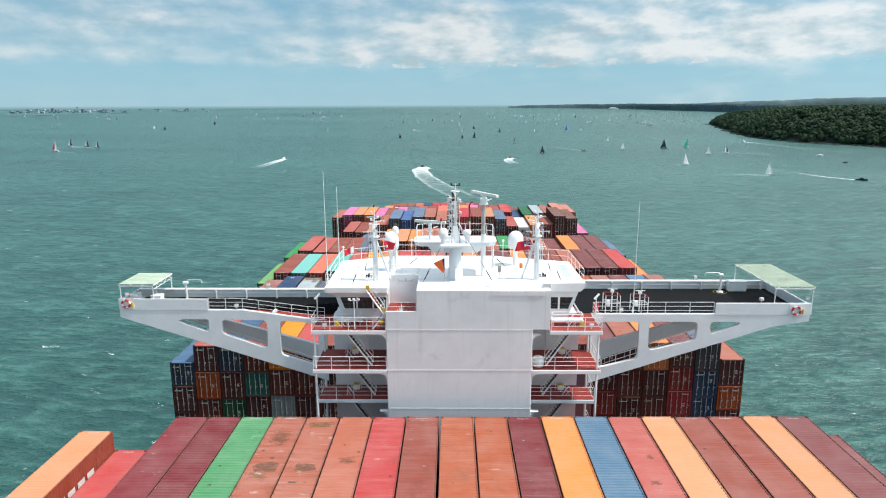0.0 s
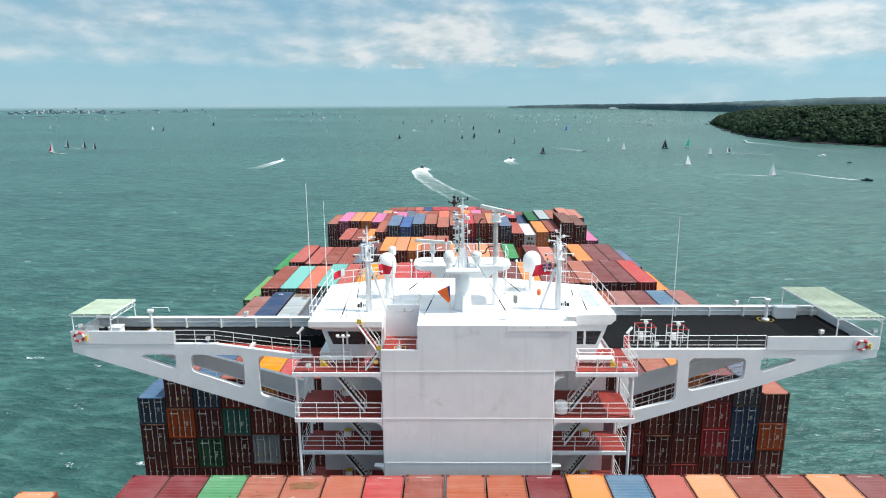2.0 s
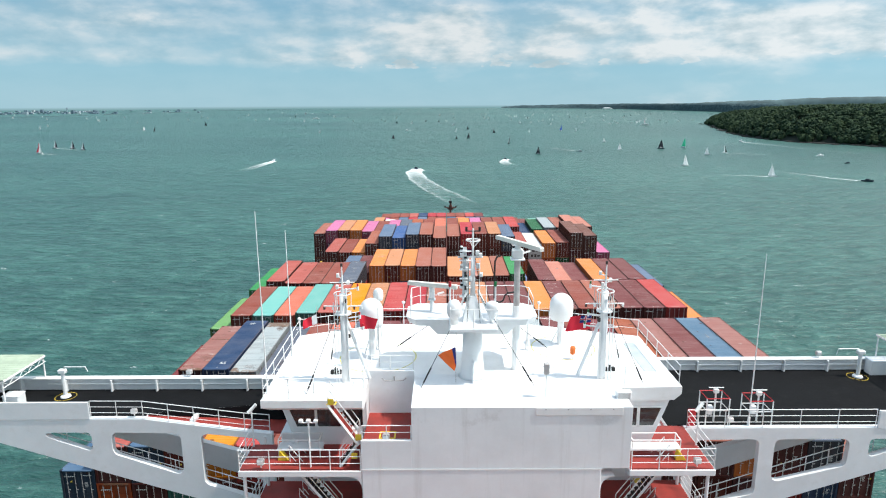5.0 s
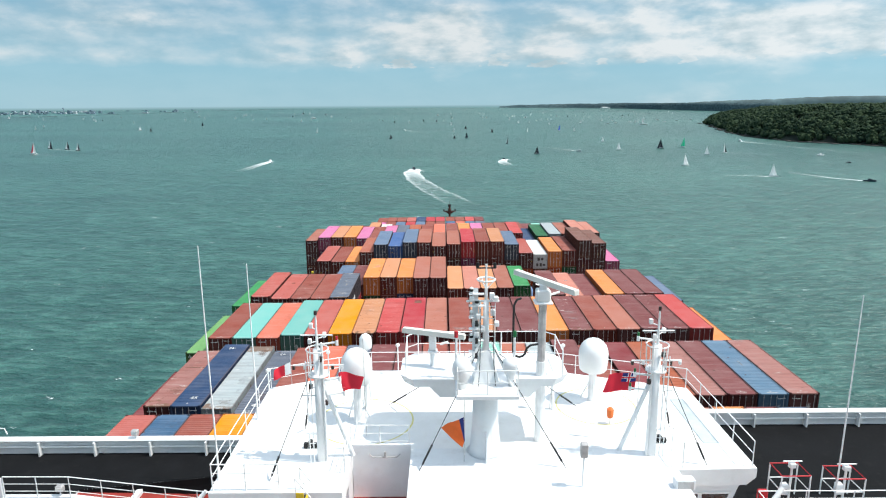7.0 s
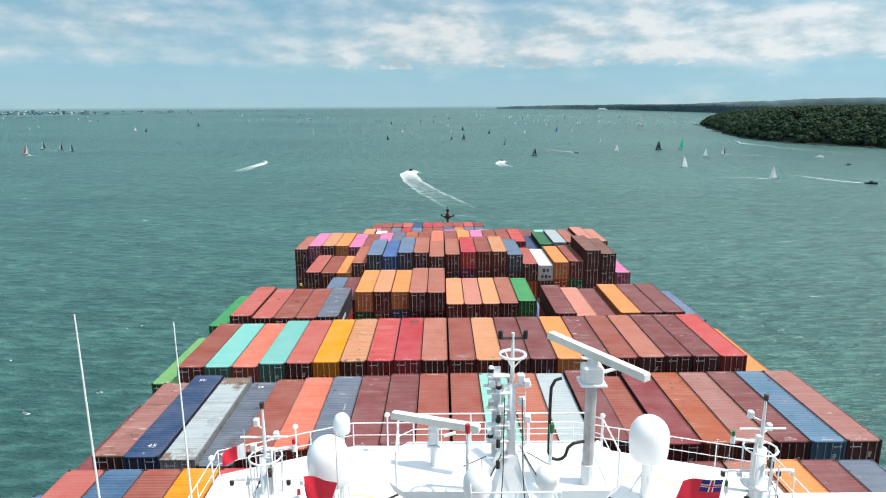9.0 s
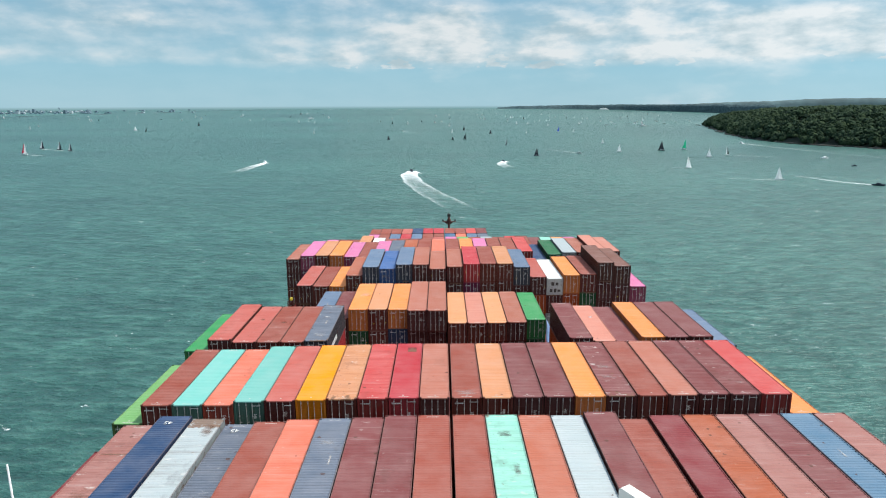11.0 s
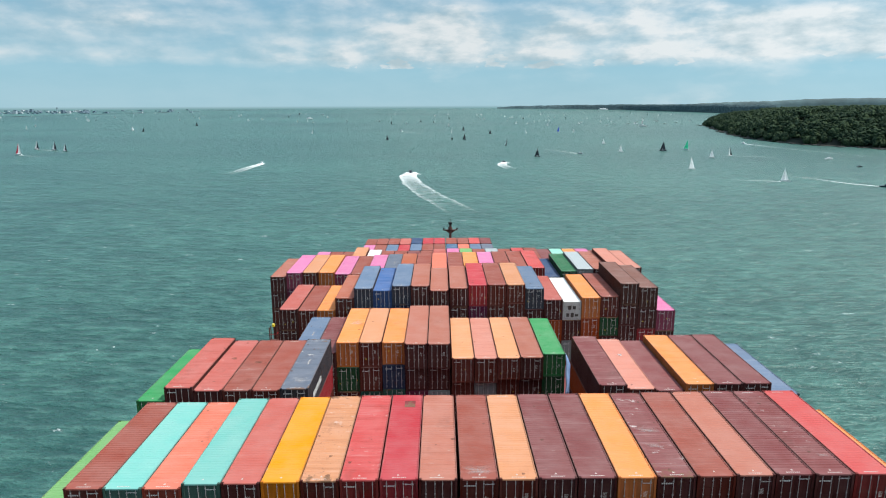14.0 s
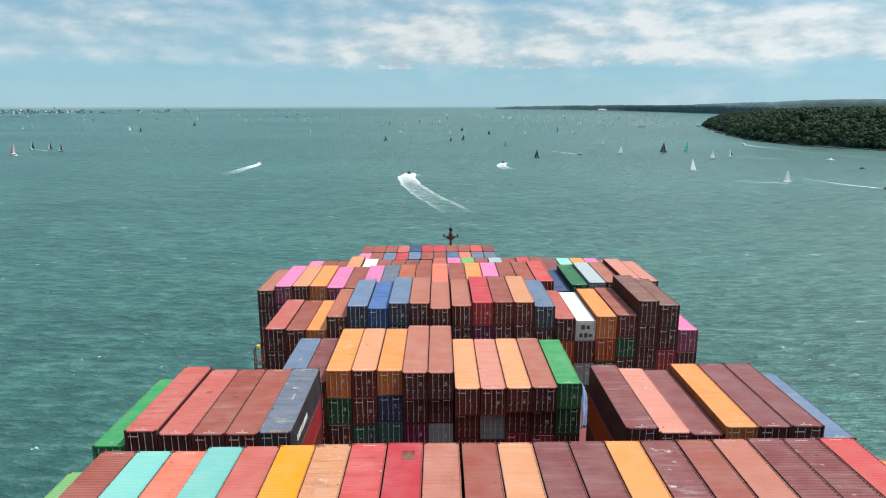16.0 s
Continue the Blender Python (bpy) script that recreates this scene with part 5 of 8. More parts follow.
# ---- bridge wings ----
def build_wing(side):
    left = side < 0
    y0, y1 = (49.7, 53.5) if left else (48.0, 55.63)
    if left:
        outline = [(-9.9, 46.3), (-9.9, 51.8), (-11.4, 51.95), (-17.0, 52.72), (-27.6, 52.75), (-27.6, 52.1), (-11.4, 46.8)]
        holes = [[(-23.3, 51.92), (-20.0, 51.92), (-20.0, 50.72)], [(-18.9, 51.92), (-15.0, 51.85), (-15.0, 49.2), (-18.9, 50.6)], [(-13.9, 51.85), (-10.6, 51.5), (-10.6, 47.6), (-13.9, 48.7)]]
        tip, root, deck = -27.6, -9.0, 52.75
    else:
        outline = [(12.4, 46.9), (13.7, 47.35), (27.2, 51.9), (30.2, 52.4), (30.2, 52.97), (12.4, 52.97)]
        holes = [[(25.3, 52.33), (22.2, 52.33), (22.2, 51.2)], [(21.2, 52.33), (17.2, 52.33), (17.2, 49.75), (21.1, 50.75)], [(16.4, 52.33), (13.0, 52.3), (13.0, 48.2), (16.4, 49.1)]]
        tip, root, deck = 30.2, 11.5, 52.95
    holes = [rounded(hole, 0.45 if i else 0.3, 5) for i, hole in enumerate(holes)]
    e = thing("bridge_wing", ((tip + root) / 2, y0, 47), "long white cantilevered bridge wing with three openings" + (" and red walkway" if left else " and wide dark deck"), "bridge wing", "bridge wings")
    part("aft_web", pierced(Geo(), outline, holes, y0, y0 + 0.35), WHITE, e, "white steel web with rounded openings")
    # fore chord, walkway and its rail inside the open structure
    yc = y1 if left else 52.4
    a, b = (outline[5], outline[6]) if left else (outline[2], outline[1])
    part("fore_chord", Geo().upright([(a[0], a[1]), (b[0], b[1] - 0.1), (b[0], b[1] + 1.5), (a[0], a[1] + 0.8)], yc - 0.4, yc), WHITE, e, "sloping white box chord")
    part("fore_stub", Geo().upright([(a[0], a[1]), (a[0], deck - 0.3), (a[0] - side * 4.0, deck - 0.3), (a[0] - side * 4.0, a[1] - 1.0)], y1 - 0.4, y1), WHITE, e)
    v = [(a[0] - side * 3.0, y0 + 0.352, a[1] - 0.7), (b[0], y0 + 0.35, b[1] + 0.25), (b[0], y0 + 1.15, b[1] + 0.25), (a[0] - side * 3.0, y0 + 1.15, a[1] - 0.7)]
    v += [(x, y, z + 0.08) for x, y, z in v]
    part("walkway", Geo().add(v, [(0, 1, 2, 3), (7, 6, 5, 4), (0, 4, 5, 1), (1, 5, 6, 2), (2, 6, 7, 3), (3, 7, 4, 0)]), WHITE, e)
    p, q = Vector((a[0] - side * 4.0, y0 + 1.1, a[1] - 0.95)), Vector((b[0], y0 + 1.1, b[1] + 0.3))
    for f in (0.5, 0.95):
        part("walkway_rail", Geo().tube(p + Vector((0, 0, f)), q + Vector((0, 0, f)), 0.028), WHITE_PLAIN, e)
    for k in range(9):
        m = p + (q - p) * (k / 8)
        part("walkway_post", Geo().tube(m, m + Vector((0, 0, 0.95)), 0.028), WHITE_PLAIN, e)
    for x in ((-19.45, -14.45) if left else (21.7, 16.8)):
        part("deck_beam", Geo().box(x - 0.12, x + 0.12, y0 + 0.35, y1 - 0.4, deck - 0.75, deck - 0.26), WHITE, e)
    # deck
    d0, d1 = sorted((tip, root))
    if left:
        plan = [(d0 + 0.1, y0 + 0.68), (-17.0, y0 + 0.68), (-9.9, y0 + 1.9), (d1, y0 + 1.9), (d1, y1 - 0.02), (d0 + 0.1, y1 - 0.02)]
    else:
        plan = [(d0 + 0.1, y0 + 0.36), (d1, y0 + 0.36), (d1, y1 - 0.02), (d0 + 0.1, y1 - 0.02)]
    part("wing_deck", Geo().slab(plan, deck - 0.25, deck - 0.02), WHITE, e)
    part("deck_coating", Geo().slab(plan, deck - 0.02, deck + 0.005), BLACK_DECK, e, "black non-slip deck coating")
    if left:
        part("tip_deck", Geo().box(d0 + 0.1, -17.0, y0 + 0.36, y0 + 0.679, deck - 0.25, deck - 0.02), WHITE, e)
        part("tip_coating", Geo().box(d0 + 0.1, -17.0, y0 + 0.37, y0 + 0.679, deck - 0.02, deck + 0.005), BLACK_DECK, e, "black non-slip deck coating")
        v = [(-17.0, y0 + 0.36, deck - 0.2), (-11.4, y0 + 0.36, 51.83), (-9.9, y0 + 0.36, 51.68), (-9.9, y0 + 1.86, 51.68), (-11.4, y0 + 1.6, 51.83), (-17.0, y0 + 0.66, deck - 0.2)]
        w = [(x, y, z + 0.07) for x, y, z in v]
        part("sloping_walkway", Geo().add(v + w, [(5, 4, 3, 2, 1, 0), (6, 7, 8, 9, 10, 11)] + [(i, (i + 1) % 6, 6 + (i + 1) % 6, 6 + i) for i in range(6)]), RED_DECK, e, "red sloping walkway")
        # black riser between the walkway and the deck beside it
        v = [(-17.0, y0 + 0.68, deck - 0.22), (-9.9, y0 + 1.9, 51.60), (d1, y0 + 1.9, 51.60), (d1, y0 + 1.9, deck - 0.022), (-9.9, y0 + 1.9, deck - 0.022), (-17.0, y0 + 0.68, deck - 0.022)]
        w = [(x, y - 0.04, z) for x, y, z in v]
        part("deck_riser", Geo().add(v + w, [(5, 4, 3, 2, 1, 0), (6, 7, 8, 9, 10, 11)] + [(i, (i + 1) % 6, 6 + (i + 1) % 6, 6 + i) for i in range(6)]), BLACK_DECK, e)
        part("walkway_landing", Geo().box(-9.9, d1, y0 + 0.36, y0 + 1.86, 51.62, 51.75), RED_DECK, e)
    # front bulwark with cap, kick plate and brackets
    part("front_bulwark", Geo().box(d0, d1, y1 - 0.02, y1 + 0.08, deck - 0.3, deck + 0.72), WHITE, e)
    part("bulwark_cap", Geo().soft_box(d0 - 0.02, d1, y1 - 0.22, y1 + 0.22, deck + 0.721, deck + 0.82, 0.03), WHITE_PLAIN, e)
    part("bulwark_pipe", Geo().tube((d0 + 3.2, y1 - 0.14, deck + 0.42), (d1, y1 - 0.14, deck + 0.42), 0.05, 8), WHITE_PLAIN, e)
    x = d0 + 1.6
    while x < d1 - 0.3:
        part("bracket", Geo().upright([(x - 0.04, deck), (x + 0.04, deck), (x + 0.04, deck + 0.72), (x - 0.04, deck + 0.72)], y1 - 0.34, y1 - 0.02), WHITE_PLAIN, e)
        x += 2.75
    # solid bulwark at the tip
    bx = (-27.6, -19.95) if left else (22.5, 30.2)
    part("tip_bulwark", Geo().soft_box(bx[0], bx[1], y0 - 0.03, y0 + 0.09, deck - 0.03, deck + 1.0, 0.02), WHITE, e, "solid white bulwark plate at the wing tip")
    part("end_bulwark", Geo().box(*sorted((tip, tip - side * 0.08)), y0 + 0.09, y1 - 0.02, deck, deck + 0.85), WHITE, e)
    return e


for s in (-1, 1):
    build_wing(s)
railing([(-19.9, 49.75, 52.75), (-17.0, 49.75, 52.73), (-11.4, 49.75, 52.0), (-10.0, 49.75, 51.9)], "white tubular railing along the red sloping walkway", spacing=1.45)
railing([(22.4, 48.05, 52.95), (12.5, 48.05, 52.95)], "white tubular railing along the dark wing deck", spacing=1.9)
railing([(12.5, 48.05, 52.95), (12.5, 46.6, 52.95)], "white tubular railing at the wing's inner end", spacing=1.0)


def canopy(x0, x1, y0, y1, z, deck, slat):
    e = thing("wing_canopy", ((x0 + x1) / 2, y0, deck), "pale green slatted sun canopy on slim white posts", "canopy", "wing canopies")
    n = int((y1 - y0) / 0.27)
    for i in range(n):
        y = y0 + (y1 - y0) * (i + 0.5) / n
        part("slat", Geo().soft_box(x0, x1, y - slat / 2, y + slat / 2, z, z + 0.04, 0.008), CANOPY, e)
    for x in (x0, (x0 * 2 + x1) / 3, (x0 + x1 * 2) / 3, x1):
        part("beam", Geo().box(x - 0.04, x + 0.04, y0, y1, z - 0.10, z - 0.001), WHITE_PLAIN, e)
    for y in (y0 + 0.05, y1 - 0.05):
        part("cross_beam", Geo().box(x0 + 0.05, x1 - 0.05, y - 0.04, y + 0.04, z - 0.20, z - 0.101), WHITE_PLAIN, e)
        for x in (x0 + 0.1, x1 - 0.1):
            part("post", Geo().tube((x, y, deck - 0.02), (x, y, z - 0.1), 0.045, 8), WHITE_PLAIN, e)
    web = Geo()
    k = int((y1 - y0) / 0.4)
    for i in range(k):
        a, b = y0 + (y1 - y0) * i / k, y0 + (y1 - y0) * (i + 1) / k
        web.tube((x1, a, z - 0.12 - 0.3 * (i % 2)), (x1, b, z - 0.12 - 0.3 * ((i + 1) % 2)), 0.02, 4)
    web.tube((x1, y0, z - 0.42), (x1, y1, z - 0.42), 0.025, 4)
    part("lattice", web, WHITE_PLAIN, e)


canopy(-27.55, -24.55, 49.85, 53.6, 54.97, 52.75, 0.262)
canopy(27.2, 30.45, 48.1, 55.75, 55.28, 52.95, 0.135)


def lifebuoy(x, y, z):
    e = thing("lifebuoy", (x, y, z - 0.4), "red and white ring lifebuoy on the wing tip", "lifebuoy", "lifebuoys")
    n, m, R, r = 28, 8, 0.33, 0.085
    for k in range(8):
        g = Geo()
        idx = range(k * n // 8, (k + 1) * n // 8 + 1)
        v = []
        for i in idx:
            a = 2 * math.pi * i / n
            v += [(x + (R + r * math.cos(2 * math.pi * j / m)) * math.cos(a), y + r * math.sin(2 * math.pi * j / m), z + (R + r * math.cos(2 * math.pi * j / m)) * math.sin(a)) for j in range(m)]
        c = len(v) // m
        g.add(v, [(i * m + j, i * m + (j + 1) % m, i * m + m + (j + 1) % m, i * m + m + j) for i in range(c - 1) for j in range(m)])
        part("ring_segment", g, SIGNAL_RED if k % 2 else MARK_WHITE, e, smooth=True)
    part("float_light", Geo().tube((x + 0.55, y + 0.02, z - 0.28), (x + 0.55, y + 0.02, z + 0.12), 0.07, 8), YELLOW, e, "yellow float light")
    part("backing", Geo().box(x - 0.5, x + 0.65, y + 0.09, y + 0.12, z - 0.5, z + 0.5), WHITE_PLAIN, e)


lifebuoy(-26.9, 49.52, 53.35)
lifebuoy(29.0, 47.82, 53.35)


def davit(x, y, z):
    e = thing("davit_post", (x, y, z), "white davit post with a tee head on the wing", "davit", "davits")
    part("pole", Geo().tube((x, y, z), (x, y, z + 1.5), 0.11, 10), WHITE_PLAIN, e)
    part("foot", Geo().lathe((x, y, z), [(0.3, 0.0), (0.28, 0.08), (0.14, 0.12)], 12), WHITE_PLAIN, e)
    part("head", Geo().soft_box(x - 0.22, x + 0.22, y - 0.15, y + 0.15, z + 1.5, z + 1.75, 0.04), WHITE_PLAIN, e)
    part("handle", Geo().run([(x + 0.1, y, z + 1.7), (x + 0.15, y, z + 1.9), (x + 1.4, y, z + 1.9), (x + 1.5, y, z + 1.6)] if x < 0 else [(x - 0.1, y, z + 1.7), (x - 0.15, y, z + 1.85), (x - 1.4, y, z + 1.85), (x - 1.5, y, z + 1.5)], 0.03), WHITE_PLAIN, e)
    ring = Geo()
    for i in range(24):
        a, b = 2 * math.pi * i / 24, 2 * math.pi * (i + 1) / 24
        ring.add([(x + r * math.cos(t), y + r * math.sin(t), z + 0.012) for t in (a, b) for r in (0.56, 0.595)], [(0, 1, 3, 2)])
    part("floor_ring", ring, YELLOW, e, "yellow painted ring")


davit(-22.9, 52.5, 52.755)
davit(25.5, 54.5, 52.955)


def wing_locker(x, y, z, wide, deep, tall):
    e = thing("wing_locker", (x, y, z), "white steel locker on the wing deck", "locker", "wing lockers")
    part("locker_body", Geo().soft_box(x - wide / 2, x + wide / 2, y - deep / 2, y + deep / 2, z, z + tall, 0.04), WHITE_PLAIN, e)
    part("lid", Geo().soft_box(x - wide / 2 - 0.03, x + wide / 2 + 0.03, y - deep / 2 - 0.03, y + deep / 2 + 0.03, z + tall + 0.001, z + tall + 0.06, 0.02), WHITE, e)


wing_locker(-24.7, 50.7, 52.757, 0.9, 0.7, 1.0)
wing_locker(-26.5, 50.6, 52.757, 0.7, 0.7, 1.15)
wing_locker(27.2, 55.0, 52.957, 1.6, 0.7, 0.9)
floodlight(26.2, 48.1, 53.96, "grey floodlight on the wing bulwark")
floodlight(30.0, 48.3, 53.96, "grey floodlight on the wing bulwark")
floodlight(-26.9, 49.9, 53.8, "grey floodlight on the wing bulwark")
floodlight(-15.8, 53.5, 53.57, "small white lamp on the bulwark cap")
floodlight(23.6, 55.65, 53.77, "small white lamp on the bulwark cap")
floodlight(-17.6, 50.0, 52.76, "grey floodlight low on the walkway")
floodlight(14.9, 48.4, 52.96, "grey floodlight low on the wing deck")


def console_stand(x, y, z, wide, tall):
    e = thing("console_stand", (x, y, z), "white tubular instrument stand with red top bars", "instrument stand", "instrument stands")
    for dx in (0, wide):
        for dy in (0, 1.0):
            part("leg", Geo().tube((x + dx, y + dy, z), (x + dx, y + dy, z + tall), 0.035), WHITE_PLAIN, e)
    for zz, m in ((tall, SIGNAL_RED), (tall * 0.55, WHITE_PLAIN)):
        part("hoop", Geo().run([(x, y, z + zz), (x + wide, y, z + zz), (x + wide, y + 1.0, z + zz), (x, y + 1.0, z + zz), (x, y, z + zz)], 0.03), m, e)
    part("console_post", Geo().tube((x + wide * 0.5, y + 0.4, z), (x + wide * 0.5, y + 0.4, z + tall + 0.35), 0.05, 8), WHITE_PLAIN, e)
    part("console_head", Geo().soft_box(x + wide * 0.5 - 0.14, x + wide * 0.5 + 0.14, y + 0.3, y + 0.5, z + tall + 0.15, z + tall + 0.38, 0.03), WHITE_PLAIN, e)
    part("cross_arm", Geo().tube((x + wide * 0.5 - 0.4, y + 0.4, z + tall + 0.45), (x + wide * 0.5 + 0.4, y + 0.4, z + tall + 0.45), 0.03), WHITE_PLAIN, e)
    part("cabinet", Geo().soft_box(x + 0.15, x + 0.42, y + 0.15, y + 0.4, z + 0.5, z + 1.0, 0.03), WHITE, e)


console_stand(13.6, 48.4, 52.957, 1.2, 1.5)
console_stand(15.9, 48.4, 52.957, 1.2, 1.35)
part("fire_box", Geo().soft_box(12.6, 13.0, 48.2, 48.4, 53.0, 53.9, 0.03), SIGNAL_RED, thing("fire_hose_box", (12.8, 48.3, 52.95), "red fire hose box behind the wing rail", "fire box"))


def whip(x, y, z, top, label="thin pale whip antenna on the bridge"):
    e = thing("whip_antenna", (x, y, z), label, "antenna", "whip antennas")
    part("base", Geo().tube((x, y, z), (x, y, z + 0.5), 0.07, 8), WHITE_PLAIN, e)
    part("rod", Geo().tube((x, y, z + 0.5), (x, y, top), 0.038, 8, 0.018), WHITE_PLAIN, e)


whip(-8.8, 45.8, 56.1, 65.0)
whip(-8.68, 50.5, 56.1, 63.2)
whip(15.85, 48.3, 52.95, 62.3)


# ---- on the wheelhouse roof ----
TOP = 56.1


def main_mast():
    x, y = 1.18, 47.75
    e = thing("radar_mast", (x, y, TOP), "white radar mast with platform, railings and aerials", "mast")
    part("column", Geo().lathe((x, y, TOP), [(0.75, 0.0), (0.62, 0.15), (0.52, 1.2), (0.48, 2.84)], 20), WHITE, e, smooth=True)
    part("lower_platform", Geo().soft_box(x - 1.18, x + 1.18, y - 1.38, y + 0.62, TOP + 2.84, TOP + 3.02, 0.03), WHITE, e)
    part("radar_platform", Geo().slab([(-2.05, 48.7), (-1.6, 48.2), (3.9, 48.2), (4.4, 48.7), (4.4, 50.3), (3.9, 50.8), (-1.6, 50.8), (-2.05, 50.3)], TOP + 2.55, TOP + 2.9, 0.05), WHITE, e)
    part("platform_arm", Geo().slab([(-0.6, 48.4), (3.0, 48.4), (2.0, 49.8), (0.4, 49.8)], TOP + 2.0, TOP + 2.56, 0.25), WHITE, e)
    u = Geo()
    v = []
    for zz, hw, hd in ((3.02, 0.52, 0.42), (4.3, 0.17, 0.16)):
        v += [(x - hw, y - hd, TOP + zz), (x + hw, y - hd, TOP + zz), (x + hw, y + hd, TOP + zz), (x - hw, y + hd, TOP + zz)]
    u.add(v, [(3, 2, 1, 0), (4, 5, 6, 7)] + [(i, (i + 1) % 4, 4 + (i + 1) % 4, 4 + i) for i in range(4)])
    part("mast_foot", u, WHITE, e, "white tapered foot of welded plates")
    part("upper_column", Geo().tube((x, y, TOP + 4.3), (x, y, TOP + 6.3), 0.13, 12, 0.10), WHITE, e, smooth=True)
    part("side_pipe", Geo().tube((x - 0.24, y - 0.08, TOP + 3.6), (x - 0.24, y - 0.08, TOP + 6.3), 0.05, 8), WHITE_PLAIN, e)
    for k in range(8):
        part("rung", Geo().tube((x + 0.10, y - 0.12, TOP + 4.4 + k * 0.24), (x + 0.34, y - 0.12, TOP + 4.4 + k * 0.24), 0.014, 4), WHITE_PLAIN, e)
    part("ladder_rail", Geo().tube((x + 0.34, y - 0.12, TOP + 3.0), (x + 0.34, y - 0.12, TOP + 6.2), 0.02, 5), WHITE_PLAIN, e)
    for s in (-1, 1):
        part("brace", Geo().tube((x + s * 1.0, y - 0.6, TOP + 3.02), (x + s * 0.25, y - 0.1, TOP + 4.6), 0.06, 8), WHITE_PLAIN, e)
    part("pole", Geo().tube((x, y, TOP + 6.3), (x, y, TOP + 7.7), 0.06, 8, 0.04), WHITE_PLAIN, e)
    ring = [(x + 0.33 * math.cos(2 * math.pi * (i % 20) / 20), y + 0.33 * math.sin(2 * math.pi * (i % 20) / 20), TOP + 7.1) for i in range(21)]
    part("ring_aerial", Geo().run(ring, 0.04, 6), WHITE_PLAIN, e)
    for a in (0, 2.1, 4.2):
        part("ring_strut", Geo().tube((x, y, TOP + 6.7), (x + 0.33 * math.cos(a), y + 0.33 * math.sin(a), TOP + 7.09), 0.02), WHITE_PLAIN, e)
    part("yard", Geo().tube((x - 0.35, y, TOP + 7.55), (x + 0.35, y, TOP + 7.55), 0.035), DARK_STEEL, e)
    for s in (-0.32, 0.32):
        part("mast_light", Geo().tube((x + s, y, TOP + 7.55), (x + s, y, TOP + 7.75), 0.06, 8), BLACK, e)
    part("yard", Geo().tube((x - 0.75, y, TOP + 6.25), (x + 0.5, y, TOP + 6.25), 0.045), WHITE_PLAIN, e)
    for s, zz in ((-0.55, 6.28), (-0.3, 5.6), (0.4, 5.3), (-0.38, 4.9), (0.36, 6.28)):
        part("light_box", Geo().soft_box(x + s - 0.09, x + s + 0.09, y - 0.25, y - 0.05, TOP + zz, TOP + zz + 0.2, 0.03), WHITE_PLAIN, e)
    for zz in (4.1, 4.7, 5.4):
        part("mast_light", Geo().tube((x - 0.38, y - 0.4, TOP + zz), (x - 0.38, y - 0.4, TOP + zz + 0.2), 0.055, 8), BLACK, e)
    for s in (-0.3, 0.35):
        part("cable", Geo().run([(x + s, y - 0.55, TOP + 3.02), (x + s * 0.8, y - 0.4, TOP + 4.0), (x + s * 0.7, y - 0.2, TOP + 6.0)], 0.014), BLACK, e)
    for nx, col in ((0.05, SIGNAL_RED), (2.35, None)):
        part("light_post", Geo().tube((nx, 48.3, TOP + 2.9), (nx, 48.3, TOP + 4.6), 0.05, 8), WHITE_PLAIN, e)
        part("side_light", Geo().tube((nx, 48.3, TOP + 4.6), (nx, 48.3, TOP + 4.85), 0.075, 8), col or material("green_lamp_glass", (0.01, 0.14, 0.04), 0.3), e)
    # the signal-light board beside the column: shelves with a lamp on each
    part("light_board", Geo().soft_box(x - 0.52, x - 0.30, y + 0.02, y + 0.08, TOP + 4.0, TOP + 6.75, 0.01), WHITE, e, "narrow white board for signal lights")
    part("board_strut", Geo().tube((x - 0.42, y, TOP + 4.1), (x, y, TOP + 3.4), 0.05, 6), WHITE_PLAIN, e)
    for k in range(6):
        z = TOP + 4.25 + k * 0.46
        part("light_shelf", Geo().box(x - 0.66, x - 0.08, y - 0.22, y + 0.02, z, z + 0.03), WHITE_PLAIN, e)
        lamp_at = x - (0.56 if k % 2 else 0.36)
        lantern = part("signal_lantern", Geo().lathe((lamp_at, y - 0.12, z + 0.03), [(0.075, 0.0), (0.075, 0.07), (0.065, 0.08), (0.065, 0.20), (0.08, 0.21), (0.05, 0.26)], 10), WHITE_PLAIN, e)
        part("lens", Geo().tube((lamp_at, y - 0.12, z + 0.12), (lamp_at, y - 0.12, z + 0.22), 0.070, 10), BLACK if k % 3 else GALVANISED, lantern, "dark lantern lens")
    for zz, dx in ((6.35, 0.22), (5.7, 0.26), (5.05, -0.15)):
        part("junction_box", Geo().soft_box(x + dx - 0.09, x + dx + 0.09, y - 0.16, y + 0.04, TOP + zz, TOP + zz + 0.24, 0.02), WHITE, e)
    part("foot_fin", Geo().upright([(x - 0.03, TOP + 0.01), (x + 0.03, TOP + 0.01), (x + 0.03, TOP + 1.1), (x - 0.03, TOP + 1.1)], y - 1.0, y - 0.55), WHITE, e, "white stiffening fin at the foot")
    # a smaller dome and a horn on the lower platform
    part("small_dome", Geo().lathe((0.25, 47.1, TOP + 3.02), [(0.2, 0.0), (0.2, 0.35), (0.30, 0.4), (0.38, 0.65), (0.36, 0.95), (0.24, 1.18), (0.06, 1.26)], 16), WHITE_PLAIN, e, smooth=True)
    part("horn", Geo().lathe((2.12, 47.3, TOP + 3.02), [(0.12, 0.0), (0.14, 0.4), (0.3, 0.75), (0.32, 1.0), (0.1, 1.1)], 12), WHITE, e, smooth=True)


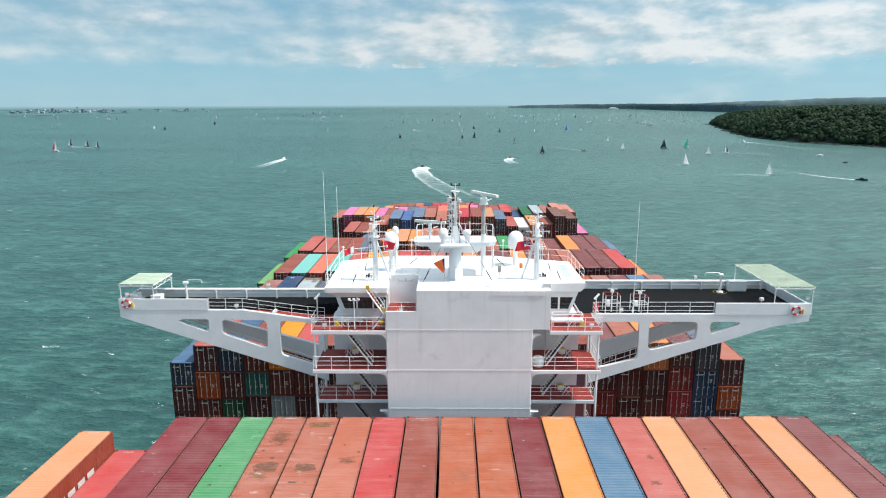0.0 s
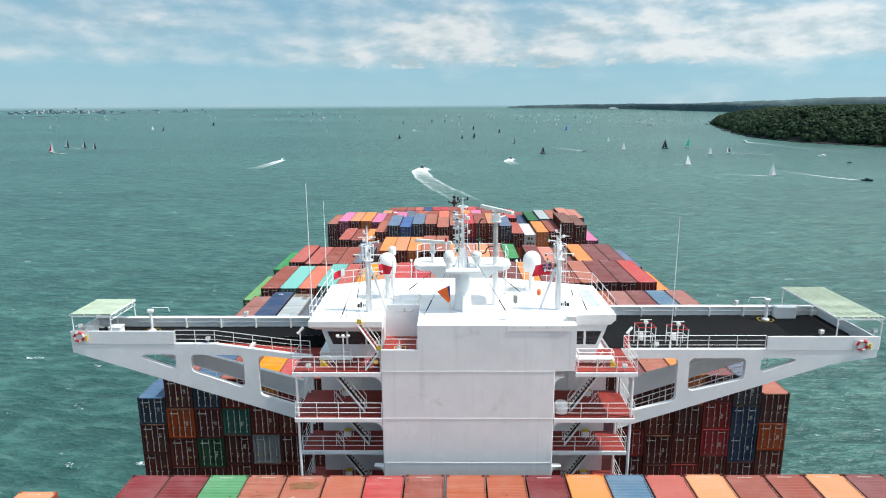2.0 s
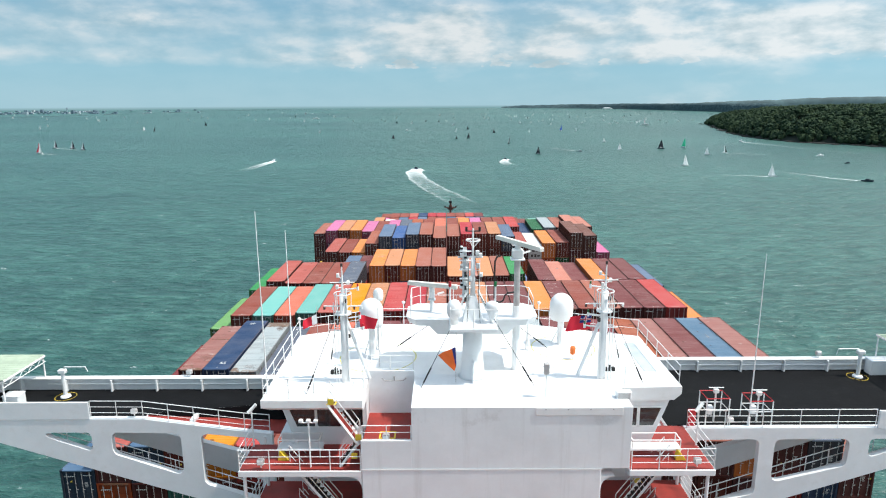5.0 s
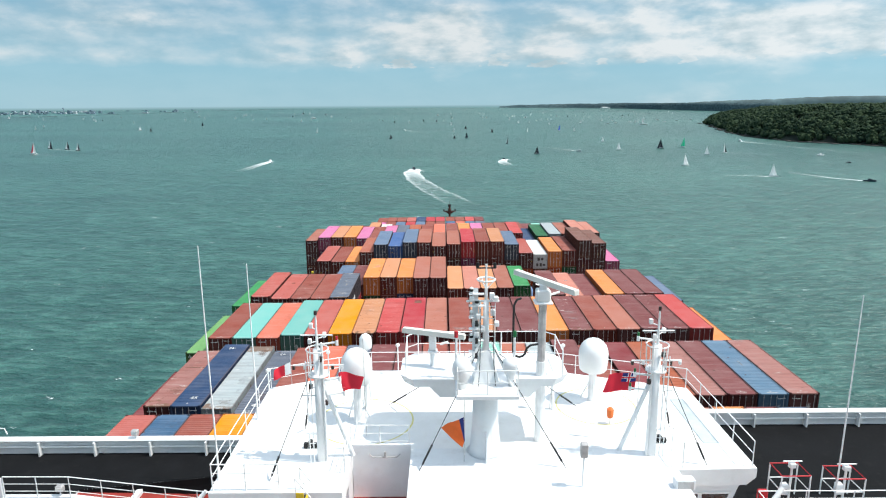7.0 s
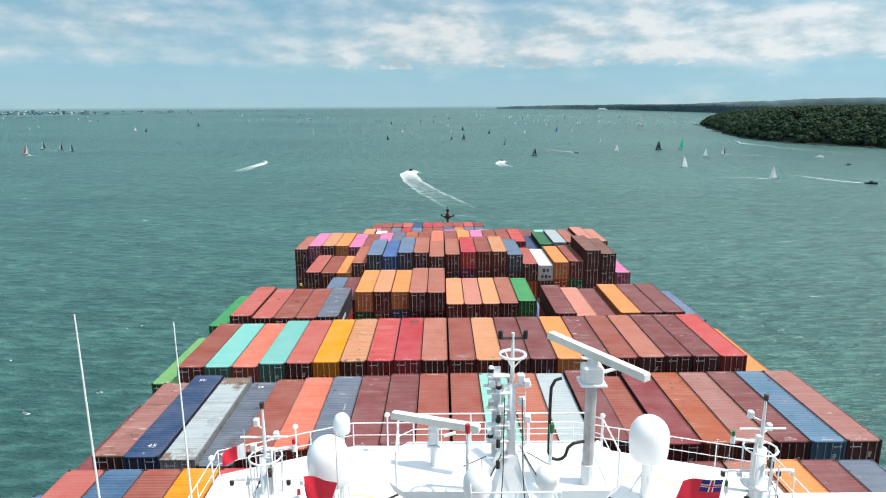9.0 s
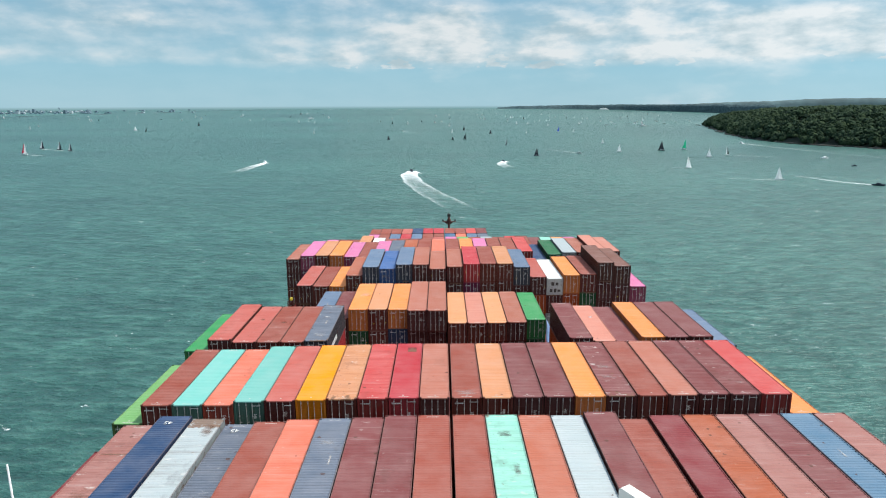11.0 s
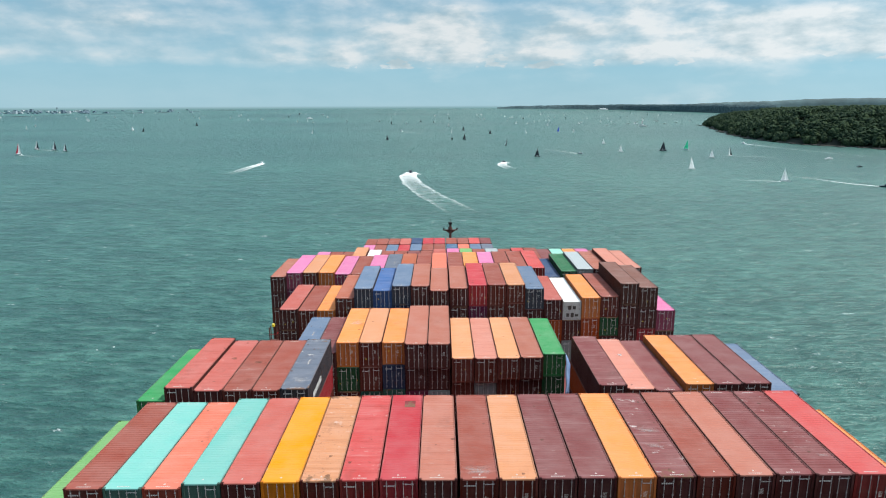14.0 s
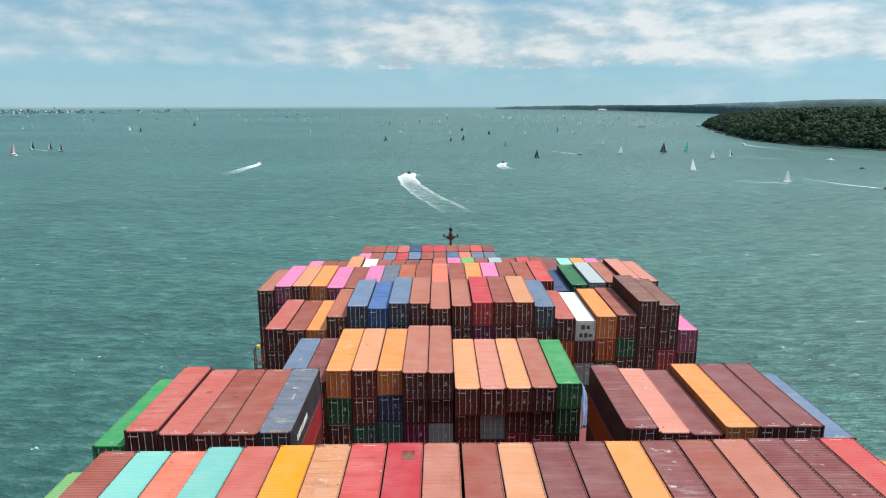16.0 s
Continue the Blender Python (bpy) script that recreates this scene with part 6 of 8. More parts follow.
main_mast()
PL = TOP + 2.9
railing([(-1.95, 48.4, PL), (-2.0, 50.25, PL), (-1.55, 50.7, PL), (3.85, 50.7, PL), (4.3, 50.25, PL), (4.3, 48.4, PL)], "white tubular railing round the radar platform", tall=1.05, rails=2, spacing=1.6, r=0.024)
railing([(2.3, 48.2, TOP + 3.02), (2.3, 46.45, TOP + 3.02), (0.06, 46.45, TOP + 3.02), (0.06, 48.2, TOP + 3.02)], "white tubular railing on the lower mast platform", tall=0.95, rails=2, spacing=1.2)


def radar(x, y, z, post_top, bar_a, bar_b, label, post_mat, q=1.0):
    e = thing("radar_scanner", (x, y, z), label, "radar", "radar scanners")
    cut = min(post_top - 0.5, 59.6)
    part("lower_post", Geo().tube((x, y, z), (x, y, cut), 0.2 * q, 12), WHITE_PLAIN, e)
    part("pedestal", Geo().tube((x, y, cut), (x, y, post_top - 0.45), 0.16 * q, 12), post_mat, e, "grey pedestal" if post_mat is GALVANISED else "")
    part("gearbox", Geo().soft_box(x - 0.28 * q, x + 0.28 * q, y - 0.26 * q, y + 0.26 * q, post_top - 0.45, post_top + 0.02, 0.05), WHITE_PLAIN, e)
    part("gear_ledge", Geo().soft_box(x - 0.36 * q, x + 0.36 * q, y - 0.32 * q, y + 0.32 * q, post_top - 0.52, post_top - 0.452, 0.02), WHITE, e)
    part("turning_unit", Geo().lathe((x, y, post_top + 0.02), [(0.16, 0.0), (0.14, 0.16), (0.1, 0.2)], 12), WHITE_PLAIN, e)
    a, b = Vector((*bar_a, post_top + 0.33)), Vector((*bar_b, post_top + 0.33))
    u = (b - a).normalized()
    s = Vector((-u.y, u.x, 0)) * 0.11
    v = [a - s, b - s, b + s, a + s]
    lid = [p + (a + b - p * 2).normalized() * 0.04 for p in v]
    v = [(p.x, p.y, p.z - 0.11) for p in v] + [(p.x, p.y, p.z + 0.06) for p in v] + [(p.x, p.y, p.z + 0.10) for p in lid]
    sides = [(k + i, k + (i + 1) % 4, k + 4 + (i + 1) % 4, k + 4 + i) for k in (0, 4) for i in range(4)]
    part("antenna_bar", Geo().add(v, [(3, 2, 1, 0), (8, 9, 10, 11)] + sides), CREAM, e, "long cream-white antenna bar")
    part("bar_mount", Geo().upright([(x - 0.22, post_top + 0.2), (x + 0.22, post_top + 0.2), (x + 0.3, post_top + 0.225), (x - 0.3, post_top + 0.225)], y - 0.1, y + 0.1), WHITE_PLAIN, e)
    part("bracket", Geo().tube((x + 0.3, y, post_top - 0.2), (x + 0.65, y, post_top - 0.1), 0.05), WHITE_PLAIN, e)


radar(3.46, 48.55, TOP, 62.55, (2.55, 50.1), (4.45, 47.0), "large radar scanner on a tall post beside the mast", GALVANISED)
radar(-0.9, 49.5, PL, 60.15, (-2.15, 49.85), (0.42, 48.95), "smaller white radar scanner on the platform", WHITE_PLAIN, 0.55)
part("hose", Geo().run([(2.6, 48.4, 62.25), (2.42, 48.37, 62.2), (2.32, 48.35, 62.0)] + [(2.30, 48.33, z) for z in (61.6, 61.2, 60.8, 60.4)] + [(2.55 - 0.25 * math.cos(a), 48.32, 60.1 - 0.25 * math.sin(a)) for a in (0.0, 0.5, 1.0, 1.57, 2.1, 2.6)] + [(2.84, 48.35, 60.2), (3.0, 48.38, 60.32), (3.3, 48.42, 60.35)], 0.045, 8), BLACK,
     thing("cable_loop", (2.4, 48.35, PL), "black cable loop hanging beside the radar post", "cable"))


def satellite_dome(x, y, r, base, top, label):
    e = thing("satellite_dome", (x, y, TOP), label, "radome", "satellite domes")
    part("pedestal", Geo().tube((x, y, TOP), (x, y, base), r * 0.28, 12), WHITE_PLAIN, e)
    for a in (0.5, 2.6, 4.7):
        part("brace", Geo().tube((x + r * 0.8 * math.cos(a), y + r * 0.8 * math.sin(a), TOP), (x, y, base - 0.3), 0.035), WHITE_PLAIN, e)
    h = top - base
    prof = [(r * 0.86, 0.0), (r * 0.93, h * 0.04), (r * 0.97, h * 0.18), (r, h * 0.36), (r, h * 0.54)]
    prof += [(max(0.02, r * math.cos(a)), h * 0.54 + h * 0.46 * math.sin(a)) for a in (0.26, 0.52, 0.79, 1.05, 1.31, 1.57)]
    part("dome", Geo().lathe((x, y, base), prof, 24), WHITE_PLAIN, e, smooth=True)


satellite_dome(6.45, 52.2, 0.67, 57.62, 59.15, "large white satellite dome on a pedestal")
satellite_dome(-4.23, 50.4, 0.66, 57.9, 59.45, "large white satellite dome beside the railing")
satellite_dome(-3.93, 51.4, 0.28, 59.05, 59.74, "small white satellite dome on a tall stalk")
satellite_dome(4.45, 51.3, 0.14, 58.3, 58.75, "tiny white dome aerial on a stalk")


def signal_mast(x, y, flip):
    e = thing("signal_mast", (x, y, TOP), "slender white signal mast with yards and lamps", "mast", "signal masts")
    part("column", Geo().tube((x, y, TOP), (x, y, TOP + 4.6), 0.21, 14, 0.16), WHITE, e, smooth=True)
    part("conduit", Geo().run([(x + flip * 0.2, y - 0.14, TOP), (x + flip * 0.19, y - 0.13, TOP + 4.9)], 0.045, 6), WHITE_PLAIN, e)
    part("cross_yard", Geo().tube((x - 0.95, y, TOP + 3.95), (x + 0.95, y, TOP + 3.95), 0.035, 6), WHITE_PLAIN, e)
    part("cross_yard", Geo().tube((x - 0.6, y, TOP + 5.15), (x + 0.6, y, TOP + 5.15), 0.03, 6), WHITE_PLAIN, e)
    for k, s in enumerate((-0.92, -0.5, 0.55, 0.9)):
        part("yard_block", Geo().soft_box(x + s - 0.05, x + s + 0.05, y - 0.05, y + 0.05, TOP + 3.78, TOP + 3.93, 0.015), WHITE_PLAIN if k % 2 else DARK_STEEL, e)
    part("top_pole", Geo().tube((x, y, TOP + 4.6), (x, y, TOP + 6.0), 0.06, 8, 0.03), WHITE_PLAIN, e)
    part("cap_light", Geo().tube((x, y, TOP + 5.95), (x, y, TOP + 6.1), 0.06, 8), DARK_STEEL, e)
    part("brace", Geo().tube((x + flip * 1.15, y + 0.3, TOP), (x + flip * 0.15, y, TOP + 3.2), 0.09, 8), WHITE, e)
    for zz, rr in ((3.6, 0.38), (4.6, 0.42)):
        ring = [(x + rr * math.cos(2 * math.pi * (i % 14) / 14), y + rr * math.sin(2 * math.pi * (i % 14) / 14), TOP + zz) for i in range(15)]
        part("hoop", Geo().run(ring, 0.028), WHITE_PLAIN, e)
    part("platform", Geo().lathe((x, y, TOP + 3.55), [(0.4, 0.0), (0.4, 0.05)], 14), WHITE, e)
    for i in range(5):
        a = 2 * math.pi * i / 5
        part("stanchion", Geo().tube((x + 0.38 * math.cos(a), y + 0.38 * math.sin(a), TOP + 3.6), (x + 0.42 * math.cos(a), y + 0.42 * math.sin(a), TOP + 4.6), 0.022), WHITE_PLAIN, e)
    for zz, ln in ((4.75, 0.75), (3.3, 0.8), (2.7, 0.95)):
        s = 1 if flip > 0 else -1
        part("yard", Geo().tube((x - 0.1 * s, y, TOP + zz), (x + s * ln, y, TOP + zz + 0.12), 0.04), WHITE_PLAIN, e)
        part("lamp_housing", Geo().tube((x + s * ln, y, TOP + zz + 0.0), (x + s * ln, y, TOP + zz + 0.2), 0.06, 8), WHITE_PLAIN, e)
        part("coloured_lamp", Geo().tube((x + s * ln, y, TOP + zz + 0.2), (x + s * ln, y, TOP + zz + 0.34), 0.045, 8), SIGNAL_RED if flip > 0 else GREEN_LAMP, e)
    part("yard", Geo().tube((x, y, TOP + 2.7), (x - flip * 0.7, y, TOP + 2.72), 0.03), WHITE_PLAIN, e)
    for zz, aa in ((5.0, 0.6), (5.35, 2.4), (4.9, 4.0), (4.2, 5.2), (3.05, 3.6), (2.2, 0.9)):
        cx, cy = x + 0.32 * math.cos(aa), y + 0.32 * math.sin(aa)
        part("arm", Geo().tube((x, y, TOP + zz), (cx, cy, TOP + zz + 0.05), 0.022), WHITE_PLAIN, e)
        part("fitting", Geo().soft_box(cx - 0.07, cx + 0.07, cy - 0.07, cy + 0.07, TOP + zz, TOP + zz + 0.2, 0.02), WHITE_PLAIN if zz > 4.5 else DARK_STEEL, e)
    for k in range(9):
        part("rung", Geo().tube((x - flip * 0.42, y - 0.22, TOP + 0.4 + k * 0.42), (x - flip * 0.18, y - 0.2, TOP + 0.4 + k * 0.42), 0.015, 4), WHITE_PLAIN, e)
    part("ladder", Geo().run([(x - flip * 0.42, y - 0.22, TOP), (x - flip * 0.42, y - 0.22, TOP + 4.2)], 0.022), WHITE_PLAIN, e)
    for zz in (0.9, 1.7, 2.5, 3.2):
        part("band", Geo().tube((x, y, TOP + zz), (x, y, TOP + zz + 0.06), 0.21 - zz * 0.014, 14), WHITE_PLAIN, e)
    part("ladder", Geo().run([(x - flip * 0.28, y - 0.2, TOP), (x - flip * 0.25, y - 0.2, TOP + 4.4)], 0.022), WHITE_PLAIN, e)
    for i in range(3):
        part("shackle", Geo().soft_box(x - flip * (0.45 + 0.2 * i) - 0.08, x - flip * (0.45 + 0.2 * i) + 0.08, y + 0.8, y + 1.0, TOP, TOP + 0.22 + 0.12 * (i % 2), 0.03), BLACK, e)


GREEN_LAMP = material("green_lamp", (0.01, 0.14, 0.04), 0.3)
signal_mast(-5.2, 47.15, 1)
signal_mast(7.68, 47.4, -1)


def stay(a, b):
    a, b = Vector(a), Vector(b)
    e = thing("stay_wire", b, "thin dark stay wire with a turnbuckle", "wire", "stay wires")
    part("wire", Geo().tube(a, b, 0.015, 5), BLACK, e)
    part("turnbuckle", Geo().tube(b + (a - b) * 0.06, b + (a - b) * 0.22, 0.04, 6), BLACK, e)


for a, b in (((0.9, 47.5, 60.5), (-1.41, 46.25, TOP)), ((1.5, 47.5, 60.5), (4.19, 46.4, TOP)), ((1.0, 48.6, 60.0), (-3.0, 51.8, TOP)), ((1.6, 48.6, 60.0), (5.6, 51.6, TOP)),
             ((-5.4, 47.2, 60.0), (-6.9, 45.6, TOP)), ((-5.5, 47.6, 60.0), (-6.4, 49.6, TOP)), ((7.9, 47.3, 60.0), (9.6, 46.6, TOP)), ((7.9, 47.7, 60.0), (9.2, 49.6, TOP))):
    stay(a, b)


def flag(points, mats, label, staff=None):
    """A small wind-blown flag; points: its four corners; mats: bands along its length."""
    a, b, c, d = (Vector(p) for p in points)   # hoist top, fly top, fly bottom, hoist bottom
    e = thing("flag", points[3], label, "flag", "flags")
    n, m = 12, 6
    out = (b - a).cross(d - a).normalized()

    def at(u, v):
        p = (a * (1 - u) + b * u) * (1 - v) + (d * (1 - u) + c * u) * v
        return p + out * (0.10 * math.sin(u * 7 + v * 2) * u)
    for k, (u0, u1, v0, v1, mat, name) in enumerate(mats):
        v = [at(u0 + (u1 - u0) * i / n, v0 + (v1 - v0) * j / m) + out * 0.006 * k for j in range(m + 1) for i in range(n + 1)]
        g = Geo().add(v, [(j * (n + 1) + i, j * (n + 1) + i + 1, (j + 1) * (n + 1) + i + 1, (j + 1) * (n + 1) + i) for j in range(m) for i in range(n)])
        part(name, g, mat, e, smooth=True)
    if staff:
        part("halyard", Geo().tube(staff[0], staff[1], 0.014, 5), GALVANISED, e)


FLAG_RED = material("flag_red", (0.62, 0.012, 0.035), 0.8, grain=0.1)
FLAG_BLUE = material("flag_blue", (0.01, 0.02, 0.16), 0.8, grain=0.1)
FLAG_ORANGE = material("flag_orange", (0.8, 0.14, 0.02), 0.8, grain=0.1)
FLAG_WHITE = material("flag_white", (0.8, 0.8, 0.8), 0.8, grain=0.05)
CLOTH = (0, 1, 0, 1)
flag([(7.32, 48.5, 59.08), (6.3, 48.8, 58.9), (6.05, 48.8, 58.1), (7.25, 48.5, 58.32)],
     [(*CLOTH, FLAG_RED, "field"), (0, 0.5, 0, 0.5, FLAG_BLUE, "canton"), (0, 0.5, 0.19, 0.31, FLAG_WHITE, "white_stripe"), (0.19, 0.31, 0, 0.5, FLAG_WHITE, "white_stripe"), (0, 0.5, 0.22, 0.28, FLAG_RED, "red_stripe"), (0.22, 0.28, 0, 0.5, FLAG_RED, "red_stripe")],
     "red flag with a crossed blue canton by the mast", ((7.4, 48.45, TOP), (7.4, 48.45, 60.6)))
flag([(-3.72, 49.0, 58.75), (-4.7, 49.0, 59.0), (-4.62, 49.0, 58.2), (-3.9, 49.0, 58.2)], [(*CLOTH, FLAG_RED, "field")], "plain red flag beside the satellite dome", ((-3.7, 49.0, TOP), (-3.72, 49.0, 60.4)))
flag([(0.3, 46.9, 58.0), (-0.55, 47.0, 57.55), (0.25, 46.9, 56.75), (0.35, 46.9, 57.0)], [(*CLOTH, FLAG_ORANGE, "field"), (0, 0.2, 0, 1, FLAG_BLUE, "hoist_stripe")], "orange and blue flag on a mast halyard", ((0.32, 46.9, TOP), (0.35, 47.1, 60.6)))
flag([(-7.9, 53.6, 57.5), (-8.7, 53.6, 57.1), (-8.75, 53.6, 56.55), (-7.9, 53.6, 56.9)], [(*CLOTH, FLAG_RED, "field"), (0.0, 0.35, 0, 1, FLAG_WHITE, "hoist_stripe")], "small red and white flag at the roof rail", ((-7.88, 53.6, TOP), (-7.88, 53.6, 58.0)))


def roof_stalk(x, y, tall, head, label):
    e = thing("roof_sensor", (x, y, TOP), label, "sensor", "roof sensors")
    part("stalk", Geo().tube((x, y, TOP), (x, y, TOP + tall), 0.035, 8), WHITE_PLAIN, e)
    part("head", head, GALVANISED, e)


roof_stalk(4.55, 45.2, 1.25, Geo().soft_box(4.42, 4.68, 45.08, 45.32, TOP + 1.2, TOP + 1.75, 0.03), "grey box sensor on a thin white stalk")
e = thing("orange_buoy_light", (6.72, 49.9, TOP), "small orange beacon on a short leg", "beacon")
part("leg", Geo().tube((6.72, 49.9, TOP), (6.72, 49.9, TOP + 0.35), 0.03), WHITE_PLAIN, e)
part("beacon", Geo().lathe((6.72, 49.9, TOP + 0.3), [(0.12, 0.0), (0.15, 0.1), (0.15, 0.38), (0.08, 0.45)], 12), ORANGE, e)
e = thing("roof_vent", (8.2, 45.9, TOP), "grey louvred vent box at the roof edge", "vent")
part("vent_body", Geo().soft_box(7.85, 8.55, 45.0, 45.35, TOP - 0.06, TOP + 0.36, 0.03), WHITE, e)
part("louvre", Geo().box(7.92, 8.48, 44.985, 45.0, TOP, TOP + 0.30), GALVANISED, e, "grey louvre")
for i, (x, y) in enumerate(((-6.2, 54.4), (-2.8, 55.3), (5.6, 55.1), (-8.6, 52.2))):
    e = thing("railing_lamp", (x, y, TOP), "small white lamp on a rail-high stalk", "lamp", "railing lamps")
    part("stalk", Geo().tube((x, y, TOP), (x, y, TOP + 1.5), 0.03), WHITE_PLAIN, e)
    part("globe", Geo().lathe((x, y, TOP + 1.48), [(0.05, 0.0), (0.11, 0.06), (0.11, 0.14), (0.03, 0.2)], 10), WHITE_PLAIN, e, smooth=True)


def floor_circle(x, y, r):
    g = Geo()
    n = 40
    v = [(x + q * math.cos(2 * math.pi * i / n), y + q * math.sin(2 * math.pi * i / n), TOP + 0.006) for q in (r, r + 0.07) for i in range(n)]
    g.add(v, [(i, (i + 1) % n, n + (i + 1) % n, n + i) for i in range(n)])
    whole("painted_circle", g, PALE_YELLOW, "thin pale yellow circle painted on the roof", "floor marking", "painted circles")


PALE_YELLOW = material("pale_yellow_line", (0.72, 0.66, 0.25), 0.6, grain=0.15)
floor_circle(6.5, 51.6, 1.75)
floor_circle(-3.9, 50.3, 2.05)
g = Geo().soft_box(10.1, 10.75, 48.2, 52.2, TOP + 0.002, TOP + 0.03, 0.01)
whole("roof_hatch_strip", g, material("pale_grey_blue_strip", (0.50, 0.56, 0.58), 0.4), "pale grey strip hatch along the roof edge", "roof strip")


# ---- forward details on the ship ----
def bow_mast():
    x, y = MID, 205.0
    e = thing("bow_mast", (x, y, 27.5), "dark red-brown foremast with cross-trees at the bow", "mast")
    part("column", Geo().tube((x, y, 27.5), (x, y, 41.4), 0.45, 12, 0.26), BROWN_MAST, e)
    part("cross_tree", Geo().soft_box(x - 1.75, x + 1.75, y - 0.35, y + 0.35, 39.95, 40.15, 0.05), BROWN_MAST, e)
    for s in (-1, 1):
        part("knee", Geo().upright([(x, 39.95), (x + s * 1.3, 39.95), (x, 39.0)][::s], y - 0.08, y + 0.08), BROWN_MAST, e)
        part("lamp_box", Geo().soft_box(x + s * 1.6 - 0.2, x + s * 1.6 + 0.2, y - 0.2, y + 0.2, 40.151, 40.6, 0.05), BLACK, e)
    part("collar", Geo().tube((x, y, 40.15), (x, y, 40.75), 0.5, 12), BROWN_MAST, e)
    part("lantern", Geo().soft_box(x - 0.45, x + 0.45, y - 0.35, y + 0.35, 41.4, 42.0, 0.08), BLACK, e)
    part("top_pole", Geo().tube((x, y, 42.0), (x, y, 43.0), 0.07, 8, 0.03), BROWN_MAST, e)


bow_mast()


def lashing_tower(x, y, z0, z1):
    e = thing("lashing_bridge_tower", (x, y, z0), "narrow brown lashing bridge tower with a yellow lamp", "tower")
    for dx in (-0.45, 0.45):
        for dy in (-0.35, 0.35):
            part("leg", Geo().tube((x + dx, y + dy, z0), (x + dx, y + dy, z1), 0.07), BROWN_MAST, e)
    z = z0 + 1.0
    while z < z1:
        part("landing", Geo().box(x - 0.55, x + 0.55, y - 0.45, y + 0.45, z, z + 0.06), BROWN_MAST, e)
        part("rail", Geo().run([(x - 0.5, y - 0.4, z + 1.0), (x + 0.5, y - 0.4, z + 1.0), (x + 0.5, y + 0.4, z + 1.0)], 0.03), SIGNAL_RED, e)
        z += 2.6
    part("lamp", Geo().soft_box(x - 0.18, x + 0.18, y - 0.2, y + 0.2, z1, z1 + 0.4, 0.05), YELLOW, e, "yellow lamp")
    return e


lashing_tower(-23.1, 131.4, 25.5, 41.4)


def lashing_bridge(y):
    """The low steel gallery between two bays."""
    e = thing("lashing_bridge", (MID, y, 24), "low red-brown steel lashing bridge between container bays", "lashing bridge", "lashing bridges")
    for z in (28.0, 31.0):
        part("walkway", Geo().box(MID - 28.8, MID + 28.8, y - 0.5, y + 0.5, z, z + 0.12), BROWN_MAST, e)
    for k in range(13):
        x = MID - 28.5 + k * 57.0 / 12
        part("post", Geo().box(x - 0.1, x + 0.1, y - 0.1, y + 0.1, 23.9, 32.2), BROWN_MAST, e)
    part("rail", Geo().tube((MID - 28.8, y - 0.4, 32.1), (MID + 28.8, y - 0.4, 32.1), 0.05), BROWN_MAST, e)


for y in (71.5, 86.7, 101.7, 116.6, 131.6, 146.8, 162.0):
    lashing_bridge(y)


def tarpaulin():
    g = Geo()
    n, m = 10, 14
    v = []
    for j in range(m + 1):
        f = j / m
        for i in range(n + 1):
            u = i / n
            v.append((12.74 + 0.1 * f + u * 0.85 * min(1.0, 0.25 + 2.2 * f) + 0.05 * math.sin(f * 11), 117.95 + u * (1.4 - 0.5 * f) + 0.10 * math.sin(u * 11 + f * 4), 42.6 - f * 4.7 - 0.25 * u))
    g.add(v, [(j * (n + 1) + i, j * (n + 1) + i + 1, (j + 1) * (n + 1) + i + 1, (j + 1) * (n + 1) + i) for j in range(m) for i in range(n)])
    ob = whole("tarpaulin", g, material("blue_tarpaulin", (0.22, 0.34, 0.58), 0.5, grain=0.2, scale=1.5), "torn blue tarpaulin hanging from a green container", "tarpaulin", smooth=True)
    ob.modifiers.new("thickness", "SOLIDIFY").thickness = 0.015


tarpaulin()


def size_mark(text, x, y, z, size, turn=0.0):
    """Painted figures on a container roof."""
    c = bpy.data.curves.new("size_mark", "FONT")
    c.body, c.size, c.extrude, c.align_x, c.align_y = text, size, 0.004, "CENTER", "CENTER"
    o = bpy.data.objects.new("size_mark", c)
    me = bpy.data.meshes.new_from_object(o)
    bpy.data.objects.remove(o)
    ob = new("size_mark", me)
    ob.data.materials.append(MARK_WHITE)
    ob.location, ob.rotation_euler = (x, y, z), (0, 0, turn)
    tagged(ob, "white painted figures on a navy container roof", "marking", "roof figures")


for col, top in ((-9, 46.0), (-7, 45.3)):
    size_mark("45", column_x(col) + 0.2, 73.7, top + 0.004, 0.66)
    size_mark("45", column_x(col) - 0.2, 84.9, top + 0.004, 0.66, math.pi)


def side_blocks(x, y0, y1, z0, z1, count, label, facing=1):
    """Large painted lettering on a container side, as plain blocks."""
    e = thing("painted_lettering", (x, y0, z0), label, "lettering")
    step = (y1 - y0) / count
    for i in range(count):
        part("block", Geo().box(x, x + 0.012 * facing, y0 + i * step + step * 0.14, y0 + (i + 1) * step - step * 0.14, z0, z1), MARK_WHITE, e)


side_blocks(column_x(-11) + WIDE / 2 + 0.002, 31.2, 39.6, 43.25, 44.05, 7, "large plain white blocks on an orange container side")
side_blocks(column_x(-6) + WIDE / 2 + 0.002, 105.2, 109.2, 43.75, 44.3, 8, "plain white lettering blocks on a slate container side")


# ---- far shores ----
def polar(azimuth, r):
    a = radians(azimuth)
    return r * math.sin(a), 30 + r * math.cos(a)


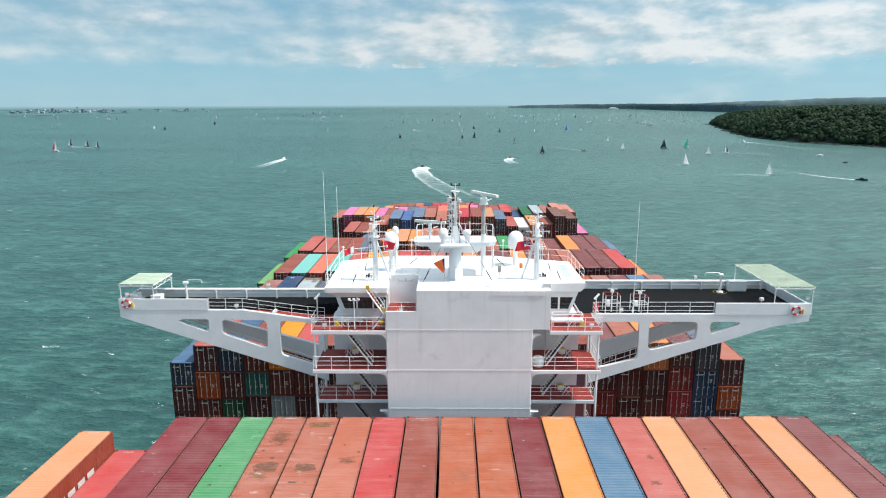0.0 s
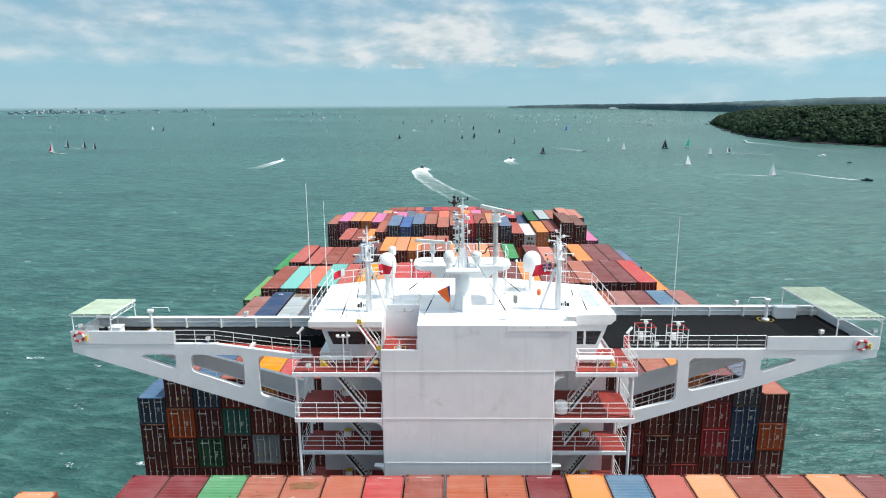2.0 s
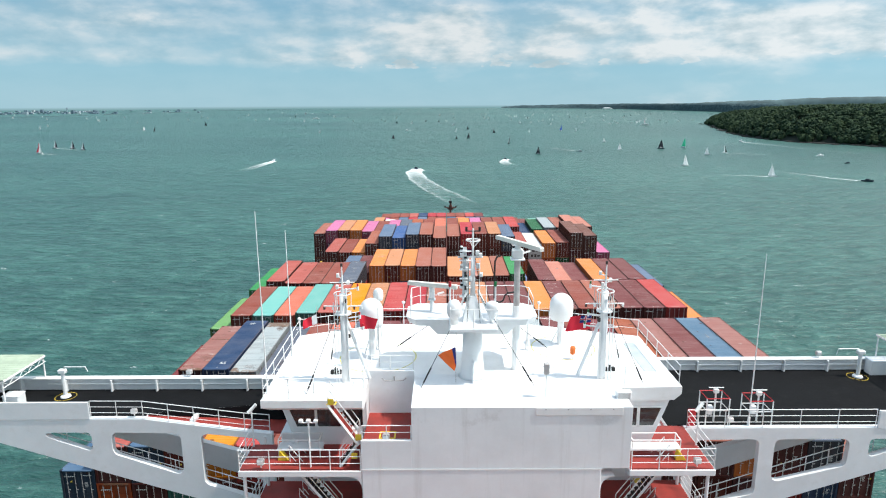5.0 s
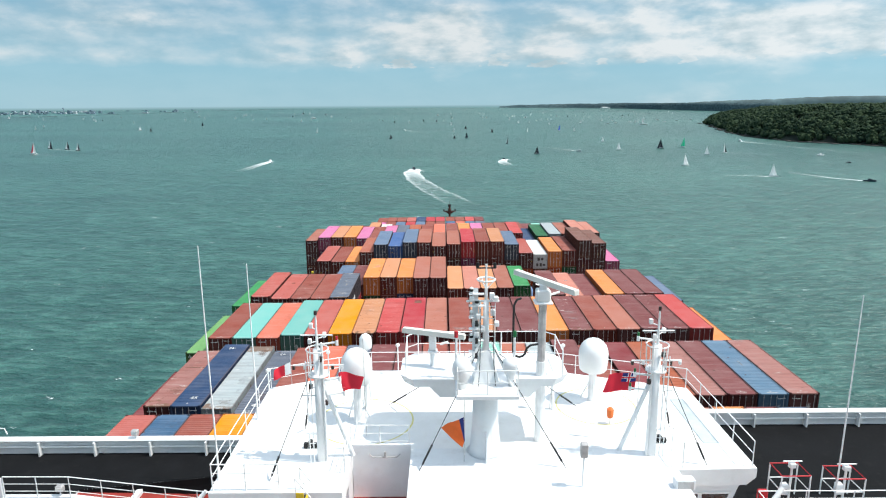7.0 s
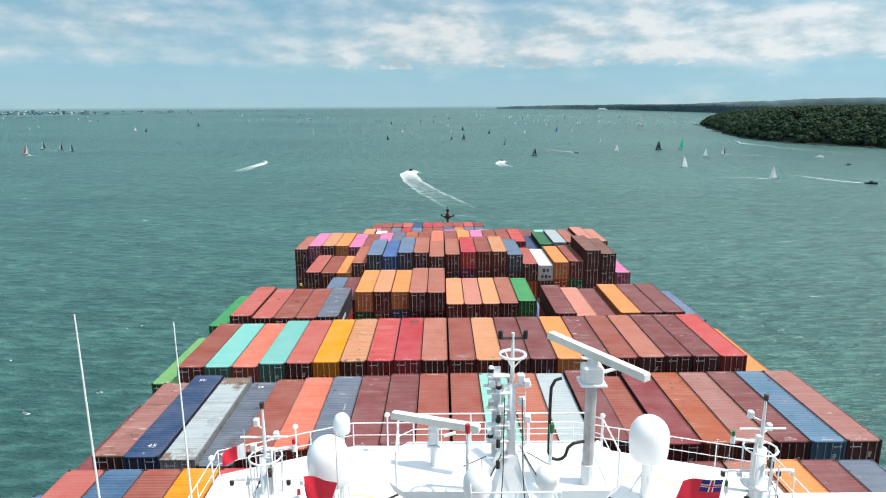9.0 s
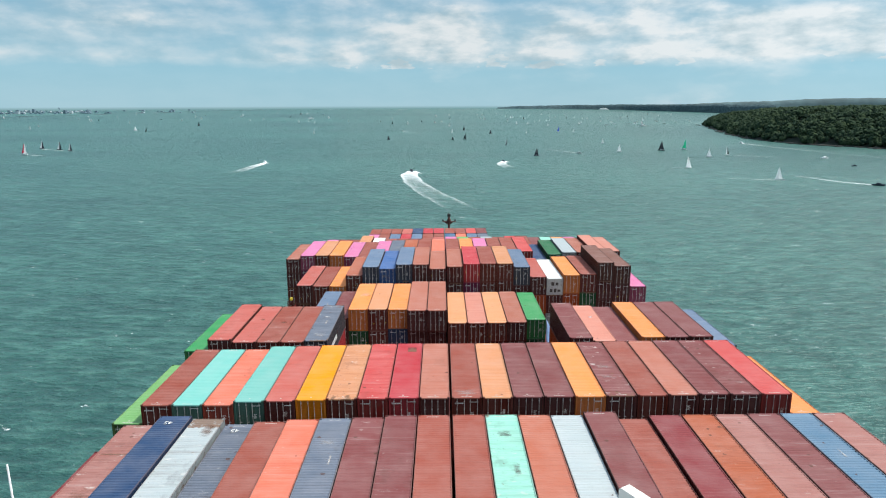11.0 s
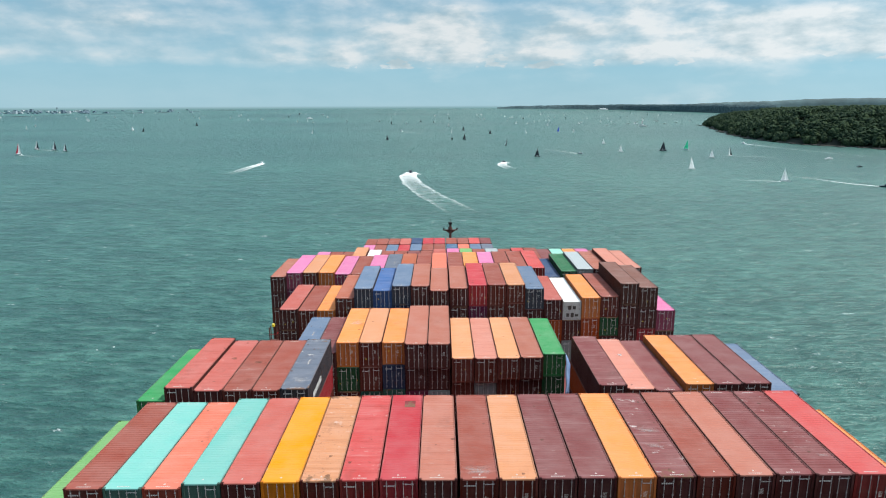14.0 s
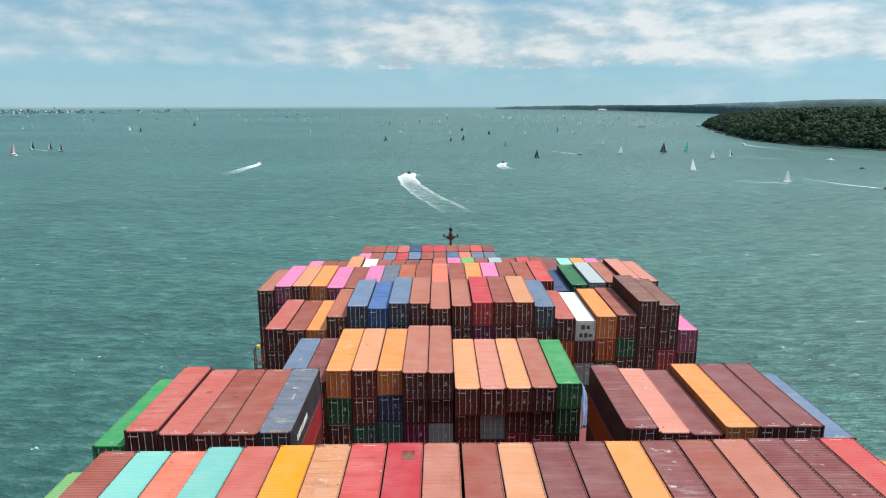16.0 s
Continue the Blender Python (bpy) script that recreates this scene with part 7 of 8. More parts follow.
# distance haze put into the far coast and hill colours, bluer and paler
FAR_WOOD = foliage("hazed_far_woodland", (0.046, 0.084, 0.098), (0.094, 0.136, 0.140), 0.006)
FAR_FIELD = material("hazed_far_fields", (0.085, 0.135, 0.14), 0.9, grain=0.4, scale=0.004, fine=0.03)
SHORE = material("shore_stone", (0.040, 0.042, 0.038), 0.9, grain=0.3, scale=0.05, fine=0.5)
# dark tone takes in shade and blue haze, light tone the sunlit crowns
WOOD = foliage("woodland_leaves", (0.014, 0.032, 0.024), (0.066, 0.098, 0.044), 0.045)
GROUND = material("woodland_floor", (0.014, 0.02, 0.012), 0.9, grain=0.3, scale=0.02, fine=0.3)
CITY = material("far_city_walls", (0.30, 0.36, 0.40), 0.8, grain=0.2, scale=0.02)
_t = CITY.node_tree
_walls = ramp(_t, _t.nodes.new("ShaderNodeNewGeometry").outputs["Random Per Island"], (0.0, (0.08, 0.13, 0.17)), (0.5, (0.15, 0.22, 0.27)), (0.8, (0.28, 0.35, 0.39)), (1.0, (0.46, 0.51, 0.53)))
_t.links.new(_walls, _t.nodes["Principled BSDF"].inputs["Base Color"])
# bluish with distance haze in its colour, like the coast above
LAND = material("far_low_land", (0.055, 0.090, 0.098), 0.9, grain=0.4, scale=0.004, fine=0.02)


def ridge(name, stops, mat, label, deep, rough, seed, n=160):
    """A far line of land; stops: azimuth, distance, height above its foot."""
    g = Geo()
    stops = [tuple(s) for s in stops]
    for i in range(n + 1):
        f = i / n * (len(stops) - 1)
        k = min(int(f), len(stops) - 2)
        a, r, h = (stops[k][q] + (stops[k + 1][q] - stops[k][q]) * (f - k) for q in range(3))
        bump = noise.fractal(Vector((i * 0.16, seed, 0)), 0.8, 2.0, 4) * rough
        for dr, hh in ((0, 0.0), (12, h * 0.45 + bump * 0.3), (deep * 0.4, h * 0.8 + bump * 0.7), (deep, h + bump)):
            x, y = polar(a, min(r + dr, RIM - 8))
            g.v.append((x, y, sea_height(*polar(a, r)) - 1.0 + max(0.0, hh)))
    g.f = [(i * 4 + j, i * 4 + 4 + j, i * 4 + 5 + j, i * 4 + 1 + j) for i in range(n) for j in range(3)]
    return whole(name, g, mat, label, "coast", kind="structure", smooth=True)


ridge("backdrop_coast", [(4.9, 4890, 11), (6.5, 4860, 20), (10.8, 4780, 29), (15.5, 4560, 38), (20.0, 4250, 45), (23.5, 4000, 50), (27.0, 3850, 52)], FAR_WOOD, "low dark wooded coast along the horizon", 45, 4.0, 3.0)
ridge("backdrop_hills", [(19.5, 4860, 24), (22.5, 4860, 38), (24.6, 4860, 44), (26.5, 4860, 47), (29.0, 4860, 58), (32.0, 4860, 63), (36.0, 4860, 62), (42.0, 4860, 54)], FAR_FIELD, "pale hazy rolling hills with fields behind the woods", 55, 3.0, 9.0)
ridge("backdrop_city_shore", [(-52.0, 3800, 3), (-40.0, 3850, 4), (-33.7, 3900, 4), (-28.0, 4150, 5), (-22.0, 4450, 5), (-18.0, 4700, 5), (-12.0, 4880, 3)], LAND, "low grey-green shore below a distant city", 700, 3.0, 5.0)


def city():
    r = random.Random(11)
    g = Geo()
    for i in range(110):
        a = -42 + 22 * r.random() if i > 60 else -34.5 + 6.5 * r.random()
        d = r.uniform(4350, 4850)
        x, y = polar(a, d)
        z = sea_height(x, y)
        tall = r.choice((3, 5, 7, 9)) * (2.2 if -33 < a < -29 and r.random() < 0.25 else 1.0)
        w = r.uniform(8, 24)
        g.box(x - w / 2, x + w / 2, y - 8, y + 8, z - 10, z + tall)
    whole("city_blocks", g, CITY, "distant pale city buildings along the shore", "buildings", kind="stuff")
    x, y = polar(-30.1, 4700)
    z = sea_height(x, y)
    e = thing("harbour_tower", (x, y, z), "slender pale tower above the distant city", "tower")
    part("shaft", Geo().tube((x, y, z - 5), (x, y, z + 30), 4, 8, 1.0), CITY, e)
    part("head", Geo().lathe((x, y, z + 18), [(2, 0), (5, 3), (5, 6), (2, 8)], 10), CITY, e)


city()

SHORELINE = [(1420, 330), (1160, 640), (880, 900), (702, 1050), (687, 1124), (659, 1158), (638, 1212), (635, 1310), (643, 1399), (690, 1587), (741, 1754), (805, 1961), (905, 2285), (985, 2360), (1300, 2480), (1900, 2560)]


def inland(x, y):
    """Metres inland of the headland's shore (negative at sea)."""
    best = 1e9
    for (ax, ay), (bx, by) in zip(SHORELINE, SHORELINE[1:]):
        dx, dy = bx - ax, by - ay
        t = max(0, min(1, ((x - ax) * dx + (y - ay) * dy) / (dx * dx + dy * dy)))
        px, py = ax + dx * t, ay + dy * t
        d = math.hypot(x - px, y - py)
        if abs(d) < abs(best):
            side = dx * (y - py) - dy * (x - px)
            best = d if side < 0 else -d
    return best


PLATEAU = [(300, 47), (1050, 47), (1250, 46), (1400, 45), (1587, 43), (1754, 39), (1961, 31), (2285, 22), (2600, 18)]


def rise(x, y, d):
    h = PLATEAU[-1][1]
    for (ya, ha), (yb, hb) in zip(PLATEAU, PLATEAU[1:]):
        if y < yb:
            h = ha + (hb - ha) * max(0.0, (y - ya) / (yb - ya))
            break
    f = max(0.0, min(1.0, d / (150 if y < 1300 else 110 if y < 1900 else 80)))
    return 2.0 + h * (1 - (1 - f) ** 2) + 4 * noise.noise(Vector((x * 0.006, y * 0.006, 2)))


def headland():
    g = Geo()
    offs = (-2, 3, 25, 60, 110, 180, 260, 360, 520)
    pts = []
    for (ax, ay), (bx, by) in zip(SHORELINE, SHORELINE[1:]):
        for k in range(6):
            f = k / 6
            nx, ny = by - ay, -(bx - ax)
            l = math.hypot(nx, ny)
            pts.append((ax + (bx - ax) * f, ay + (by - ay) * f, nx / l, ny / l))
    for x, y, nx, ny in pts:
        # one common inland bearing keeps the strips from crossing
        ux, uy = 0.93, -0.2 if y < 1500 else -0.37
        for o in offs:
            px, py = x + ux * o, y + uy * o
            g.v.append((px, py, rise(px, py, o) if o > 0 else -0.5))
    m = len(offs)
    g.f = [(i * m + j, i * m + j + 1, (i + 1) * m + j + 1, (i + 1) * m + j) for i in range(len(pts) - 1) for j in range(m - 1)]
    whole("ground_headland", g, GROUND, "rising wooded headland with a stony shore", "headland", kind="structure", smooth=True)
    s = Geo()
    rr = random.Random(5)
    for x, y, nx, ny in pts:
        for k in range(5):
            px, py, q = x + rr.uniform(-30, 30) * -ny, y + rr.uniform(-30, 30) * nx, rr.uniform(1.0, 3.5)
            s.soft_box(px - q * 2, px + q * 2, py - q, py + q, -0.5, q * 0.6, q * 0.25)
    whole("shore_rocks", s, SHORE, "grey rocks along the wooded shore", "rocks", kind="stuff")


headland()


def ball(level):
    bm = bmesh.new()
    bmesh.ops.create_icosphere(bm, subdivisions=level, radius=1.0)
    v = np.array([p.co[:] for p in bm.verts])
    f = np.array([[q.index for q in face.verts] for face in bm.faces])
    bm.free()
    return v, f


def woodland():
    """A closed canopy of broadleaf crowns, each a ragged dome with smaller leafy clumps on it."""
    dome, clump = ball(2), ball(1)
    r = np.random.RandomState(4)
    vs, fs, k = [], [], 0
    y = 700.0
    while y < 2420:
        x = 600.0
        while x < 1500:
            px, py = x + r.uniform(-4, 4), y + r.uniform(-4, 4)
            x += 9.0
            if px > 640 + 0.40 * py + 330 or (py > 1500 and px > 1250):
                continue
            d = inland(px, py)
            if d < -1.0 or d > 330:
                continue
            z = rise(px, py, d)
            tall = r.uniform(11.5, 18.5) * (0.75 if d < 10 else 1.0)
            rad = r.choice((3.6, 5.0, 6.4, 8.0, 10.0)) * r.uniform(0.9, 1.1) * (0.85 if d < 10 else 1.0)
            high = rad * r.uniform(0.6, 0.9) * (1.5 if d < 60 else 1.0)
            top = np.array([px, py, z + tall - high * 0.9])
            forms = [(dome, top, np.array([rad * 0.86, rad * 0.86, high * 0.86]), 0.25)]
            for c in range(26 if d < 60 else 20 if d < 200 else 12):
                a, b, q = r.uniform(0, 6.28), r.uniform(-0.45 if d < 60 else 0.0, 1.45), r.uniform(0.13, 0.32) * rad
                e = r.uniform(0.72, 1.02)
                at = top + np.array([rad * e * math.cos(a) * math.cos(b), rad * e * math.sin(a) * math.cos(b), high * e * math.sin(b)])
                forms.append((clump, at, np.array([q, q, q * r.uniform(0.6, 0.9)]), 0.45))
            for (bv, bf), at, size, rough in forms:
                n = 1 + rough * np.sin(bv @ r.uniform(-4, 4, 3) + r.uniform(0, 6)) + r.uniform(-rough, rough, len(bv)) * 0.6
                vs.append(bv * n[:, None] * size + at)
                fs.append(bf + k)
                k += len(bv)
        y += 9.0
    v, f = np.concatenate(vs), np.concatenate(fs)
    me = bpy.data.meshes.new("woodland")
    me.from_pydata(v.tolist(), [], f.tolist())
    me.update()
    me.shade_smooth()
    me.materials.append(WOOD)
    ob = new("woodland", me)
    tagged(ob, "dense dark green broadleaf wood covering the headland", "trees", kind="stuff")


woodland()

# ---- boats ----
SAIL = {"white": (0.86, 0.87, 0.86), "dark": (0.03, 0.035, 0.045), "black": (0.02, 0.02, 0.022), "red": (0.62, 0.04, 0.08), "green": (0.03, 0.55, 0.30), "blue": (0.05, 0.12, 0.65), "pink": (0.6, 0.2, 0.28)}
SAILCLOTH = {k: material(k + "_sailcloth", c, 0.7, grain=0.08, scale=0.5) for k, c in SAIL.items()}
for k, m in SAILCLOTH.items():
    t = m.node_tree
    lit = t.nodes.new("ShaderNodeBsdfTranslucent")
    lit.inputs[0].default_value = (*SAIL[k], 1)
    both = t.nodes.new("ShaderNodeMixShader")
    both.inputs[0].default_value = 0.45
    t.links.new(t.nodes["Principled BSDF"].outputs[0], both.inputs[1])
    t.links.new(lit.outputs[0], both.inputs[2])
    t.links.new(both.outputs[0], t.nodes["Material Output"].inputs[0])
BOAT_WHITE = material("boat_gelcoat", (0.75, 0.76, 0.76), 0.35, grain=0.04)
BOAT_DARK = material("dark_boat_hull", (0.03, 0.04, 0.06), 0.4, grain=0.1)
FOAM = material("wake_foam", (0.78, 0.82, 0.82), 0.8, grain=0.08, scale=0.3)


def hull_form(g, long, beam, free):
    """A small boat's hull, bow towards +y."""
    st = [(-0.5, 0.72), (-0.25, 0.98), (0.05, 1.0), (0.3, 0.72), (0.45, 0.28), (0.5, 0.02)]
    v = []
    for f, b in st:
        w = beam / 2 * b
        v += [(-w * 0.55, f * long, -0.15), (w * 0.55, f * long, -0.15), (w, f * long, free * (1 + 0.3 * max(0, f))), (-w, f * long, free * (1 + 0.3 * max(0, f)))]
    g.add(v, [(0, 1, 2, 3), (23, 22, 21, 20)] + [(i * 4 + j, i * 4 + (j + 1) % 4, i * 4 + 4 + (j + 1) % 4, i * 4 + 4 + j) for i in range(5) for j in range(4)])
    return g


def sail(g, a, b, c, belly):
    """A triangular sail: tack, clew, head, with a belly."""
    a, b, c = Vector(a), Vector(b), Vector(c)
    n = 6
    idx = {}
    for i in range(n + 1):
        for j in range(n + 1 - i):
            u, v = i / n, j / n
            p = a * (1 - u - v) + b * u + c * v
            p.x += belly * 4 * (u * (1 - u - v) + u * v * 0.6 + v * (1 - u - v) * 0.25)
            idx[i, j] = len(g.v)
            g.v.append(tuple(p))
    for i in range(n):
        for j in range(n - i):
            g.f.append((idx[i, j], idx[i + 1, j], idx[i, j + 1]))
            if i + j < n - 1:
                g.f.append((idx[i + 1, j], idx[i + 1, j + 1], idx[i, j + 1]))
    return g


def local_part(name, g, mat, parent, label="", smooth=False):
    ob = new(name, g.mesh(name, smooth))
    ob.data.materials.append(mat)
    ob.parent = parent
    return tagged(ob, label)


def sailing_boat(x, y, tall, main, head, heading, heel, far=False):
    e = new("sailing_boat")
    e.location = (x, y, sea_height(x, y))
    e.rotation_euler = (0, radians(heel), radians(heading))
    long = tall * 0.70
    tagged(e, f"{'far-off ' if far else ''}sailing yacht with {main if main == head else main + ' and ' + head} sails on choppy water", "sailboat", "sailing boats")
    local_part("hull", hull_form(Geo(), long, long * 0.29, long * 0.10), BOAT_DARK if main in ("dark", "black") else BOAT_WHITE, e)
    local_part("mast", Geo().tube((0, long * 0.08, 0.3), (0, long * 0.08, tall), 0.09, 6, 0.05), GALVANISED, e)
    local_part("mainsail", sail(Geo(), (0, long * 0.06, tall * 0.10), (0.4, -long * 0.33, tall * 0.10), (0, long * 0.06, tall * 0.98), tall * 0.045), SAILCLOTH[main], e, smooth=True)
    local_part("headsail", sail(Geo(), (0, long * 0.42, tall * 0.07), (0.7, -long * 0.01, tall * 0.09), (0, long * 0.09, tall * (0.9 if head == main else 0.97)), tall * (0.05 if head == main else 0.11)), SAILCLOTH[head], e, smooth=True)
    if not far:
        local_part("cabin", Geo().soft_box(-long * 0.07, long * 0.07, -long * 0.12, long * 0.18, long * 0.08, long * 0.16, 0.08), BOAT_WHITE, e)
        local_part("boom", Geo().tube((0, long * 0.06, tall * 0.10), (0.35, -long * 0.33, tall * 0.10), 0.07), GALVANISED, e)


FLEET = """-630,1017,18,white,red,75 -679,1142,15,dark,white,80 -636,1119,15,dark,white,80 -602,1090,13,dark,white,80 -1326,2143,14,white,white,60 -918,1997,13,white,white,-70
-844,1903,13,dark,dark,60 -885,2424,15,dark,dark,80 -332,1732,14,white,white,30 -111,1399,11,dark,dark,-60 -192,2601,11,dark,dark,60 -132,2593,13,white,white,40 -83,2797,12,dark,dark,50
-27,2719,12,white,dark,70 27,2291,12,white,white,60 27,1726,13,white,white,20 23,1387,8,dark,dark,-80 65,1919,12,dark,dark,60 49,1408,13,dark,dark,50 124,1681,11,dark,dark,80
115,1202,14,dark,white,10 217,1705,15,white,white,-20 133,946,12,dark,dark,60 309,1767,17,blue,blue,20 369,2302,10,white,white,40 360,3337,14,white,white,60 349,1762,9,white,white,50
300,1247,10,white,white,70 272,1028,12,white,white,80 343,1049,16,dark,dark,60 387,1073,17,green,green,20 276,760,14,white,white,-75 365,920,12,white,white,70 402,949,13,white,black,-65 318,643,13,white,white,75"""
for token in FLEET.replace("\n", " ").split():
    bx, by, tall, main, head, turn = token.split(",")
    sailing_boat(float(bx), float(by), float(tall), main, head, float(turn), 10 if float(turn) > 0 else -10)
far_rng = random.Random(21)
for i in range(110):
    a = far_rng.uniform(-34, 1) if i < 56 else far_rng.uniform(3, 20)
    d = far_rng.uniform(2700, 4300) if a < 0 else far_rng.uniform(2500, 4000)
    bx, by = polar(a, d)
    sailing_boat(bx, by, far_rng.uniform(7, 12), *(far_rng.choice((("white", "white"),) * 8 + (("dark", "dark"), ("white", "pink"), ("dark", "white")))), far_rng.choice((60, 75, -60, 40, -75)), far_rng.uniform(-14, 14), far=True)


def foam_sheet():
    """Thin foam on water: lacy and see-through where it is spread out, solid where it is thick."""
    m = bpy.data.materials.new("thin_foam")
    m.use_nodes = True
    t = m.node_tree
    b = t.nodes["Principled BSDF"]
    at = t.nodes.new("ShaderNodeTexCoord").outputs["Object"]
    thick = t.nodes.new("ShaderNodeAttribute")
    thick.attribute_name = "thickness"
    lace = math_node(t, "ADD", math_node(t, "MULTIPLY", noise_at(t, at, 0.55, 6.0, 0.7), 0.6), math_node(t, "MULTIPLY", noise_at(t, at, 0.12, 3.0, 0.6), 0.4))
    f = math_node(t, "ADD", lace, math_node(t, "SUBTRACT", thick.outputs["Fac"], 0.5))
    a = ramp(t, f, (0.30, 0.0), (0.52, 0.42), (0.85, 1.0))
    t.links.new(math_node(t, "MULTIPLY", a, ramp(t, thick.outputs["Fac"], (0.02, 0.0), (0.30, 1.0))), b.inputs["Alpha"])
    b.inputs["Base Color"].default_value = (0.74, 0.80, 0.79, 1)
    b.inputs["Roughness"].default_value = 0.8
    return m


THIN_FOAM = foam_sheet()


def foam_trail(points, widths, label, head=1.0, tail=0.15, seed=1):
    """A wake lying on the water: thick at the boat, brighter along both edges, thinning out astern."""
    pts = [Vector((x, y, 0)) for x, y in points]
    lens = [(b - a).length for a, b in zip(pts, pts[1:])]
    total = sum(lens)
    n, m = max(24, int(total / 4)), 10
    reach = min(62.0, total * 0.4)
    g = Geo()
    thick = []
    for i in range(n + 1):
        f = i / n
        s, k = f * total, 0
        while k < len(lens) - 1 and s > lens[k]:
            s -= lens[k]
            k += 1
        u = (pts[k + 1] - pts[k]).normalized()
        side = Vector((-u.y, u.x, 0))
        w = (widths[0] * min(1.0, 0.6 + f * total / 40) + (widths[1] - widths[0]) * f) / 2
        wob = noise.noise(Vector((i * 0.25, seed * 3.1, 0))) * w * 0.18
        for j in range(m + 1):
            q = j / m * 2 - 1
            p = pts[k] + u * min(s, lens[k]) + side * (q * w + wob)
            g.v.append((p.x, p.y, sea_height(p.x, p.y) + 0.25))
            along = tail + (head - tail) * math.exp(-(f * total / reach) ** 2)
            across = 0.62 + 0.5 * abs(q) ** 3 if abs(q) < 0.85 else 0.0 if abs(q) > 0.97 else 0.7
            thick.append(max(0.0, along * (across if f * total > 14 else 1.0 - 0.5 * q * q if abs(q) < 0.97 else 0) * (1 - f ** 4)))
    g.f = [(i * (m + 1) + j, i * (m + 1) + j + 1, (i + 1) * (m + 1) + j + 1, (i + 1) * (m + 1) + j) for i in range(n) for j in range(m)]
    ob = whole("wake_foam", g, THIN_FOAM, label, "wake", kind="stuff", smooth=True)
    ob.data.attributes.new("thickness", "FLOAT", "POINT").data.foreach_set("value", thick)
    return ob


def spray(x, y, heading, wide, seed):
    """White water heaped up round a boat's stern."""
    r = random.Random(seed)
    a = radians(heading)
    u, side = Vector((-math.sin(a), math.cos(a), 0)), Vector((math.cos(a), math.sin(a), 0))
    g = Geo()
    for i in range(70):
        q, s = r.gauss(0, 0.42), r.random() ** 1.5
        p = Vector((x, y, 0)) - u * (s * wide * 1.1) + side * (q * wide * (0.3 + 0.3 * s))
        ll = r.uniform(0.5, 1.6) * wide / 16
        c = len(g.v)
        z = sea_height(p.x, p.y)
        for k in range(7):
            t, e = 2 * math.pi * k / 7, r.uniform(0.6, 1.3) * ll
            g.v.append((p.x + math.cos(t) * e, p.y + math.sin(t) * e * 1.6, z + 0.2))
        g.v.append((p.x, p.y, z + 0.3 + r.random() * 0.9 * (1 - s) * wide / 16))
        g.f += [(c + k, c + (k + 1) % 7, c + 7) for k in range(7)]
    whole("bow_spray", g, FOAM, "white water thrown up round a motor boat", "spray", kind="stuff", smooth=True)


def motor_boat(x, y, long, heading, dark, trail, widths, seed, label):
    e = new("motor_boat")
    e.location = (x, y, sea_height(x, y))
    e.rotation_euler = (radians(3), 0, radians(heading))
    tagged(e, label, "motorboat", "motor boats")
    local_part("hull", hull_form(Geo(), long, long * 0.32, long * 0.14), BOAT_DARK if dark else BOAT_WHITE, e)
    local_part("cabin", Geo().soft_box(-long * 0.10, long * 0.10, -long * 0.15, long * 0.15, long * 0.13, long * 0.26, 0.1), BOAT_DARK if dark else BOAT_WHITE, e)
    local_part("windscreen", Geo().box(-long * 0.09, long * 0.09, long * 0.15, long * 0.17, long * 0.16, long * 0.24), GLASS, e)
    if trail:
        foam_trail(trail, widths, "white broken wake foam behind a motor boat", 1.0, 0.58 if widths[0] > 10 else 0.56, seed)
        if widths[0] > 10:
            spray(x, y, heading, widths[0], seed)


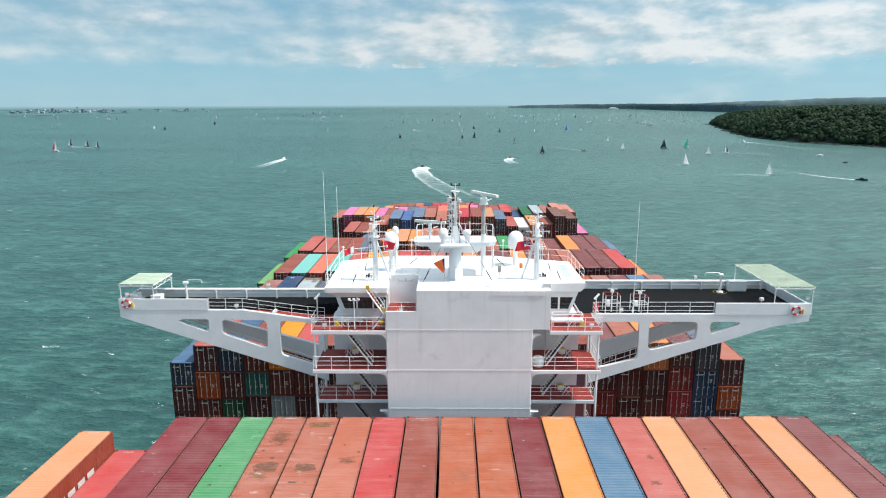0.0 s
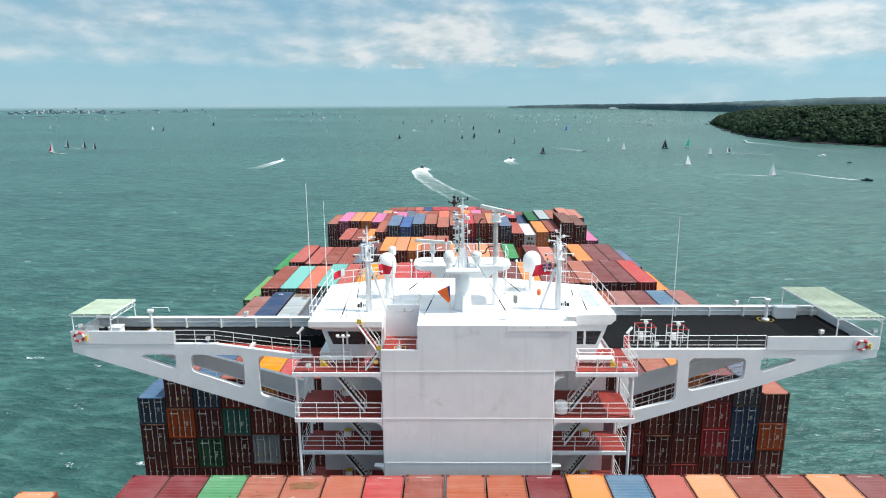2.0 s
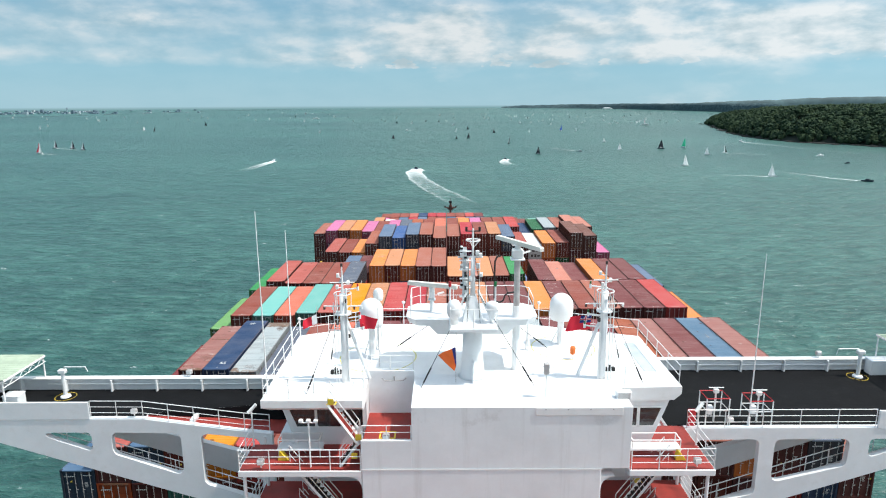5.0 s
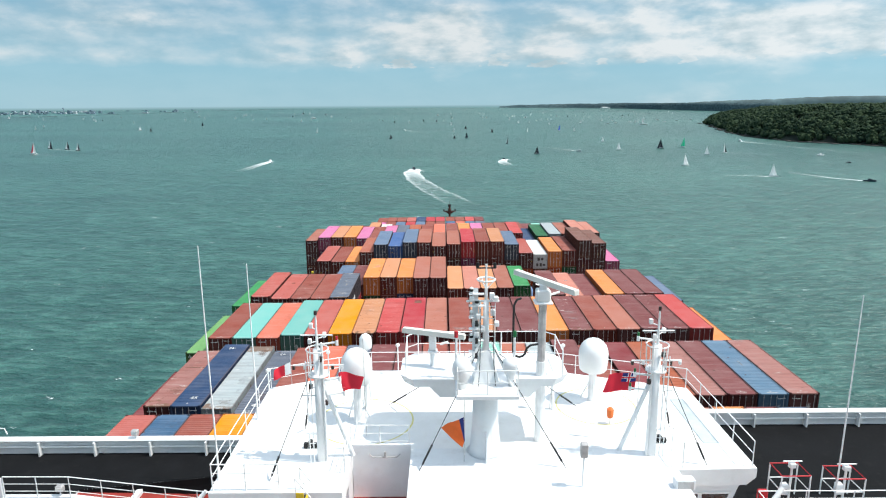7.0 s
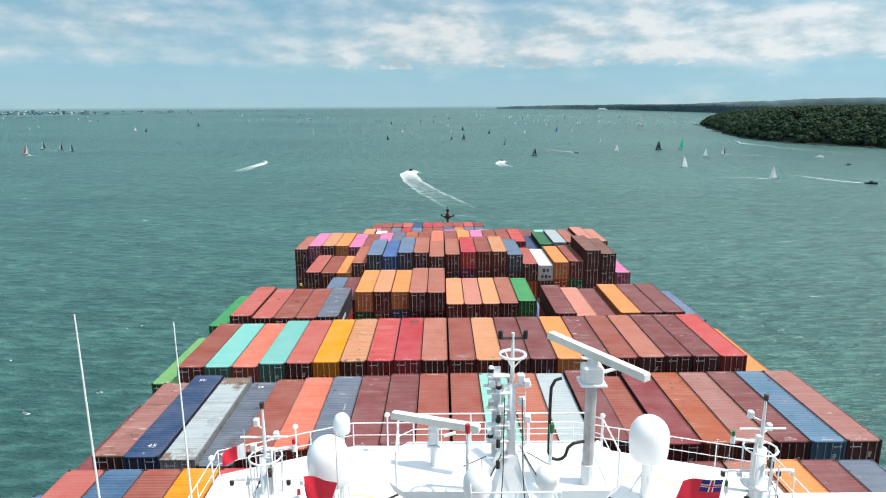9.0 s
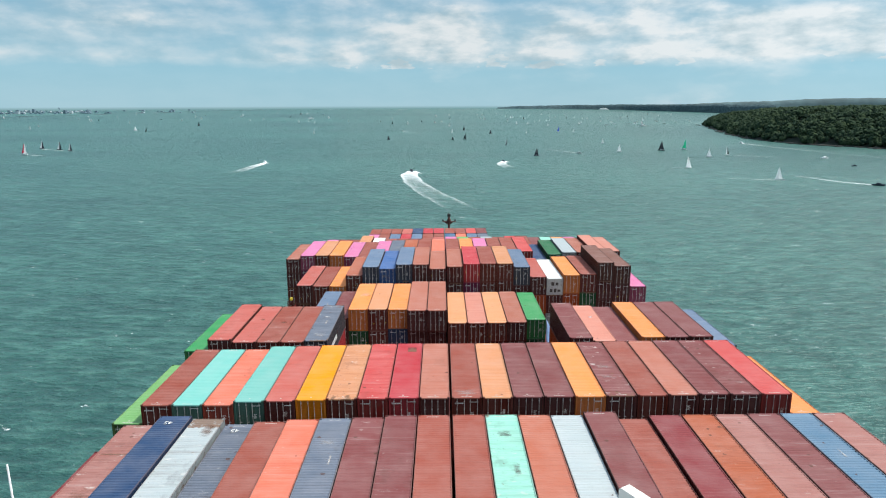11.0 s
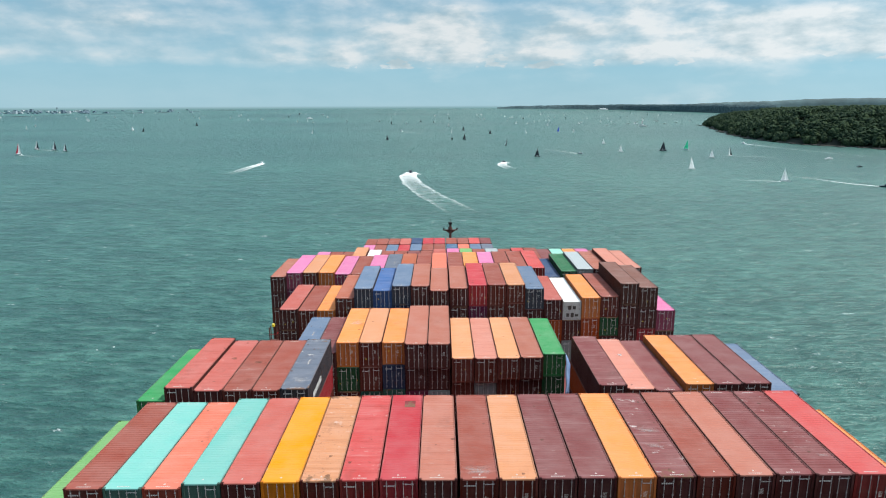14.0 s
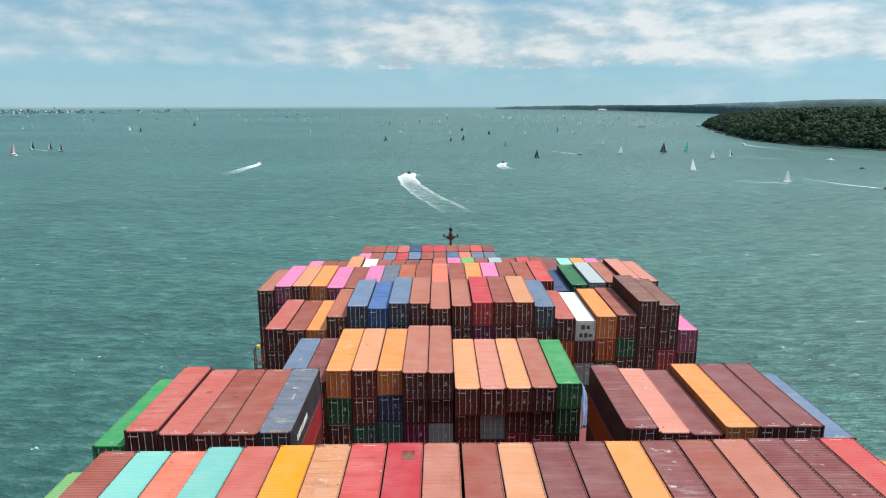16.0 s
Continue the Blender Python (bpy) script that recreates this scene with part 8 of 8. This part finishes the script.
motor_boat(-33, 733, 11, 15, True, [(-34, 724), (-33, 690), (-27, 640), (-15, 580), (2, 515), (20, 450), (32, 400)], (19, 28), 1, "dark motor boat throwing a broad white wake")
motor_boat(78, 858, 9, 12, True, [(77, 850), (72, 815), (76, 784), (84, 743)], (12, 16), 2, "dark motor boat with a short white wake")
motor_boat(-109, 1856, 11, 30, False, [(-107, 1850), (-65, 1737), (16, 1539)], (6, 9), 3, "white motor boat with a long thin wake")
motor_boat(203, 993, 10, -150, False, [(202, 997), (173, 1075), (138, 1167)], (3, 6), 4, "white motor boat with a long thin wake")
motor_boat(-222, 850, 10, 0, False, [(-222, 846), (-222, 800), (-222, 759), (-229, 685)], (11, 14), 5, "white motor boat with a foaming wake")
motor_boat(547, 1222, 12, 5, False, [(547, 1219), (557, 1060), (569, 961), (584, 878), (600, 800), (622, 700)], (6, 9), 6, "white motor boat running along the shore")
motor_boat(381, 597, 10, -140, True, [(379, 599), (364, 622), (352, 671), (335, 720)], (4, 7), 7, "dark motor boat trailing a thin wake")
motor_boat(473, 777, 7, -80, True, None, None, 0, "small dark motor boat lying still")
motor_boat(501, 883, 11, -80, False, None, None, 0, "white motor cruiser near the shore")
motor_boat(665, 2195, 26, 80, False, None, None, 0, "large white motor yacht off the headland")
motor_boat(-632, 3212, 30, 80, False, [(-640, 3210), (-700, 3190), (-790, 3160)], (8, 12), 8, "white ferry with a pale wake far off")
for k, (bx, by) in enumerate(((582, 2335), (686, 2668), (853, 3148), (714, 2524), (803, 2714), (878, 2697), (926, 2618), (1025, 2732), (640, 2450), (760, 2600), (840, 2500), (905, 2800))):
    motor_boat(bx, by, 13, 70 + 13 * (k % 3), False, None, None, 0, "white moored motor boat off the wooded headland")
for k, pts in enumerate(([(316, 638), (293, 649), (260, 660)], [(276, 760), (263, 764), (245, 768)], [(-622, 1005), (-554, 968)], [(-676, 1136), (-568, 1061)], [(402, 949), (430, 925), (470, 880)])):
    foam_trail(pts, (3.0, 4.5), "thin pale wake behind a sailing yacht", 0.9, 0.68, 30 + k)
e = new("ferry")
e.location = (*polar(13.9, 4550), sea_height(*polar(13.9, 4550)))
e.rotation_euler = (0, 0, radians(-80))
tagged(e, "distant white ferry under the wooded coast", "ferry")
local_part("hull", hull_form(Geo(), 70, 14, 7), BOAT_WHITE, e)
local_part("deckhouse", Geo().soft_box(-5, 5, -25, 18, 7, 13, 0.5), BOAT_WHITE, e)
